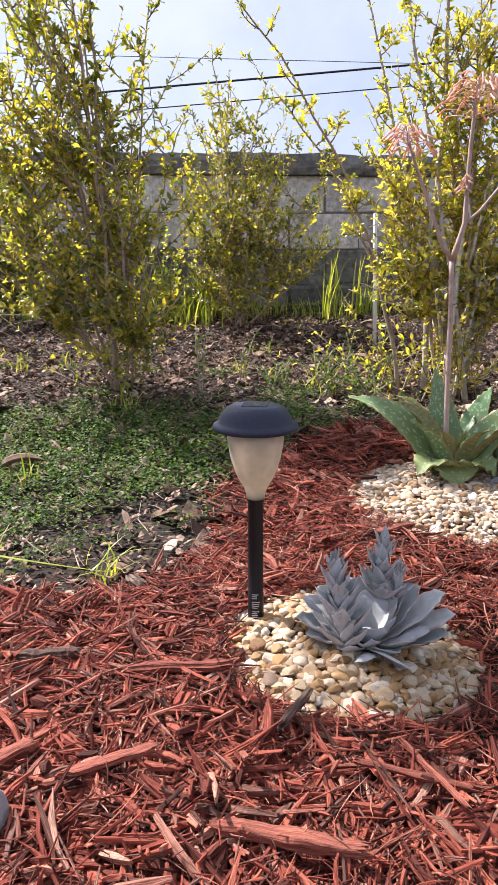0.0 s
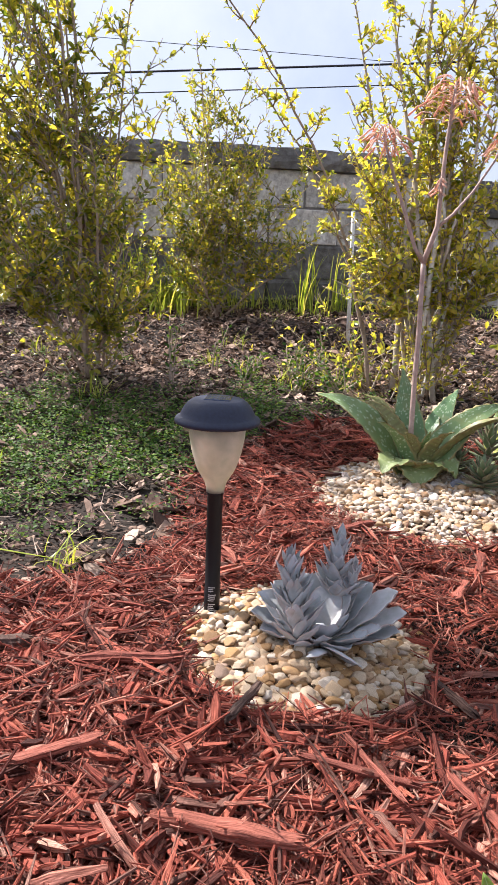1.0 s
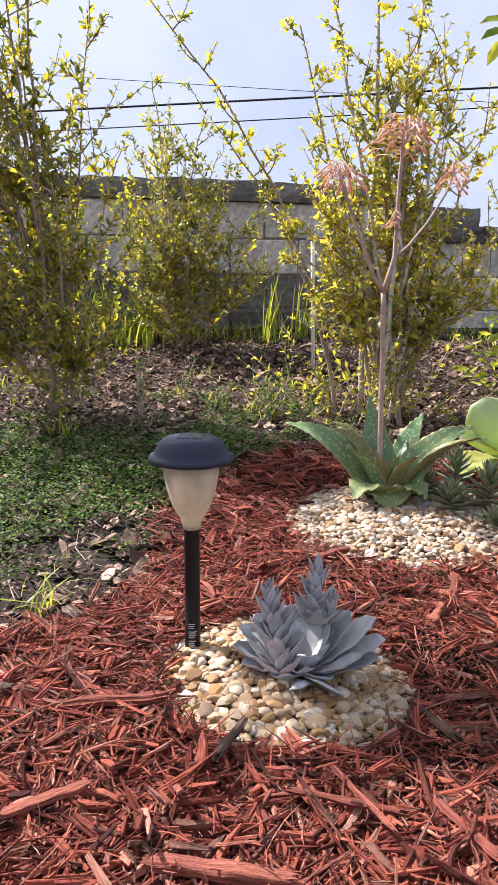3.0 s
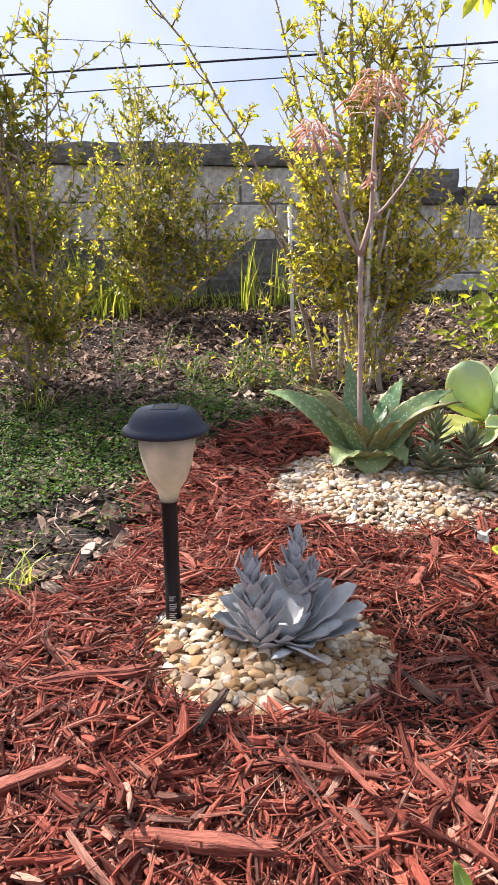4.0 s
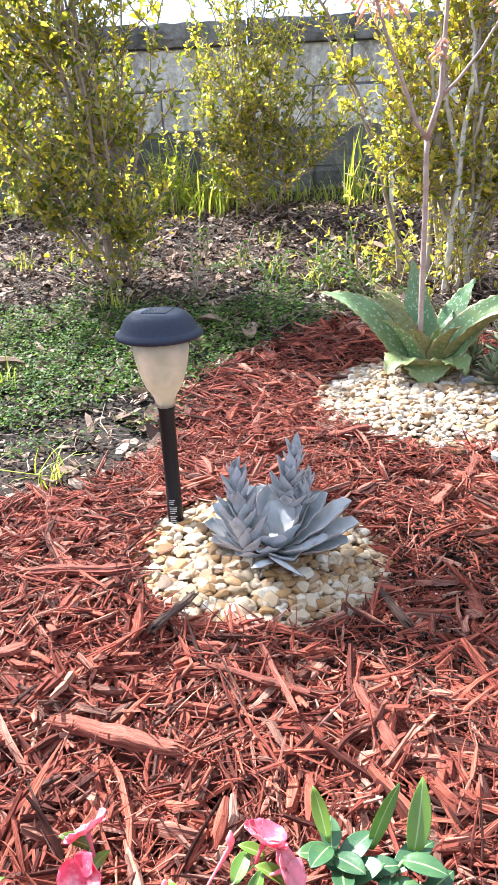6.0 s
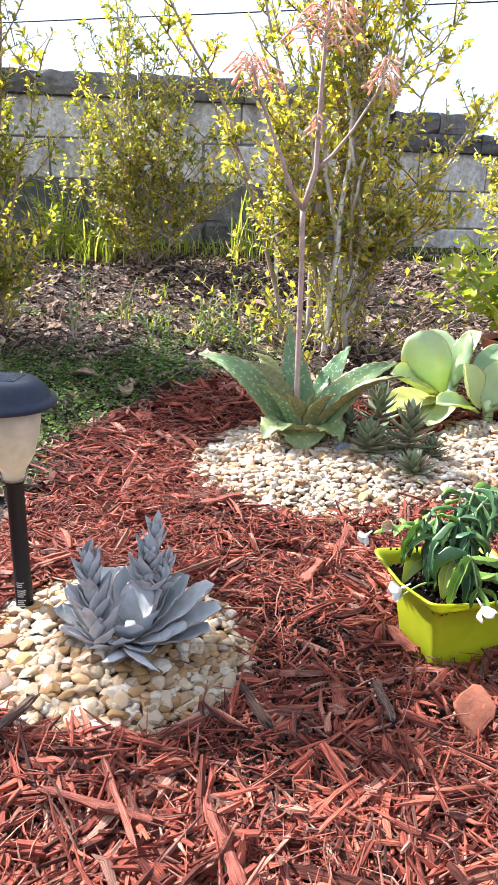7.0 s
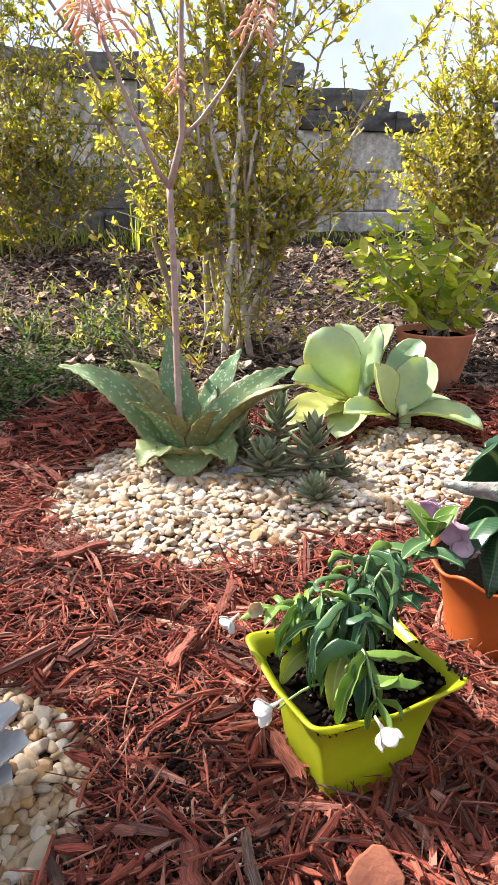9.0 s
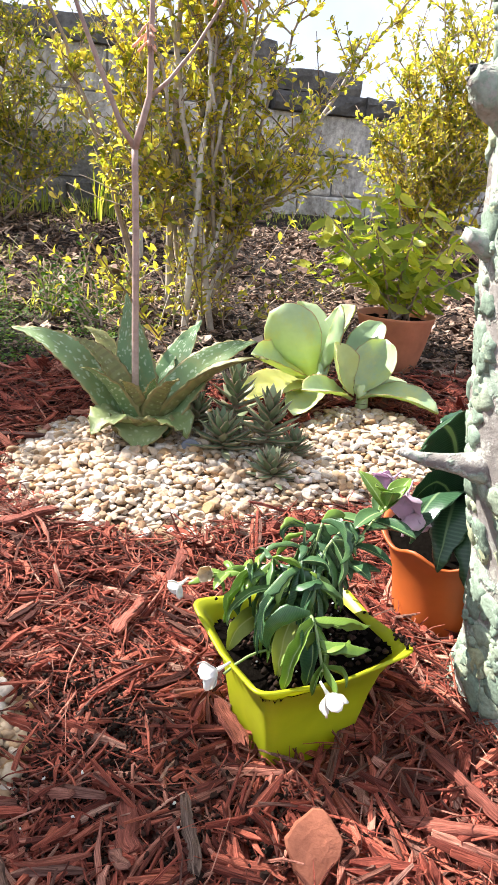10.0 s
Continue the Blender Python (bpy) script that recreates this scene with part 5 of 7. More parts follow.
rw = random.Random(77)
CROWN = [(0.548, 0.965, 0.092), (0.572, 0.955, 0.094), (0.604, 0.972, 0.108), (0.580, 0.990, 0.112), (0.534, 0.968, 0.078), (0.590, 0.945, 0.082), (0.618, 0.995, 0.108), (0.558, 0.945, 0.070), (0.596, 0.985, 0.120)]
for k, (tx, ty, th) in enumerate(CROWN):
    b = V3((LX + 0.002 + (tx - LX) * 0.2, LY + 0.008 + (ty - LY) * 0.2, S - 0.004))
    pts = bezier(b, (b.x, b.y, S + th * 0.7), (tx, ty, S + th), 7)
    part("stem", mesh("stem", *tube(pts, [0.0023 * (1 - 0.4 * q / 7) for q in range(8)], 6), M_RIB), wilted)
    outward = math.atan2(ty - LY - 0.008, tx - LX - 0.002)
    for q in range(13):
        p, d = along(pts, min(0.999, 0.45 + 0.55 * q / 12))
        az = outward + rw.gauss(0, 0.8) if q % 3 else rw.uniform(0, TAU)
        reach = 0.72 if math.cos(az) > 0.3 else 1.0
        drooping(wilted, p, az, rw.uniform(0.046, 0.074) * reach, rw.uniform(0.0085, 0.0130), rw.choice((-75, -60, -40, -10, 25)) + rw.uniform(-12, 12), rw.uniform(-112, -82), DARK if rw.random() < 0.90 else FRESH, 300 + k * 20 + q)
# short curled leaves round the crown's top
for k in range(16):
    tx, ty, th = CROWN[k % 9]
    drooping(wilted, V3((tx, ty, S + th)), rw.uniform(0, TAU), rw.uniform(0.022, 0.040), rw.uniform(0.008, 0.012), rw.uniform(10, 50), rw.uniform(-95, -40), DARK if k % 4 else FRESH, 700 + k)
# the leafy upper branch
vinca_stem(wilted, bezier((0.600, 0.980, S), (0.615, 0.99, S + 0.08), (0.662, 1.020, S + 0.115), 8), 13, 0.052, 0.019, 20, -18, DARK, 61, 0.42)
vinca_stem(wilted, bezier((0.655, 1.016, S + 0.108), (0.665, 1.020, S + 0.118), (0.672, 1.022, S + 0.128), 4), 5, 0.044, 0.021, 45, 40, FRESH, 62, 0.4)
# yellowish side branch over the corner
vinca_stem(wilted, bezier((0.570, 0.965, S), (0.540, 0.965, S + 0.10), (0.490, 0.975, S + 0.062), 8), 13, 0.032, 0.010, 30, -50, FRESH, 63, 0.5)
# sprig hanging over the front rim
sprig = bezier((0.580, 0.945, S + 0.02), (0.576, 0.915, S + 0.100), (0.586, 0.878, S + 0.034), 9)
part("stem", mesh("stem", *tube(sprig, [0.0022 * (1 - 0.4 * q / 9) for q in range(10)], 6), M_RIB), wilted)
for at, azim, ln, w, e0, e1, mats in ((0.55, 0.25, 0.062, 0.019, 5, -38, FRESH), (0.60, -2.3, 0.068, 0.020, -20, -85, FRESH), (0.50, -1.9, 0.060, 0.022, -30, -95, DARK), (0.72, -2.9, 0.046, 0.015, -10, -80, FRESH),
                                      (0.80, -0.1, 0.046, 0.013, 5, -20, FRESH), (0.86, 0.5, 0.030, 0.009, 20, -10, FRESH), (0.95, -1.2, 0.030, 0.008, -15, -55, FRESH), (0.97, -2.2, 0.026, 0.008, -30, -80, FRESH),
                                      (0.99, -0.5, 0.026, 0.007, -10, -45, FRESH), (0.45, 2.9, 0.058, 0.020, 0, -95, DARK), (0.65, -1.4, 0.050, 0.016, -40, -95, FRESH)):
    p, d = along(sprig, min(at, 0.999))
    drooping(wilted, p, azim, ln, w, e0, e1, mats, 900 + int(at * 100) + int(azim * 10))
part("stem", mesh("stem", *tube(bezier((0.560, 0.945, S), (0.540, 0.925, S + 0.03), (0.505, 0.902, S + 0.012), 6), 0.0013, 5), M_RIB), wilted)
leaf_part(wilted, bezier((0.570, 0.940, S + 0.05), (0.556, 0.915, S + 0.045), (0.552, 0.905, S + 0.004), 10), lance(0.021), lambda u: 0.0012, (-0.3, -0.9, 0.2), [M_OLDLEAF], 0.25, label="yellowing leaf", crumple=0.003)
leaf_part(wilted, bezier((0.540, 0.965, S + 0.03), (0.520, 0.950, S + 0.04), (0.510, 0.945, S + 0.003), 10), lance(0.022), lambda u: 0.0012, (-0.3, -0.7, 0.5), [M_OLDLEAF], 0.25, label="pale withered leaf", crumple=0.004)
petal_flower(wilted, (0.464, 0.980, S + 0.052), (-0.75, -0.4, -0.5), 0.0115, M_WHITEPETAL, 1, closed=0.45, label="small white flower")
petal_flower(wilted, (0.490, 0.968, S + 0.074), (-0.3, -0.8, 0.2), 0.0085, M_OLDPETAL, 2, closed=0.9, label="withered cream flower")
petal_flower(wilted, (0.588, 0.860, S + 0.026), (0.50, -0.45, -0.70), 0.0130, M_WHITEPETAL, 3, closed=0.75, label="limp white flower hanging over the rim")
petal_flower(wilted, (0.498, 0.882, S + 0.032), (-0.8, -0.3, -0.35), 0.0140, M_WHITEPETAL, 4, closed=0.8, label="limp white flower hanging over the rim")
wilted.location += V3((0.003, 0.0145, 0.002))
# crumbs of soil left along the rim
crumbs = []
for k in range(150):
    a = rw.gauss(0.35, 0.45)
    p = square_ring(0.079, 0.1095, cc, turn, 0.12, lift=0.010)[int((a % TAU) / TAU * 112)] + V3((rw.gauss(0, 0.003), rw.gauss(0, 0.003), 0.0015))
    crumbs.append(tube([p, p + V3((0.0016, 0.0008, 0.0008)), p + V3((0.003, 0.0012, 0))], [0.0008, 0.0018, 0.0006], 5))
v, f = join(crumbs)
tagged(part("rim_soil", mesh("rim_soil", v, f, M_CRUMB), lime, "dark soil crumbs on the rim"), kind="stuff")

# ---------------- orange pot with dark leaves ----------------
OX, OY = 0.797, 1.150
oz = gz(OX, OY)
orange = thing("scalloped_pot", "orange plastic pot with a scalloped rim", "plant pot", (OX, OY, oz))
scal = lambda a, r, z: (r * (1 + 0.02 * math.cos(8 * a) * max(0, (z - 0.067) / 0.044)), z + 0.0055 * math.cos(8 * a + 0.6) * max(0, (z - 0.074) / 0.037))
prof = [(0.0610, -0.0111), (0.0620, 0.0000), (0.0640, 0.0296), (0.0690, 0.0592), (0.0760, 0.0851), (0.0830, 0.0992), (0.0880, 0.1058), (0.0902, 0.1088), (0.0890, 0.1117), (0.0850, 0.1100), (0.0805, 0.1055), (0.0775, 0.0973), (0.0755, 0.0900)]
part("pot_body", mesh("pot_body", *lathe(prof, 64, (OX, OY, oz), scal), M_ORANGE), orange)
soil_top("potting_soil", lambda f: [V3((OX + 0.0822 * f * math.cos(TAU * k / 40), OY + 0.0822 * f * math.sin(TAU * k / 40), oz + 0.1060)) for k in range(40)], 0.092, orange, 5)
broad = thing("flowering_plant", "dark glossy-leaved potted plant with a drooping lilac flower", "plant", (OX, OY, oz + 0.1060))


def ovate(w):
    return lambda t: w * max(0.04, math.sin(math.pi * min(1, 0.06 + t * 0.94) ** 0.75) ** 0.8)


S2 = oz + 0.100
stem_pts = bezier((OX - 0.01, OY - 0.01, S2), (OX - 0.015, OY - 0.02, S2 + 0.05), (OX - 0.02, OY - 0.01, S2 + 0.13), 6)
part("stem", mesh("stem", *tube(stem_pts, 0.003, 7), M_STALK), broad)
for tip, mid, w, up in (((0.708, 1.07, S2 + 0.150), (0.745, 1.10, S2 + 0.200), 0.092, (-0.15, -0.85, 0.5)), ((0.705, 1.050, S2 + 0.050), (0.735, 1.08, S2 + 0.125), 0.060, (-0.45, -0.85, 0.25)),
                        ((0.735, 1.040, S2 + 0.022), (0.755, 1.07, S2 + 0.125), 0.064, (-0.25, -0.95, 0.2)), ((0.768, 1.030, S2 + 0.004), (0.775, 1.06, S2 + 0.115), 0.062, (0.0, -0.98, 0.2)),
                        ((0.84, 1.09, S2 + 0.125), (0.82, 1.10, S2 + 0.16), 0.075, (0.2, -0.7, 0.7)), ((0.80, 1.20, S2 + 0.150), (0.80, 1.15, S2 + 0.16), 0.07, (0, -0.5, 0.8)),
                        ((0.725, 1.12, S2 + 0.060), (0.75, 1.12, S2 + 0.12), 0.055, (-0.3, -0.8, 0.5)), ((0.795, 1.03, S2 + 0.035), (0.79, 1.07, S2 + 0.12), 0.055, (0.2, -0.9, 0.3))):
    b = V3(stem_pts[5]) if tip[2] > S2 + 0.1 else V3(stem_pts[3])
    leaf_part(broad, bezier(b, mid, tip, 14), ovate(w), lambda t: 0.0012, up, [M_DARKLEAF, M_VINCA], 0.08, 0.0022, crumple=0.003)
petal_flower(broad, (0.704, 1.078, S2 + 0.092), (-0.45, -0.65, -0.6), 0.022, M_LILAC, 7, label="drooping lilac flower", closed=0.5)
petal_flower(broad, (0.688, 1.088, S2 + 0.106), (-0.7, -0.5, -0.3), 0.018, M_LILAC, 8, label="drooping lilac flower", closed=0.4)
petal_flower(broad, (0.712, 1.072, S2 + 0.074), (0.1, -0.6, -0.8), 0.019, M_LILAC, 10, label="drooping lilac flower", closed=0.8)
petal_flower(broad, (0.752, 1.08, S2 + 0.130), (-0.2, -0.9, 0.3), 0.009, M_PINKPETAL, 9, label="small pink bud")

# ---------------- terracotta pot with a leafy plant, and a blue pot ----------------
TX, TY = 0.965, 2.075
tz = gz(TX, TY)
terra = thing("terracotta_pot", "plain terracotta pot standing in leaf litter", "plant pot", (TX, TY, tz))
part("pot_body", mesh("pot_body", *lathe([(0.060, -0.01), (0.064, 0.0), (0.080, 0.060), (0.0895, 0.108), (0.0935, 0.120), (0.0945, 0.1245), (0.0930, 0.127), (0.0895, 0.125), (0.086, 0.108)], 48, (TX, TY, tz)), M_TERRA), terra)
soil_top("potting_soil", lambda f: [V3((TX + 0.084 * f * math.cos(TAU * k / 32), TY + 0.084 * f * math.sin(TAU * k / 32), tz + 0.110)) for k in range(32)], 0.11, terra, 6)
M_POTLEAF = leafy("pot_leaf", [(0.0, (0.14, 0.22, 0.035)), (0.5, (0.32, 0.40, 0.055)), (1.0, (0.54, 0.54, 0.11))], 0.55, (1.8, 1.7, 0.5), rough=0.33)


def leafy_plant(base, tips, label, seed, leaf, per, mat, wide=0.42, droop=0.0):
    r = random.Random(seed)
    top = thing("leafy_plant", label, "plant", base)
    pos, ali, nor, size = [], [], [], []
    for t in tips:
        b = V3(base) + V3((r.uniform(-0.03, 0.03), r.uniform(-0.03, 0.03), 0))
        pts = bezier(b, (b.x * 0.6 + t[0] * 0.4, b.y * 0.6 + t[1] * 0.4, b.z * 0.4 + t[2] * 0.6), t, 8)
        part("stem", mesh("stem", *tube(pts, [0.0034 - 0.0002 * i for i in range(9)], 6), M_TWIG), top)
        for k in range(per):
            u = 0.22 + 0.78 * (k + 0.5) / per
            p, d = along(pts, min(u, 0.999))
            a = k * 2.4 + r.uniform(-0.5, 0.5)
            pos.append(p)
            ali.append(V3((math.cos(a), math.sin(a), r.uniform(-0.35, 0.5) - droop)) + d * 0.4)
            nor.append(V3((r.gauss(0, 0.7), r.gauss(0, 0.7) - 0.3, 0.8)))
            size.append(leaf * r.uniform(0.6, 1.15))
    L = np.array(size)
    tagged(part("foliage", leaf_mass("foliage", np.array(pos), np.array(ali), np.array(nor), L, L * wide, mat, 0.15, -0.12), top, "pointed fresh green leaves"), kind="stuff")


leafy_plant((TX, TY, tz + 0.11), [(0.755, 2.05, 0.45), (0.80, 2.10, 0.49), (0.86, 2.0, 0.44), (0.92, 2.08, 0.53), (0.90, 2.15, 0.50), (0.99, 2.02, 0.49), (1.04, 2.1, 0.47), (1.10, 2.04, 0.43), (1.16, 2.1, 0.40), (1.02, 1.98, 0.38), (0.80, 2.0, 0.37), (0.95, 1.98, 0.41), (1.12, 2.0, 0.34), (0.78, 2.12, 0.40)],
            "bushy potted plant with pointed yellow-green leaves", 5, 0.062, 25, M_POTLEAF, 0.36, 0.85)
leafy_plant((1.0, 2.78, gz(1.0, 2.78)), [(0.86, 2.75, 0.36), (0.93, 2.8, 0.46), (1.0, 2.72, 0.50), (1.06, 2.8, 0.47), (1.12, 2.75, 0.38), (0.80, 2.7, 0.28), (1.2, 2.8, 0.33)],
            "low leafy green weed growing before the wall", 15, 0.050, 14, M_POTLEAF)
leafy_plant((0.30, 2.62, gz(0.30, 2.62)), [(0.24, 2.6, 0.30), (0.30, 2.6, 0.36), (0.36, 2.62, 0.29), (0.20, 2.55, 0.22)],
            "small leafy weed growing at the shrub's foot", 16, 0.040, 8, M_POTLEAF)
leafy_plant((-0.78, 3.60, gz(-0.78, 3.60)), [(-0.95, 3.6, 0.46), (-0.90, 3.55, 0.56), (-0.84, 3.6, 0.68), (-0.78, 3.5, 0.50), (-0.74, 3.6, 0.76), (-0.68, 3.55, 0.62), (-0.62, 3.6, 0.52), (-0.58, 3.5, 0.42), (-0.86, 3.5, 0.40), (-0.70, 3.5, 0.40)],
            "bright yellow-green weed growing at the foot of the wall", 33, 0.030, 34, M_POTLEAF, 0.5, 0.2)
for k, (hx, hy) in enumerate(((-0.32, 2.30), (-0.20, 2.48), (0.16, 2.52), (-0.42, 2.75), (0.28, 2.42))):
    hz = gz(hx, hy)
    leafy_plant((hx, hy, hz), [(hx + rnd.uniform(-0.03, 0.03), hy + rnd.uniform(-0.03, 0.03), hz + rnd.uniform(0.10, 0.20)) for _ in range(3)],
                "thin upright green weed standing in the litter", 80 + k, 0.024, 9, M_COVER, 0.4)
for k, (hx, hy) in enumerate(((-0.08, 2.36), (0.09, 2.31), (0.22, 2.22), (0.05, 2.50))):
    hz = gz(hx, hy)
    leafy_plant((hx, hy, hz), [(hx + rnd.uniform(-0.09, 0.09), hy + rnd.uniform(-0.06, 0.06), hz + rnd.uniform(0.06, 0.15)) for _ in range(7)],
                "wispy low green herb growing in the litter", 60 + k, 0.020, 18, M_COVER, 0.5)
BX, BY = 1.235, 2.10
blue = tagged(new("blue_pot", mesh("blue_pot", *lathe([(0.040, -0.01), (0.043, 0.0), (0.052, 0.10), (0.055, 0.135), (0.052, 0.138), (0.048, 0.13), (0.046, 0.115)], 36, (BX, BY, gz(BX, BY))), M_BLUE)),
              "dark blue glazed pot half hidden by the trunk", "plant pot")
leafy_plant((BX, BY, gz(BX, BY) + 0.11), [(1.19, 2.06, 0.40), (1.25, 2.1, 0.44), (1.30, 2.12, 0.38)], "small green plant in a blue pot", 9, 0.055, 9, M_POTLEAF)

# ---------------- lichen-covered trunk ----------------
TRUNK = [(0.860, 0.985, -0.05, 0.108), (0.854, 0.985, 0.00, 0.098), (0.848, 0.985, 0.05, 0.090), (0.835, 0.985, 0.16, 0.081), (0.814, 0.985, 0.25, 0.084), (0.791, 0.985, 0.37, 0.077),
         (0.783, 0.985, 0.46, 0.078), (0.776, 0.985, 0.56, 0.079), (0.753, 0.985, 0.70, 0.077), (0.730, 0.990, 1.00, 0.070), (0.694, 1.000, 1.40, 0.064), (0.670, 1.000, 1.80, 0.059), (0.655, 1.000, 2.10, 0.053)]
tree = thing("tree", "pale tree trunk covered in green-grey lichen", "tree", (0.814, 0.985, 0.0))
zs = np.array([p[2] for p in TRUNK])
levels = np.concatenate([np.arange(-0.05, 0.8, 0.012), np.arange(0.8, 2.11, 0.06)])


def bark_point(a, z, proud=0.0):
    """A point of the trunk's skin at an angle and height."""
    cx0, cy0, r0 = (float(np.interp(z, zs, [p[i] for p in TRUNK])) for i in (0, 1, 3))
    q = V3((math.cos(a) * 2.2, math.sin(a) * 2.2, z * 9))
    rr = r0 * (1 + 0.05 * noise.noise(q) + 0.03 * noise.noise(q * 3.1) + 0.10 * max(0, 0.05 - z) / 0.1 * math.sin(3 * a + 1)) + 0.0012 * noise.noise(q * 14) + proud
    return V3((cx0 + rr * math.cos(a), cy0 + rr * math.sin(a), z))


rings = [[bark_point(TAU * k / 64, z) for k in range(64)] for z in levels]
part("trunk", mesh("trunk", *skin(rings), M_BARK), tree)


def stub(p0, p1, r0, r1, seed):
    """A snapped branch: swollen collar, knotty bark and a splintered end."""
    p0, p1 = V3(p0), V3(p1)
    d = (p1 - p0).normalized()
    s = d.cross(V3((0, 0.2, 1))).normalized()
    u = s.cross(d)
    rings = []
    for i in range(22):
        t = i / 21
        c = p0.lerp(p1, t) + V3((0, 0, 0.005 * math.sin(t * 5 + seed))) + s * 0.004 * math.sin(t * 7 + seed)
        rad = r1 + (r0 - r1) * (1 - t) ** 2.8
        ring = []
        for k in range(18):
            a = TAU * k / 18
            q = c + (s * math.cos(a) + u * math.sin(a)) * rad
            w = 1 + 0.20 * noise.noise(q * 45) + 0.16 * noise.noise(q * 130)
            if i > 18:
                w *= 0.9 - 0.12 * (i - 18)
            ring.append(c + (s * math.cos(a) + u * math.sin(a)) * rad * w + d * (0.006 * noise.noise(q * 160 + V3((seed, 0, 0))) if i > 16 else 0))
        rings.append(ring)
    part("branch_stub", mesh("branch_stub", *skin(rings), M_BARK), tree, "snapped-off branch stub")


stub((0.800, 0.980, 0.262), (0.658, 0.982, 0.278), 0.066, 0.0062, 1)
stub((0.790, 0.985, 0.440), (0.686, 0.985, 0.462), 0.080, 0.011, 2)
stub((0.780, 0.985, 0.530), (0.668, 0.985, 0.572), 0.086, 0.017, 3)
stub((0.765, 0.985, 0.640), (0.622, 0.988, 0.714), 0.080, 0.009, 4)
lich = []
for k in range(700):
    z = rnd.uniform(0.0, 0.66)
    a = rnd.uniform(radians(120), radians(300))
    if noise.noise(V3((math.cos(a) * 2.5, math.sin(a) * 2.5, z * 9 + 4))) < 0.02:
        continue
    s = rnd.choice((0.004, 0.006, 0.009, 0.014)) * rnd.uniform(0.8, 1.3)
    r0 = float(np.interp(z, zs, [p[3] for p in TRUNK]))
    pad_v = [bark_point(a, z, rnd.uniform(0.0022, 0.0036))]
    wobble = [rnd.uniform(0.65, 1.25) for _ in range(12)]
    for grow, proud in ((0.55, 0.0028), (0.92, 0.0020), (1.0, -0.0010)):
        pad_v += [bark_point(a + s / r0 * wobble[j] * grow * math.cos(TAU * j / 12), z + s * wobble[j] * grow * math.sin(TAU * j / 12), proud + rnd.uniform(-0.0006, 0.0010)) for j in range(12)]
    pad_f = [(0, 1 + j, 1 + (j + 1) % 12) for j in range(12)] + [(1 + 12 * q + j, 13 + 12 * q + j, 13 + 12 * q + (j + 1) % 12, 1 + 12 * q + (j + 1) % 12) for q in range(2) for j in range(12)]
    lich.append((pad_v, pad_f))
M_LICHEN = varied("lichen", [(0.0, (0.16, 0.22, 0.165)), (0.5, (0.24, 0.32, 0.245)), (0.85, (0.31, 0.37, 0.27)), (1.0, (0.38, 0.40, 0.22))], rough=0.95, grain=220, bumps=0.6)
v, f = join(lich)
tagged(part("lichen", mesh("lichen", v, f, M_LICHEN), tree, "ruffled pale green lichen"), kind="stuff")

# the tree's limbs and leaves, high over the bed
BOUGHS = (((0.655, 1.0, 2.08), (0.9, 0.7, 2.7), (1.5, 0.3, 3.1), 0.036), ((0.655, 1.0, 2.06), (0.72, 1.6, 2.75), (0.93, 2.25, 2.15), 0.032), ((0.655, 1.0, 2.08), (0.5, 0.6, 2.8), (0.7, -0.2, 3.2), 0.030))
pos, ali, nor, size = [], [], [], []
rt = random.Random(5)


def leaf_twig(p, q, sag, count):
    tw = bezier(p, p.lerp(q, 0.5) + V3((0, 0, sag)), q, 8)
    part("twig", mesh("twig", *tube(tw, [0.006 * (1 - 0.75 * i / 8) for i in range(9)], 5), M_BARK), tree)
    for n in range(count):
        pp, dd = along(tw, 0.25 + 0.749 * n / max(1, count - 1))
        o = V3((rt.gauss(0, 1), rt.gauss(0, 1), rt.gauss(-0.5, 0.5))).normalized()
        pos.append(pp)
        ali.append(dd * 0.5 + o)
        nor.append(V3((rt.gauss(0, 0.5), rt.gauss(0, 0.5), 1)))
        size.append(rt.uniform(0.06, 0.095))


for a, b, c, r0 in BOUGHS:
    pts = bezier(a, b, c, 14)
    part("bough", mesh("bough", *tube(pts, [r0 * (1 - 0.8 * i / 14) + 0.003 for i in range(15)], 9), M_BARK), tree)
    for k in range(9):
        p, d = along(pts, 0.45 + 0.549 * (k + rt.random()) / 9)
        q = p + (d * 0.7 + V3((rt.gauss(0, 0.6), rt.gauss(0, 0.6), rt.gauss(0.3, 0.4)))).normalized() * rt.uniform(0.18, 0.36)
        leaf_twig(p, q, 0.02, 12)
# an unseen limb, added and placed so that its leaves' shadow dapples the bed
shade_limb = bezier((0.655, 1.0, 2.08), (-0.4, 1.2, 2.95), (-1.72, 1.90, 2.48), 16)
part("bough", mesh("bough", *tube(shade_limb, [0.020 * (1 - 0.75 * i / 16) + 0.003 for i in range(17)], 8), M_BARK), tree)
for k in range(16):
    p, d = along(shade_limb, 0.955 + 0.044 * k / 15)
    q = V3((-1.82 + rt.uniform(-0.24, 0.27), 1.98 + rt.uniform(-0.19, 0.17), 2.40 + rt.uniform(-0.08, 0.08)))
    leaf_twig(p, q, 0.03, 10)
leaf_twig(V3((0.93, 2.25, 2.15)), V3((0.757, 2.2, 1.255)), -0.08, 14)
for (x, y, z), o in (((0.757, 2.2, 1.265), (-0.75, -0.2, -0.25)), ((0.754, 2.2, 1.25), (-0.45, 0.1, -0.7)), ((0.758, 2.2, 1.255), (0.15, 0.0, -0.9)), ((0.762, 2.2, 1.29), (-0.9, 0.1, 0.0))):
    pos.append(V3((x, y, z)))
    ali.append(V3(o))
    nor.append(V3((0.1, -0.7, 0.6)))
    size.append(0.085)
L = np.array(size)
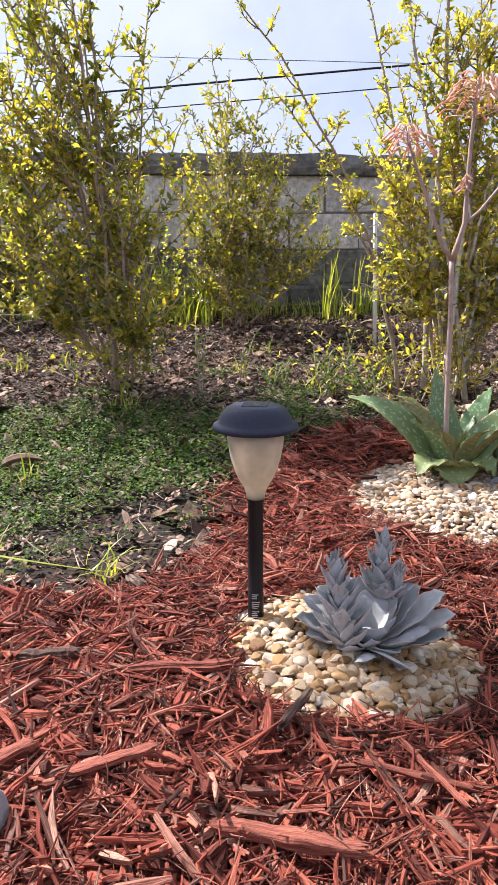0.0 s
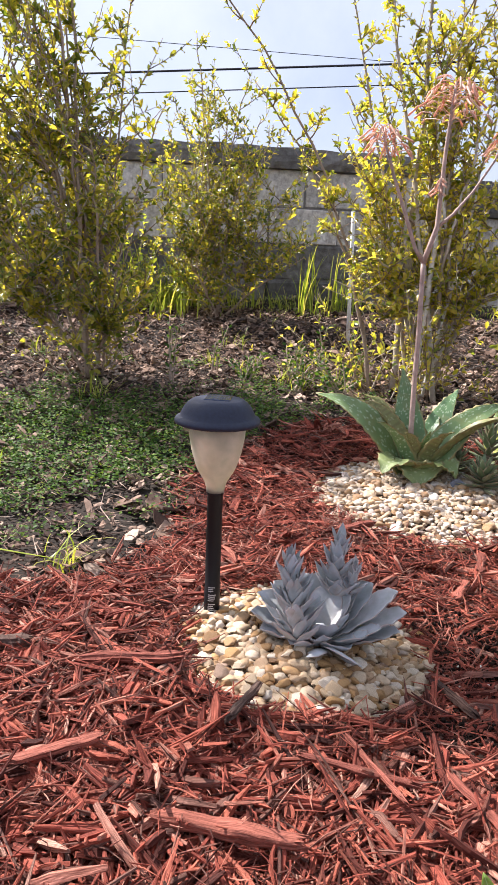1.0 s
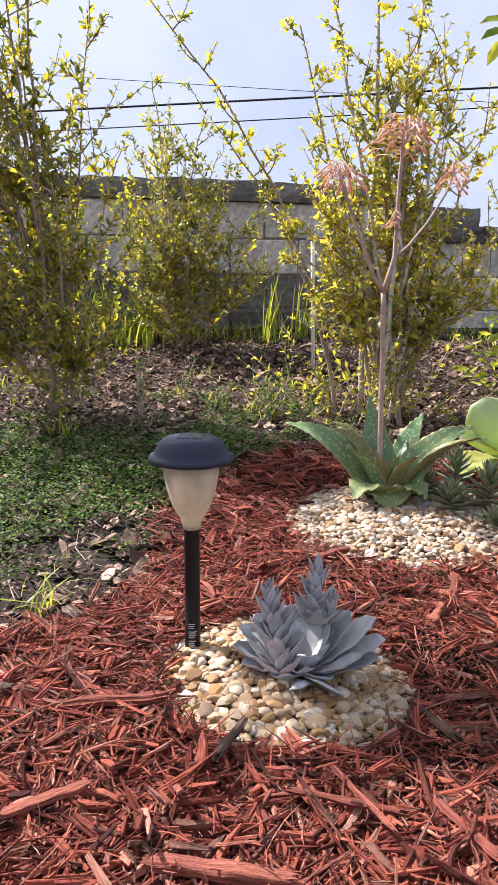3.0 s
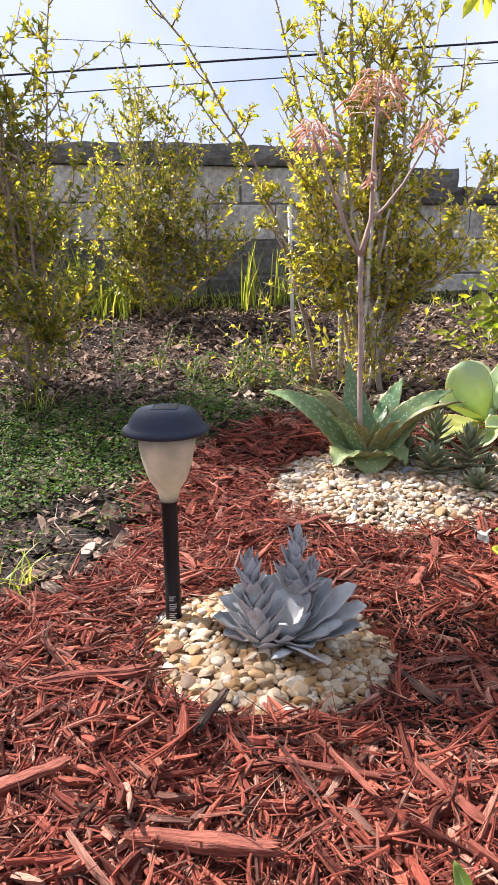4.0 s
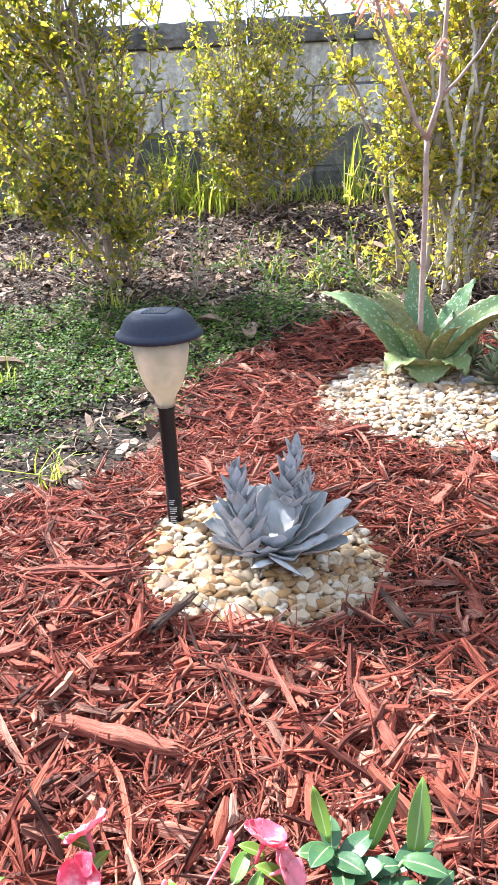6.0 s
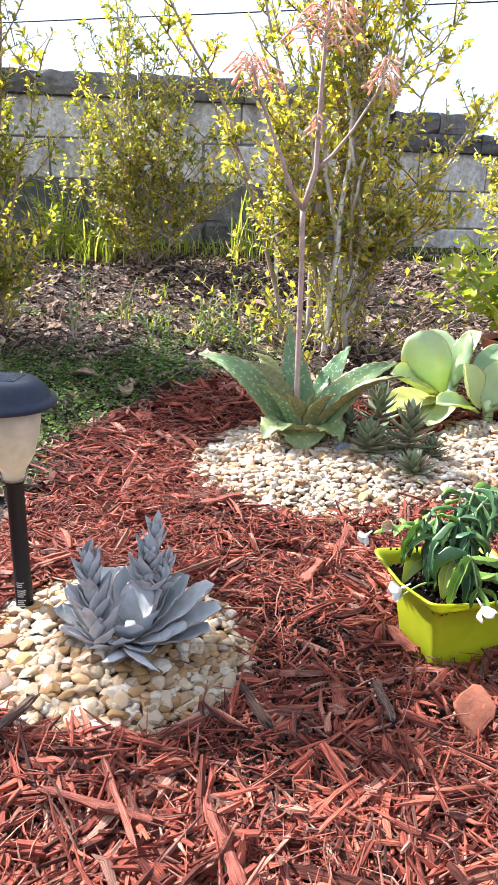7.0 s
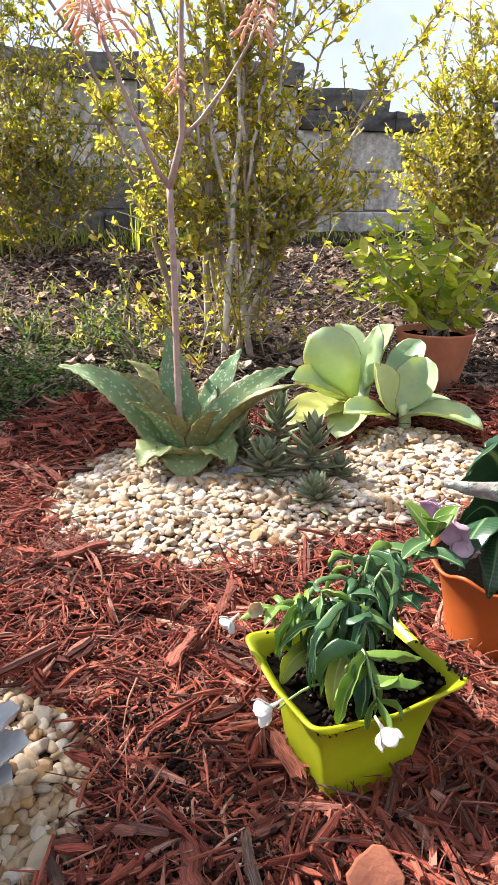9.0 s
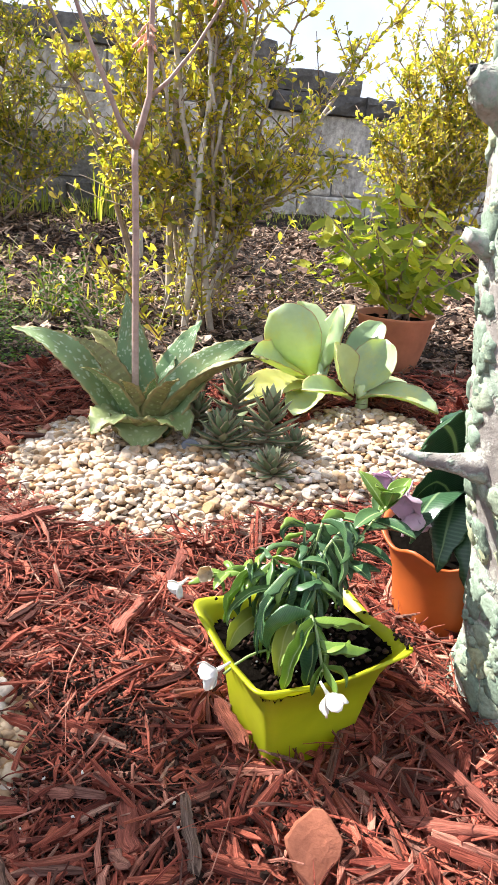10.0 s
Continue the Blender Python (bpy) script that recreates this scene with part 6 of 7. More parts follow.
tagged(part("crown", leaf_mass("crown", np.array(pos), np.array(ali), np.array(nor), L, L * 0.40, M_POTLEAF), tree, "thin crown of large green leaves, some added to shade the bed"), kind="stuff")

# ---------------- pink periwinkles by the near edge ----------------
pink = thing("periwinkle", "pink-flowered periwinkle with light green leaves at the bed's near edge", "plant", (0.150, 0.330, gz(0.15, 0.33)))
g0 = gz(0.18, 0.35)
for k, (x, y, z, tilt) in enumerate(((0.252, 0.412, 0.082, (0.3, 0.5, 0.8)), (0.268, 0.400, 0.074, (0.8, 0.1, 0.5)), (0.132, 0.395, 0.084, (-0.4, 0.4, 0.8)), (0.140, 0.370, 0.074, (-0.2, -0.6, 0.5)), (0.047, 0.355, 0.080, (-0.5, 0.2, 0.8)), (0.076, 0.345, 0.076, (0.3, -0.3, 0.8)))):
    b = V3((0.15 + (x - 0.15) * 0.45, 0.32 + (y - 0.32) * 0.4, g0 - 0.005))
    pts = bezier(b, (b.x, b.y, z * 0.6), (x, y, z - 0.014), 7)
    vinca_stem(pink, pts, 5, 0.032, 0.011, 35, 20, FRESH, 80 + k, 0.3, 0.0014)
    petal_flower(pink, (x, y, z), tilt, 0.0178, M_PINKPETAL, 20 + k, label="pink five-petalled flower")
for x, y, z in ((0.226, 0.418, 0.062), (0.190, 0.380, 0.056)):
    pts = bezier((0.19, 0.36, g0), (0.20, 0.38, z * 0.5), (x, y, z), 6)
    part("bud", mesh("bud", *tube(pts + [V3((x + 0.0005, y, z + 0.008)), V3((x + 0.001, y, z + 0.016))], [0.0010] * 6 + [0.0020, 0.0034, 0.0010], 8), [M_PINKPETAL]), pink, "furled bud")
green = thing("periwinkle", "leafy green periwinkle shoots at the bed's near edge", "plant", (0.320, 0.410, gz(0.32, 0.41)))
WHORLS = ((0.293, 0.440, 0.050, 8, 0.036, 0.017, 40, 8, DARK), (0.345, 0.440, 0.048, 6, 0.042, 0.015, 15, -12, DARK), (0.372, 0.425, 0.045, 6, 0.042, 0.015, 12, -15, DARK), (0.325, 0.405, 0.040, 6, 0.038, 0.014, 15, -10, DARK))
for k, (x, y, z, cnt, ln, w, e0, e1, mats) in enumerate(WHORLS):
    pts = bezier((0.32, 0.41, g0 - 0.005), (0.32, 0.415, z * 0.6), (x, y, z), 7)
    vinca_stem(green, pts, cnt, ln, w, e0, e1, mats, 95 + k, 0.7, 0.0018, 0.10)
for b, m, t, w, up in (((0.322, 0.448, 0.044), (0.328, 0.458, 0.066), (0.341, 0.472, 0.086), 0.012, (0.3, -0.9, 0.4)), ((0.352, 0.448, 0.044), (0.356, 0.460, 0.066), (0.357, 0.478, 0.088), 0.017, (0.1, -0.9, 0.4)), ((0.292, 0.442, 0.052), (0.286, 0.455, 0.068), (0.279, 0.460, 0.084), 0.013, (-0.2, -0.9, 0.4))):
    leaf_part(green, bezier(b, m, t, 9), lance(w), lambda u: 0.0012, up, FRESH, 0.12, label="pale upright young leaf")


# ---------------- stones and loose wood ----------------
def stone(name, label, x, y, sx, sy, sz, mat, seed, cuts=0, z0=None):
    """A weathered lump, with some sides broken off flat."""
    r = random.Random(seed)
    planes = [(V3((r.gauss(0, 1), r.gauss(0, 1), r.gauss(0.2, 0.8))).normalized(), r.uniform(0.58, 0.82)) for _ in range(cuts)]
    bm = bmesh.new()
    bmesh.ops.create_icosphere(bm, subdivisions=4, radius=1)
    for v in bm.verts:
        q = v.co * 1.3 + V3((seed * 7.7, seed * 3.1, 0))
        c = v.co.copy()
        for nrm, lim in planes:
            over = c.dot(nrm) - lim
            if over > 0:
                c -= nrm * over
        c *= 1 + 0.10 * noise.noise(q) + 0.05 * noise.noise(q * 4) + 0.025 * noise.noise(q * 11)
        v.co = V3((x + c.x * sx, y + c.y * sy, (gz(x, y) if z0 is None else z0) + sz * 0.55 + c.z * sz))
    me = bpy.data.meshes.new(name)
    bm.to_mesh(me)
    bm.free()
    me.materials.append(mat)
    me.polygons.foreach_set("use_smooth", [True] * len(me.polygons))
    return tagged(new(name, me), label, "rock")


# the broken brick: a wedge-shaped shard leaning back in the mulch
OUTLINE = [(-27, 3), (-19, 18), (-7, 32), (3, 34), (15, 24), (26, 12), (25, -1), (15, -18), (4, -37), (-3, -35), (-13, -20), (-24, -5)]
shard = []
for depth, grow in ((-0.020, 0.80), (-0.004, 1.02), (0.004, 1.0), (0.0058, 0.95), (0.0066, 0.50)):
    ring = []
    for k in range(36):
        a, b = OUTLINE[k // 3], OUTLINE[(k // 3 + 1) % 12]
        u = (k % 3) / 3
        q = V3((a[0] + (b[0] - a[0]) * u, a[1] + (b[1] - a[1]) * u, 0)) * 0.00084 * grow
        q.z = depth + 0.0010 * noise.noise(q * 60 + V3((1, 2, 7)))
        q += V3((noise.noise(q * 130), noise.noise(q * 130 + V3((5, 5, 5))), 0)) * 0.0012
        ring.append(pose(0.577, 0.806, gz(0.577, 0.806) + 0.025, 40, 6, -12) @ q)
    shard.append(ring)
tagged(new("brick_fragment", mesh("brick_fragment", *skin(shard), M_BRICK, smooth=False)), "chipped orange-red brick shard leaning in mulch", "rock")
stone("flat_stone", "flat blue-grey stone lying in the pebbles beside the aloe", 0.476, 1.572, 0.018, 0.007, 0.020, M_BLUEROCK, 4, 7, bz(0.476, 1.572) - 0.008)
stone("dark_rock", "rough dark brown rock half sunk in mulch", 0.437, 0.528, 0.022, 0.018, 0.016, M_DARKROCK, 2, 7)
stone("grey_stone", "smooth grey stone at the edge of the bed", -0.190, 0.535, 0.020, 0.022, 0.030, M_GREYROCK, 3, 2)


def chunk(x0, y0, x1, y1, width, thick, seed, label, lift=0.010):
    r = random.Random(seed)
    a, b = V3((x0, y0, gz(x0, y0) + lift)), V3((x1, y1, gz(x1, y1) + lift + r.uniform(0, 0.008)))
    d = (b - a).normalized()
    s = V3((-d.y, d.x, 0))
    rings, sides, steps = [], 20, 22
    jag = [r.uniform(-0.14, 0.14) for _ in range(sides)]
    for i in range(steps + 1):
        t = i / steps
        end = min(1.0, 0.62 + 7 * min(t, 1 - t)) * (1 - 0.22 * noise.noise(V3((t * 9, seed * 2, 3))))
        w = width * (0.78 + 0.3 * noise.noise(V3((t * 3, seed, 0)))) * end
        h = thick * (0.85 + 0.3 * noise.noise(V3((t * 4, seed, 5)))) * (0.5 + 0.5 * end)
        ring = []
        for k in range(sides):
            g = TAU * k / sides
            q = 1 + jag[k] + 0.10 * noise.noise(V3((t * 5, k * 1.7, seed)))
            ring.append(a.lerp(b, t) + s * math.copysign(abs(math.cos(g)) ** 0.7, math.cos(g)) * w / 2 * q + V3((0, 0, 1)) * math.copysign(abs(math.sin(g)) ** 0.7, math.sin(g)) * h / 2 * q
                        + d * (r.uniform(-0.009, 0.009) if i in (0, steps) else r.uniform(-0.003, 0.003) if i in (1, steps - 1) else 0.0) + s * width * 0.25 * noise.noise(V3((t * 2, seed * 3, 9))))
        rings.append(ring)
    me = mesh("wood_chunk", *skin(rings), M_GREYWOOD if "weathered" in label or "grey" in label else M_WOODCHUNK, smooth=False)
    at = np.empty(len(me.loops), np.int32)
    me.loops.foreach_get("vertex_index", at)
    uv = np.stack([at // sides / steps * (b - a).length + seed, (at % sides) * (width + thick) * 2 / sides], 1)
    me.uv_layers.new(name="grain").data.foreach_set("uv", uv.astype(np.float32).ravel())
    ob = tagged(new("wood_chunk", me), label, "wood chip", "large pieces in the mulch")
    return ob


LONG, SHORT = "long split red-brown bark piece lying on mulch", "short flat red-brown wood chip lying on mulch"
chunk(-0.128, 0.790, -0.012, 0.816, 0.020, 0.015, 1, LONG, 0.018)
chunk(0.020, 0.548, 0.150, 0.530, 0.020, 0.016, 2, LONG, 0.020)
chunk(0.066, 0.700, 0.094, 0.770, 0.012, 0.010, 3, "dark weathered stick lying on mulch", 0.020)
chunk(-0.285, 0.810, -0.215, 0.822, 0.030, 0.020, 4, "rounded grey-brown bark nugget lying on mulch", 0.014)
chunk(0.205, 1.335, 0.275, 1.375, 0.022, 0.014, 5, LONG, 0.014)
chunk(0.300, 0.660, 0.340, 0.570, 0.013, 0.007, 6, SHORT, 0.020)
chunk(0.318, 0.845, 0.352, 0.780, 0.014, 0.010, 7, "grey weathered bark strip lying on mulch", 0.018)
chunk(0.428, 0.870, 0.437, 0.820, 0.022, 0.008, 8, SHORT, 0.018)
chunk(0.478, 0.872, 0.486, 0.800, 0.013, 0.008, 9, "grey weathered bark strip lying on mulch", 0.018)
chunk(0.512, 0.985, 0.530, 0.925, 0.020, 0.008, 10, SHORT, 0.018)
chunk(0.700, 0.900, 0.735, 0.820, 0.014, 0.010, 11, LONG, 0.020)
chunk(0.660, 0.830, 0.780, 0.800, 0.014, 0.010, 12, LONG, 0.018)
chunk(0.395, 1.110, 0.420, 1.170, 0.018, 0.007, 13, SHORT, 0.018)
chunk(-0.260, 0.560, -0.190, 0.640, 0.022, 0.014, 14, LONG, 0.018)
chunk(-0.140, 0.600, -0.060, 0.640, 0.016, 0.009, 15, SHORT, 0.018)
chunk(0.195, 0.690, 0.245, 0.600, 0.008, 0.005, 16, "pale splintered wood strip lying on mulch", 0.024)
chunk(0.150, 0.650, 0.260, 0.625, 0.010, 0.006, 17, LONG, 0.022)
chunk(0.455, 1.215, 0.470, 1.280, 0.018, 0.007, 18, SHORT, 0.018)


def dry_leaf(x, y, ln, azim, w, label, rise=0.3):
    b = (x, y, gz(x, y) + 0.012)
    v, f, _ = blade(arc(b, azim, rise, -rise, ln, 8), ovate(w), lambda t: 0.0012, (0, 0, 1), 0.3)
    return tagged(new("dry_leaf", mesh("dry_leaf", v, f, M_LITTER)), label, "dry leaf", "fallen leaves")


dry_leaf(-0.055, 1.84, 0.075, radians(110), 0.040, "curled pale brown fallen leaf", 0.8)
dry_leaf(-0.235, 1.965, 0.085, radians(-10), 0.045, "large flat grey-brown fallen leaf")
dry_leaf(-0.70, 1.61, 0.110, radians(30), 0.050, "large curled brown fallen leaf")
dry_leaf(0.15, 2.85, 0.140, radians(-20), 0.085, "large pale dry bark plate")
v, f, _ = blade(bezier((-0.62, 1.10, 0.05), (-0.40, 1.03, 0.05), (-0.235, 1.088, 0.012), 14), lambda t: 0.008 * max(0.1, 1 - t ** 2), lambda t: 0.0008, (0, 0, 1), 0.2)
tagged(new("grass_blade", mesh("grass_blade", v, f, M_GRASS)), "long yellowing grass blade lying on the mulch edge", "grass")


# ---------------- loose ground cover, in bulk ----------------
def shreds(name, x, y, z, length, width, thick, mat, pitch=0.32, split=None, bend=0.06):
    """Torn strips of bark: three jagged sections each."""
    n = len(x)
    yaw = rng.uniform(0, TAU, n)
    pt = rng.normal(0, pitch, n)
    d = np.stack([np.cos(yaw) * np.cos(pt), np.sin(yaw) * np.cos(pt), np.sin(pt)], 1)
    s = np.stack([-np.sin(yaw), np.cos(yaw), rng.normal(0, 0.35, n)], 1)
    s = unit(s)
    u = np.cross(d, s)
    c = np.stack([x, y, z], 1)
    if split is not None:
        # wide pieces come as bundles of torn strips that lie side by side
        extra, side = np.concatenate([split, split]), np.concatenate([np.full(len(split), -1.0), np.full(len(split), 1.0)])
        idx = np.concatenate([np.arange(n), extra])
        shift = np.concatenate([np.zeros(n), side])
        width, thick, length = width.copy(), thick.copy(), length.copy()
        wide = width.copy()
        width[split] *= 0.42
        width, thick, length, wide, c, d, s, u = width[idx], thick[idx], length[idx], wide[idx], c[idx], d[idx], s[idx], u[idx]
        m = len(idx)
        length = length * np.where(shift == 0, 1, rng.uniform(0.5, 1.05, m))
        d = unit(d + s * (shift * rng.normal(0, 0.05, m))[:, None])
        c = c + s * (shift * wide * rng.uniform(0.26, 0.42, m))[:, None] + d * (shift * length * rng.normal(0, 0.18, m))[:, None] + u * (np.abs(shift) * thick * rng.normal(0, 0.5, m))[:, None]
        n = m
    v = np.empty((n, 4, 4, 3))
    bow = rng.normal(0, bend, n)
    for k, f in enumerate((-0.5, -0.16, 0.2, 0.5)):
        w = width * rng.uniform(0.6, 1.2, n) * (rng.uniform(0.05, 0.75, n) if k in (0, 3) else 1)
        h = thick * rng.uniform(0.7, 1.2, n) * (0.6 if k in (0, 3) else 1)
        mid = c + d * (length * f)[:, None] + s * (length * bow * (0.25 - f * f) * 4 + width * rng.normal(0, 0.12, n))[:, None]
        v[:, k, 0] = mid - s * (w / 2)[:, None] - u * (h / 2)[:, None]
        v[:, k, 1] = mid + s * (w / 2)[:, None] - u * (h * rng.uniform(0.1, 0.5, n))[:, None]
        v[:, k, 2] = mid + s * (w * rng.uniform(0.2, 0.5, n))[:, None] + u * (h / 2)[:, None]
        v[:, k, 3] = mid - s * (w * rng.uniform(0.2, 0.5, n))[:, None] + u * (h / 2)[:, None]
    base = (np.arange(n) * 16)[:, None, None]
    q = []
    for k in range(3):
        for a in range(4):
            b = (a + 1) % 4
            q.append([4 * k + a, 4 * k + b, 4 * k + 4 + b, 4 * k + 4 + a])
    q += [[3, 2, 1, 0], [12, 13, 14, 15]]
    me = array_mesh(name, v.reshape(-1, 3), [(base + np.array(q)).reshape(-1, 4)], mat)
    uv = np.empty((n, 4, 4, 2))
    for k, f in enumerate((-0.5, -0.16, 0.2, 0.5)):
        for a in range(4):
            uv[:, k, a, 0] = length * f + rng.uniform(-0.002, 0.002, n)
            uv[:, k, a, 1] = width * (0.0, 1.0, 1.35, 0.6)[a]
    uv[..., 1] += rng.uniform(0, 3, n)[:, None, None]
    layer = me.uv_layers.new(name="grain")
    idx = np.empty(len(me.loops), np.int32)
    me.loops.foreach_get("vertex_index", idx)
    layer.data.foreach_set("uv", uv.reshape(-1, 2)[idx].astype(np.float32).ravel())
    return me


def scatter(count, x0, x1, y0, y1, keep):
    x, y = rng.uniform(x0, x1, count), rng.uniform(y0, y1, count)
    k = keep(x, y)
    return x[k], y[k]


def on_bed(x, y, margin=0.0):
    a, b = mound(x, y)
    edge = rng.normal(0, 0.03, x.shape)
    free = (np.maximum(a, b) < 0.04 + rng.uniform(0, 0.12, x.shape))
    pots = ((x - 0.582) ** 2 + (y - 0.972) ** 2 > 0.056 ** 2) & ((x - 0.802) ** 2 + (y - 1.148) ** 2 > 0.060 ** 2)
    return inside(BED, x + edge, y + edge) & free & pots


px, py = [], []
for count, x0, x1, y0, y1 in ((27000, -0.75, 1.15, 0.25, 1.15), (13000, -0.35, 1.5, 1.15, 2.05), (2600, -2.4, 2.6, -0.9, 1.3)):
    sx, sy = scatter(count, x0, x1, y0, y1, on_bed)
    px.append(sx)
    py.append(sy)
px, py = np.concatenate(px), np.concatenate(py)
n = len(px)
lift = rng.beta(1.2, 2.4, n) * 0.028
near = np.clip((1.25 - py) / 0.5, 0, 1)
slim = rng.random(n) < 0.66 - 0.24 * near
mul_l = np.where(slim, rng.lognormal(math.log(0.040), 0.55, n), rng.lognormal(math.log(0.050), 0.45, n) * (1 + 0.15 * near)).clip(0.010, 0.13)
mul_w = np.where(slim, rng.uniform(0.0014, 0.0046, n), rng.gamma(2.8, 0.0039, n).clip(0.005, 0.024))
mulch = tagged(new("bark_mulch", shreds("bark_mulch", px, py, land(px, py) + 0.006 + lift, mul_l, mul_w, mul_w * rng.uniform(0.12, 0.42, n) + 0.0006, M_MULCH, 0.30, np.nonzero((mul_w > 0.0065) & (py < 1.35) & (px > -0.6) & (px < 1.1))[0])),
               "shredded red-dyed bark mulch covering the bed", "mulch", kind="stuff")

# hair-thin torn fibres
sx, sy = scatter(24000, -0.75, 1.2, 0.25, 1.95, on_bed)
n = len(sx)
tagged(new("bark_fibre", shreds("bark_fibre", sx, sy, land(sx, sy) + 0.012 + rng.beta(1.5, 1.5, n) * 0.024, rng.lognormal(math.log(0.036), 0.5, n).clip(0.012, 0.11), rng.uniform(0.0006, 0.0022, n), rng.uniform(0.0005, 0.001, n), M_MULCH, 0.35, bend=0.14)),
       "hair-thin torn red bark fibres over the mulch", "mulch", kind="stuff")

# potting soil spilt between the pots, with a few white specks
def spill(x, y):
    return np.exp(-((x - 0.40) / 0.085) ** 2 - ((y - 0.94) / 0.13) ** 2) + 0.45 * np.exp(-((x - 0.68) / 0.07) ** 2 - ((y - 1.06) / 0.04) ** 2) + 0.7 * np.exp(-((x - 0.55) / 0.10) ** 2 - ((y - 0.845) / 0.04) ** 2) + 0.6 * np.exp(-((x - 0.34) / 0.07) ** 2 - ((y - 0.74) / 0.06) ** 2)


cx, cy = scatter(80000, 0.2, 0.85, 0.62, 1.25, lambda x, y: on_bed(x, y) & (spill(x, y) * 0.85 > rng.uniform(0.12, 1.0, x.shape)))
n = len(cx)
crumb = rng.lognormal(math.log(0.0023), 0.50, n).clip(0.0012, 0.007)
tagged(new("spilt_soil", shreds("spilt_soil", cx, cy, land(cx, cy) + 0.010 + rng.beta(1.5, 1.6, n) * 0.022, crumb * 1.4, crumb, crumb * 0.8, M_CRUMB, 0.5)),
       "dark crumbs of potting soil spilt over the mulch", "soil", kind="stuff")
cx, cy = scatter(26, 0.28, 0.75, 0.82, 1.2, lambda x, y: spill(x, y) > 0.25)
n = len(cx)
tagged(new("perlite_specks", shreds("perlite_specks", cx, cy, land(cx, cy) + 0.034, rng.uniform(0.0018, 0.0038, n), rng.uniform(0.0015, 0.003, n), rng.uniform(0.0015, 0.0025, n), M_WHITEPETAL, 0.5)),
       "scattered white perlite specks on the mulch", "perlite", kind="stuff")

# pebbles: the nearest are pieces of their own, the rest one heap
peb_v = []
for s in range(20):
    bm = bmesh.new()
    bmesh.ops.create_icosphere(bm, subdivisions=3 if s < 10 else 2, radius=0.5)
    r = random.Random(s)
    cuts = [(V3((r.gauss(0, 1), r.gauss(0, 1), r.gauss(0, 0.8))).normalized(), r.uniform(0.28, 0.41)) for _ in range(10)]
    sx, sy, sz = r.uniform(1.0, 1.4), r.uniform(0.85, 1.15), r.uniform(0.45, 0.70)
    for v in bm.verts:
        for nrm, lim in cuts:
            over = v.co.dot(nrm) - lim
            if over > 0:
                v.co -= nrm * over * 0.99
        v.co = V3((v.co.x * sx, v.co.y * sy, v.co.z * sz)) * (1 + 0.05 * noise.noise(v.co * 5 + V3((s, 0, 0))))
    me = bpy.data.meshes.new("pebble")
    bm.to_mesh(me)
    bm.free()
    me.materials.append(M_PEBBLE)
    me.polygons.foreach_set("use_smooth", [True] * len(me.polygons))
    me.set_sharp_from_angle(angle=radians(30))
    peb_v.append(me)


tan_v = [m.copy() for m in peb_v]
for m in tan_v:
    m.materials[0] = M_TANPEBBLE


def pack(x0, x1, y0, y1, gap, keep, tries):
    """Places no nearer to each other than gap."""
    cell = {}
    out = []
    for _ in range(tries):
        x, y = rnd.uniform(x0, x1), rnd.uniform(y0, y1)
        if not keep(x, y):
            continue
        i, j = int(x / gap), int(y / gap)
        if any((x - qx) ** 2 + (y - qy) ** 2 < gap * gap for a in (-1, 0, 1) for b in (-1, 0, 1) for qx, qy in cell.get((i + a, j + b), ())):
            continue
        cell.setdefault((i, j), []).append((x, y))
        out.append((x, y))
    return out


M_GRIT = varied("gravel_fines", [(0.0, (0.11, 0.072, 0.046)), (1.0, (0.11, 0.072, 0.046))], rough=0.95, spec=0.1, grain=160, grain_amt=0.5, bumps=0.8, dist=0.004)
tagged(new("gravel_bed", sheet("gravel_bed", np.arange(-0.1, 1.05, 0.012), np.arange(0.68, 1.86, 0.012), lambda x, y: bedz(x, y) + 0.0015 + 0.002 * np.sin(x * 210) * np.cos(y * 190),
                               M_GRIT, lambda x, y: np.maximum(*mound(x, y)) > 0.03)), "tan grit packed under the pebbles", "gravel", kind="structure")


def heap(name, label, spots, size0, size1, one_by_one, kinds, rest_mat):
    top = thing(name, label, "pebbles", (spots[0][0], spots[0][1], gz(*spots[0])), kind="")
    rest = []
    for i, (x, y) in enumerate(spots):
        for layer in (2, 1, 0) if i % 2 else (1, 0):
            s = rnd.uniform(size0, size1) * rnd.choice((0.75, 0.9, 1.0, 1.0, 1.1, 1.3))
            z = bz(x, y) + s * 0.26 + (0 if layer == 1 else -0.0030) + rnd.uniform(-0.002, 0.003)
            dx, dy = ((0, 0) if layer == 1 else (rnd.uniform(-0.8, 0.8) * size0, rnd.uniform(-0.8, 0.8) * size0))
            mat = pose(x + dx, y + dy, z, rnd.uniform(-26, 26), rnd.uniform(-26, 26), rnd.uniform(0, 360)) @ Matrix.Scale(s, 4)
            me = rnd.choice(kinds[:14] if layer == 1 else kinds[14:])
            if layer == 1 and i < one_by_one:
                ob = new("pebble", me)
                ob.parent = top
                ob.matrix_local = Matrix.Translation(-top.location) @ mat
            else:
                rest.append(([mat @ v.co for v in me.vertices], [tuple(p.vertices) for p in me.polygons]))
    v, f = join(rest)
    tagged(part("pebble_layer", mesh("pebble_layer", v, f, rest_mat), top, "more mixed pebbles"), kind="stuff")


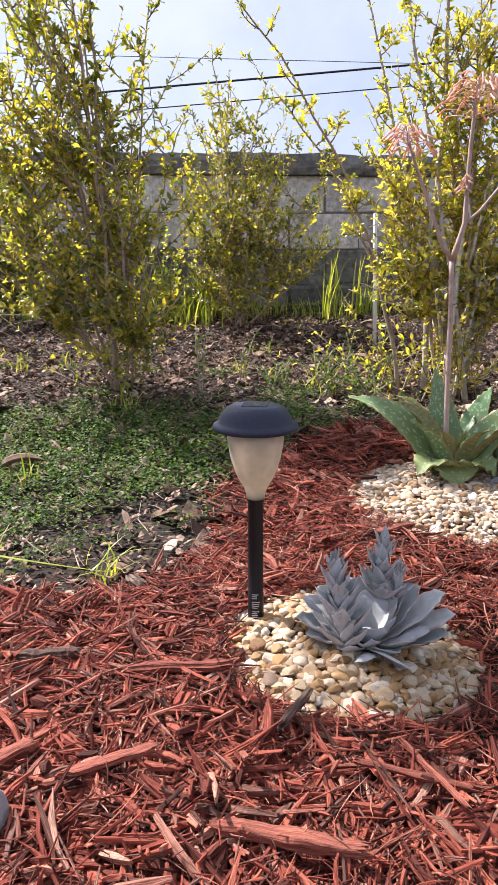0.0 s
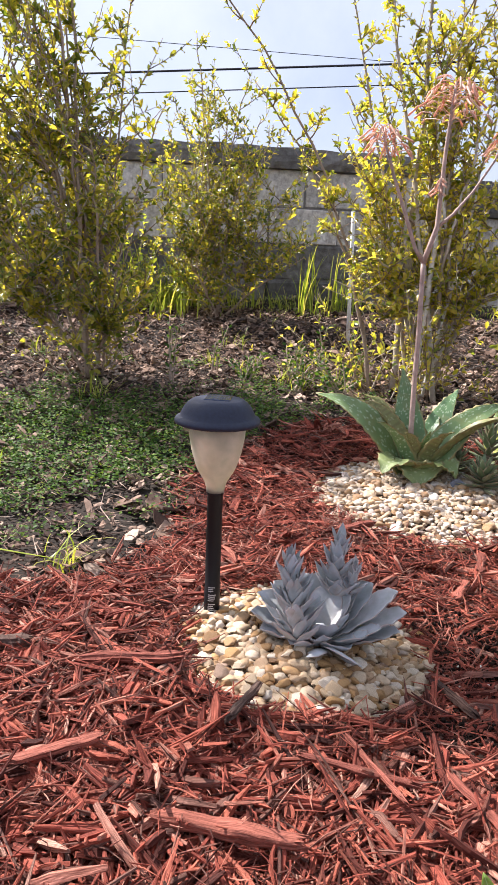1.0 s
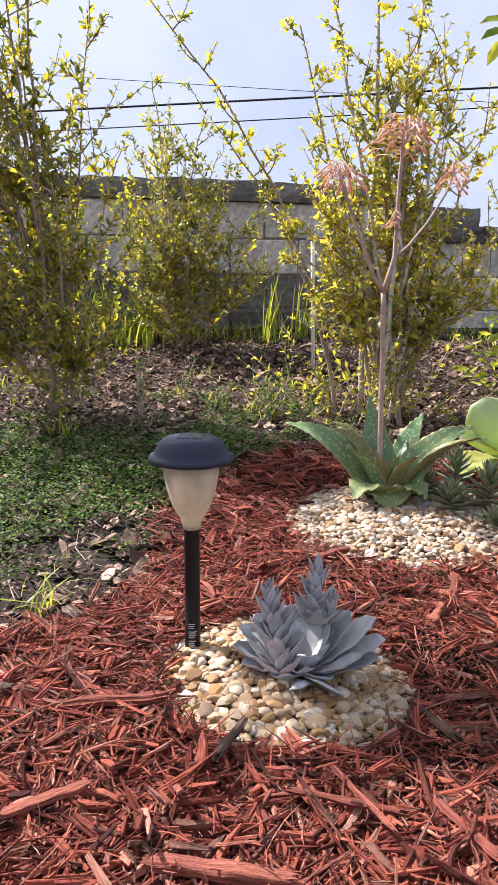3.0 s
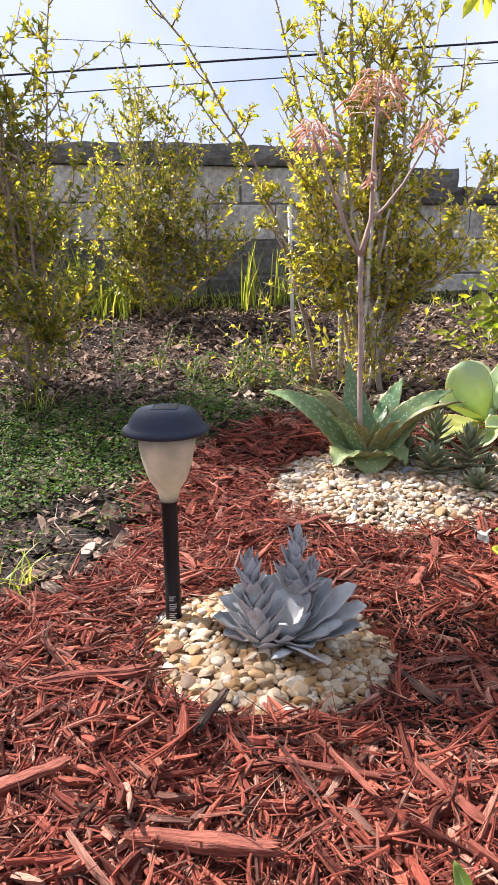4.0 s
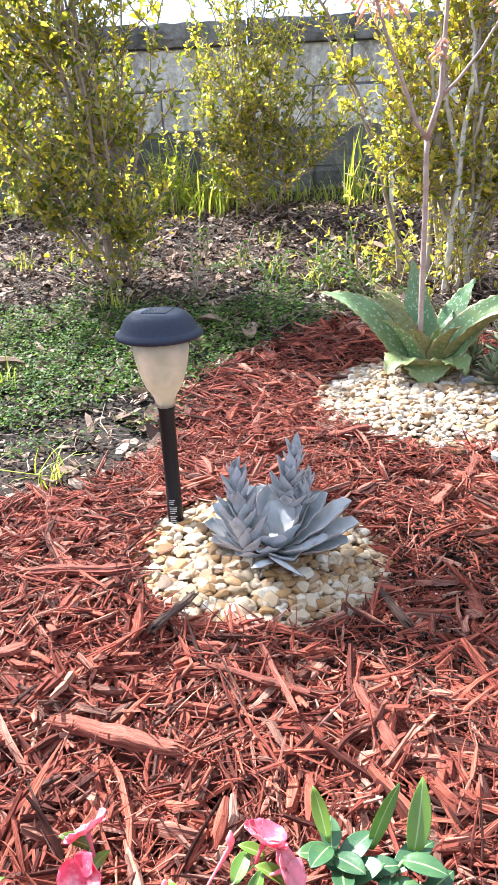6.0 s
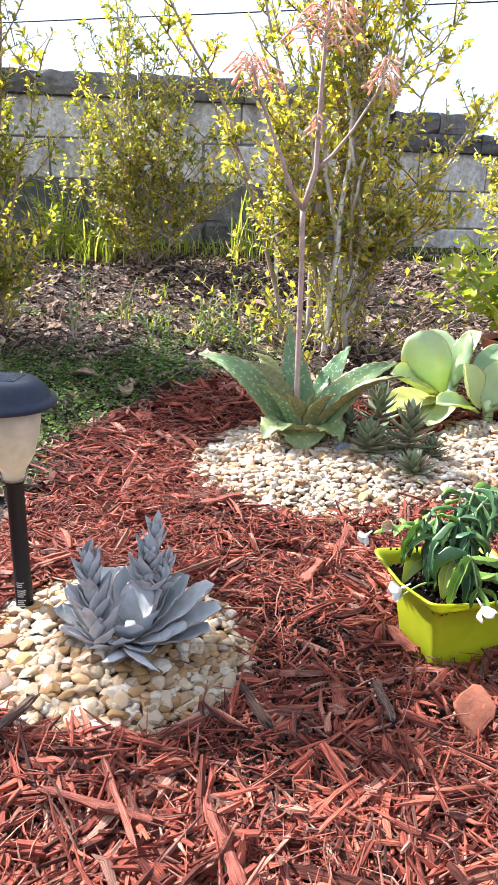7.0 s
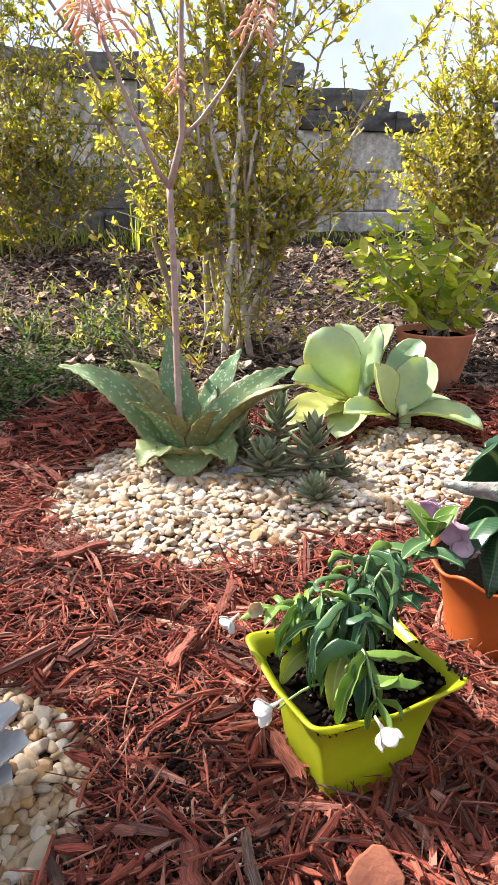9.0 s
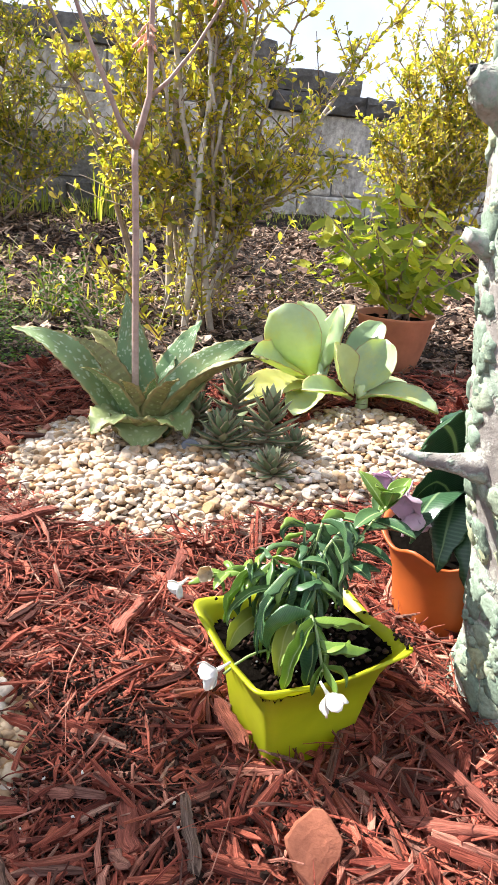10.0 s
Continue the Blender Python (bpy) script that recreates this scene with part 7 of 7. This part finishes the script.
near_spots = pack(-0.06, 0.36, 0.70, 1.12, 0.0102, lambda x, y: float(mound(x, y)[0]) > rnd.uniform(-0.06, 0.03), 26000)
near_spots.sort(key=lambda p: p[1])
heap("pebble_mound", "round mound of cream and tan river pebbles", near_spots, 0.0118, 0.0215, 300, tan_v, M_TANPEBBLES)
far_spots = pack(0.10, 1.02, 1.30, 1.85, 0.0106, lambda x, y: float(mound(x, y)[1]) > rnd.uniform(-0.05, 0.03) and (x - AX) ** 2 + (y - AY) ** 2 > 0.0016, 70000)
far_spots.sort(key=lambda p: p[1])
heap("pebble_mound", "wide mound of cream and white pebbles round the aloe", far_spots, 0.0130, 0.0205, 300, peb_v, M_PEBBLES)


# bark plates and dry leaves over the soil behind
def plates(name, x, y, z, size, mat, tilt=0.3):
    n = len(x)
    yaw = rng.uniform(0, TAU, n)
    nrm = unit(np.stack([rng.normal(0, tilt, n), rng.normal(0, tilt, n), np.ones(n)], 1))
    a = unit(np.cross(nrm, np.stack([np.cos(yaw), np.sin(yaw), np.zeros(n)], 1)))
    b = np.cross(nrm, a)
    c = np.stack([x, y, z], 1)
    asp = rng.uniform(0.35, 0.9, n)
    v = np.empty((n, 13, 3))
    curl = rng.normal(0.08, 0.12, n)
    for k in range(6):
        ang = TAU * k / 6 + rng.uniform(-0.3, 0.3, n)
        r = size * rng.uniform(0.6, 1.1, n) * 0.5
        p = c + a * (np.cos(ang) * r)[:, None] + b * (np.sin(ang) * r * asp)[:, None] + nrm * (curl * size * np.cos(ang) ** 2)[:, None]
        v[:, k], v[:, 6 + k] = p, p - nrm * (size * 0.06)[:, None]
    v[:, 12] = c + nrm * (size * 0.02)[:, None]
    base = (np.arange(n) * 13)[:, None, None]
    tri = np.array([[12, k, (k + 1) % 6] for k in range(6)])
    quad = np.array([[k, 6 + k, 6 + (k + 1) % 6, (k + 1) % 6] for k in range(6)])
    return array_mesh(name, v.reshape(-1, 3), [(base + tri).reshape(-1, 3), (base + quad).reshape(-1, 4)], mat)


def off_bed(x, y):
    return ~inside(BED, x, y) & (y < 4.1 + 0.2 * x)


lx, ly = [], []
for count, x0, x1, y0, y1 in ((24000, -1.9, 2.2, 1.9, 3.7), (3400, -1.2, 0.1, 1.0, 2.0), (3600, -2.6, 3.0, 2.4, 4.2), (1500, 0.7, 2.4, 1.85, 2.5)):
    sx, sy = scatter(count, x0, x1, y0, y1, off_bed)
    lx.append(sx)
    ly.append(sy)
lx, ly = np.concatenate(lx), np.concatenate(ly)
n = len(lx)
tagged(new("leaf_litter", plates("leaf_litter", lx, ly, land(lx, ly) + 0.003 + rng.uniform(0, 0.012, n), rng.lognormal(math.log(0.0165), 0.60, n).clip(0.006, 0.085), M_LITTER, 0.50)),
       "grey-brown bark chips and dry leaves over bare soil", "leaf litter", kind="stuff")


sx, sy = scatter(12000, -1.7, 2.2, 1.0, 3.7, off_bed)
n = len(sx)
tagged(new("straw_litter", shreds("straw_litter", sx, sy, land(sx, sy) + 0.006 + rng.uniform(0, 0.014, n), rng.lognormal(math.log(0.045), 0.5, n).clip(0.012, 0.16), rng.uniform(0.0008, 0.0030, n), rng.uniform(0.0007, 0.0018, n), M_LITTER, 0.3, bend=0.14)),
       "thin dry twigs and straw among the bark chips", "leaf litter", kind="stuff")

# creeping green weeds
def patch(x, y):
    g = np.exp(-((x + 0.40) / 0.55) ** 2 - ((y - 1.85) / 0.33) ** 2) * 1.25 + np.exp(-((x + 0.75) / 0.35) ** 2 - ((y - 1.35) / 0.3) ** 2) * 1.05 + np.exp(-((x - 0.05) / 0.35) ** 2 - ((y - 2.25) / 0.22) ** 2) * 0.35
    g += 0.42 * np.sin(x * 11 + 2 * np.sin(y * 7)) * np.sin(y * 13 + 1.7 * np.sin(x * 9)) + 0.15 * np.sin(x * 31 + y * 17) * np.sin(y * 29 - x * 11)
    return g


cx, cy = scatter(120000, -1.8, 0.5, 1.05, 2.75, lambda x, y: off_bed(x, y) & (patch(x, y) > rng.uniform(0.15, 1.0, x.shape)))
n = len(cx)
cz = land(cx, cy) + rng.beta(1.5, 2, n) * 0.030 + 0.004
ca = rng.uniform(0, TAU, n)
cd = np.stack([np.cos(ca), np.sin(ca), rng.normal(0.15, 0.3, n)], 1)
cn = np.stack([rng.normal(0, 0.45, n), rng.normal(0, 0.45, n), np.ones(n)], 1)
tagged(new("creeping_weeds", leaf_mass("creeping_weeds", np.stack([cx, cy, cz], 1), cd, cn, rng.uniform(0.005, 0.013, n), rng.uniform(0.0045, 0.0085, n), M_COVER, 0.1, 0.05)),
       "low mat of small-leaved green weeds", "weeds", kind="stuff")


def blades(name, x, y, high, width, mat, lean=0.5):
    n = len(x)
    z = land(x, y)
    a = rng.uniform(0, TAU, n)
    o = np.stack([np.cos(a), np.sin(a), np.zeros(n)], 1)
    s = np.stack([-np.sin(a), np.cos(a), np.zeros(n)], 1)
    c = np.stack([x, y, z], 1)
    v = np.empty((n, 9, 3))
    ln = rng.uniform(0.1, lean * 1.6, n)
    for k, (t, wf) in enumerate(((0, 0.7), (0.35, 1.0), (0.7, 0.75), (0.92, 0.4))):
        p = c + o * (high * ln * t * t)[:, None] + np.array([0, 0, 1]) * (high * (t - 0.35 * ln * t * t))[:, None]
        v[:, 2 * k], v[:, 2 * k + 1] = p - s * (width * wf / 2)[:, None], p + s * (width * wf / 2)[:, None]
    v[:, 8] = c + o * (high * ln)[:, None] + np.array([0, 0, 1]) * (high * (1 - 0.4 * ln))[:, None]
    base = (np.arange(n) * 9)[:, None, None]
    quad = np.array([[2 * k, 2 * k + 1, 2 * k + 3, 2 * k + 2] for k in range(3)])
    return array_mesh(name, v.reshape(-1, 3), [(base + quad).reshape(-1, 4), (base + np.array([[6, 7, 8]])).reshape(-1, 3)], mat, True)


def tufts(centres, per, spread, rngz=rng):
    c = np.repeat(np.array(centres), per, 0)
    return c[:, 0] + rngz.normal(0, spread, len(c)), c[:, 1] + rngz.normal(0, spread, len(c))


wallrow = [(-1.6 + 0.085 * k + rnd.uniform(-0.05, 0.05), 3.78 + 0.2 * (-1.6 + 0.085 * k) * 0.6 + rnd.uniform(-0.14, 0.12)) for k in range(24) if k % 3 != 1]
wallrow += [(rnd.uniform(-0.85, -0.45), rnd.uniform(3.45, 3.85)) for _ in range(20)]
gx, gy = tufts(wallrow, 13, 0.05)
tagged(new("grass_tufts", blades("grass_tufts", gx, gy, 0.05 + 0.22 * rng.beta(1.2, 2.2, len(gx)), rng.uniform(0.004, 0.009, len(gx)), M_GRASS)),
       "long yellow-green grass growing along the wall", "grass", kind="stuff")
gx, gy = scatter(5200, -1.9, 2.2, 3.3, 4.1, lambda x, y: off_bed(x, y) & (np.sin(x * 5 + 2) * 0.3 + (y - 3.65 - 0.1 * x) * 2.2 > rng.uniform(-0.35, 0.9, x.shape)))
tagged(new("short_grass", blades("short_grass", gx, gy, rng.uniform(0.015, 0.05, len(gx)), rng.uniform(0.003, 0.006, len(gx)), M_GRASS, 0.9)),
       "short bright grass at the foot of the wall", "grass", kind="stuff")
tall = [(rnd.uniform(-0.92, -0.48), rnd.uniform(3.55, 3.85)) for _ in range(9)] + [(rnd.uniform(0.02, 0.30), rnd.uniform(3.55, 3.8)) for _ in range(4)]
gx, gy = tufts(tall, 12, 0.04)
tagged(new("tall_grass", blades("tall_grass", gx, gy, rng.uniform(0.16, 0.40, len(gx)), rng.uniform(0.005, 0.009, len(gx)), M_GRASS, 0.35)),
       "tall yellow-green grass standing between the shrubs", "grass", kind="stuff")
few = [(-0.72, 1.42), (-0.80, 1.30), (-0.62, 1.55), (-0.66, 1.20), (-0.95, 1.6), (-0.55, 2.12), (-0.52, 2.1), (0.02, 2.4), (0.1, 2.32), (0.2, 2.45), (-0.1, 2.5), (-0.25, 2.62), (0.05, 2.62), (-1.1, 2.6), (-0.95, 2.75), (-0.2, 3.0), (0.15, 2.75), (-0.5, 1.15), (-0.28, 1.12)]
gx, gy = tufts(few, 16, 0.022)
tagged(new("weed_blades", blades("weed_blades", gx, gy, rng.uniform(0.03, 0.11, len(gx)), rng.uniform(0.002, 0.005, len(gx)), M_GRASS, 0.8)),
       "scattered thin grass blades in the litter", "grass", kind="stuff")
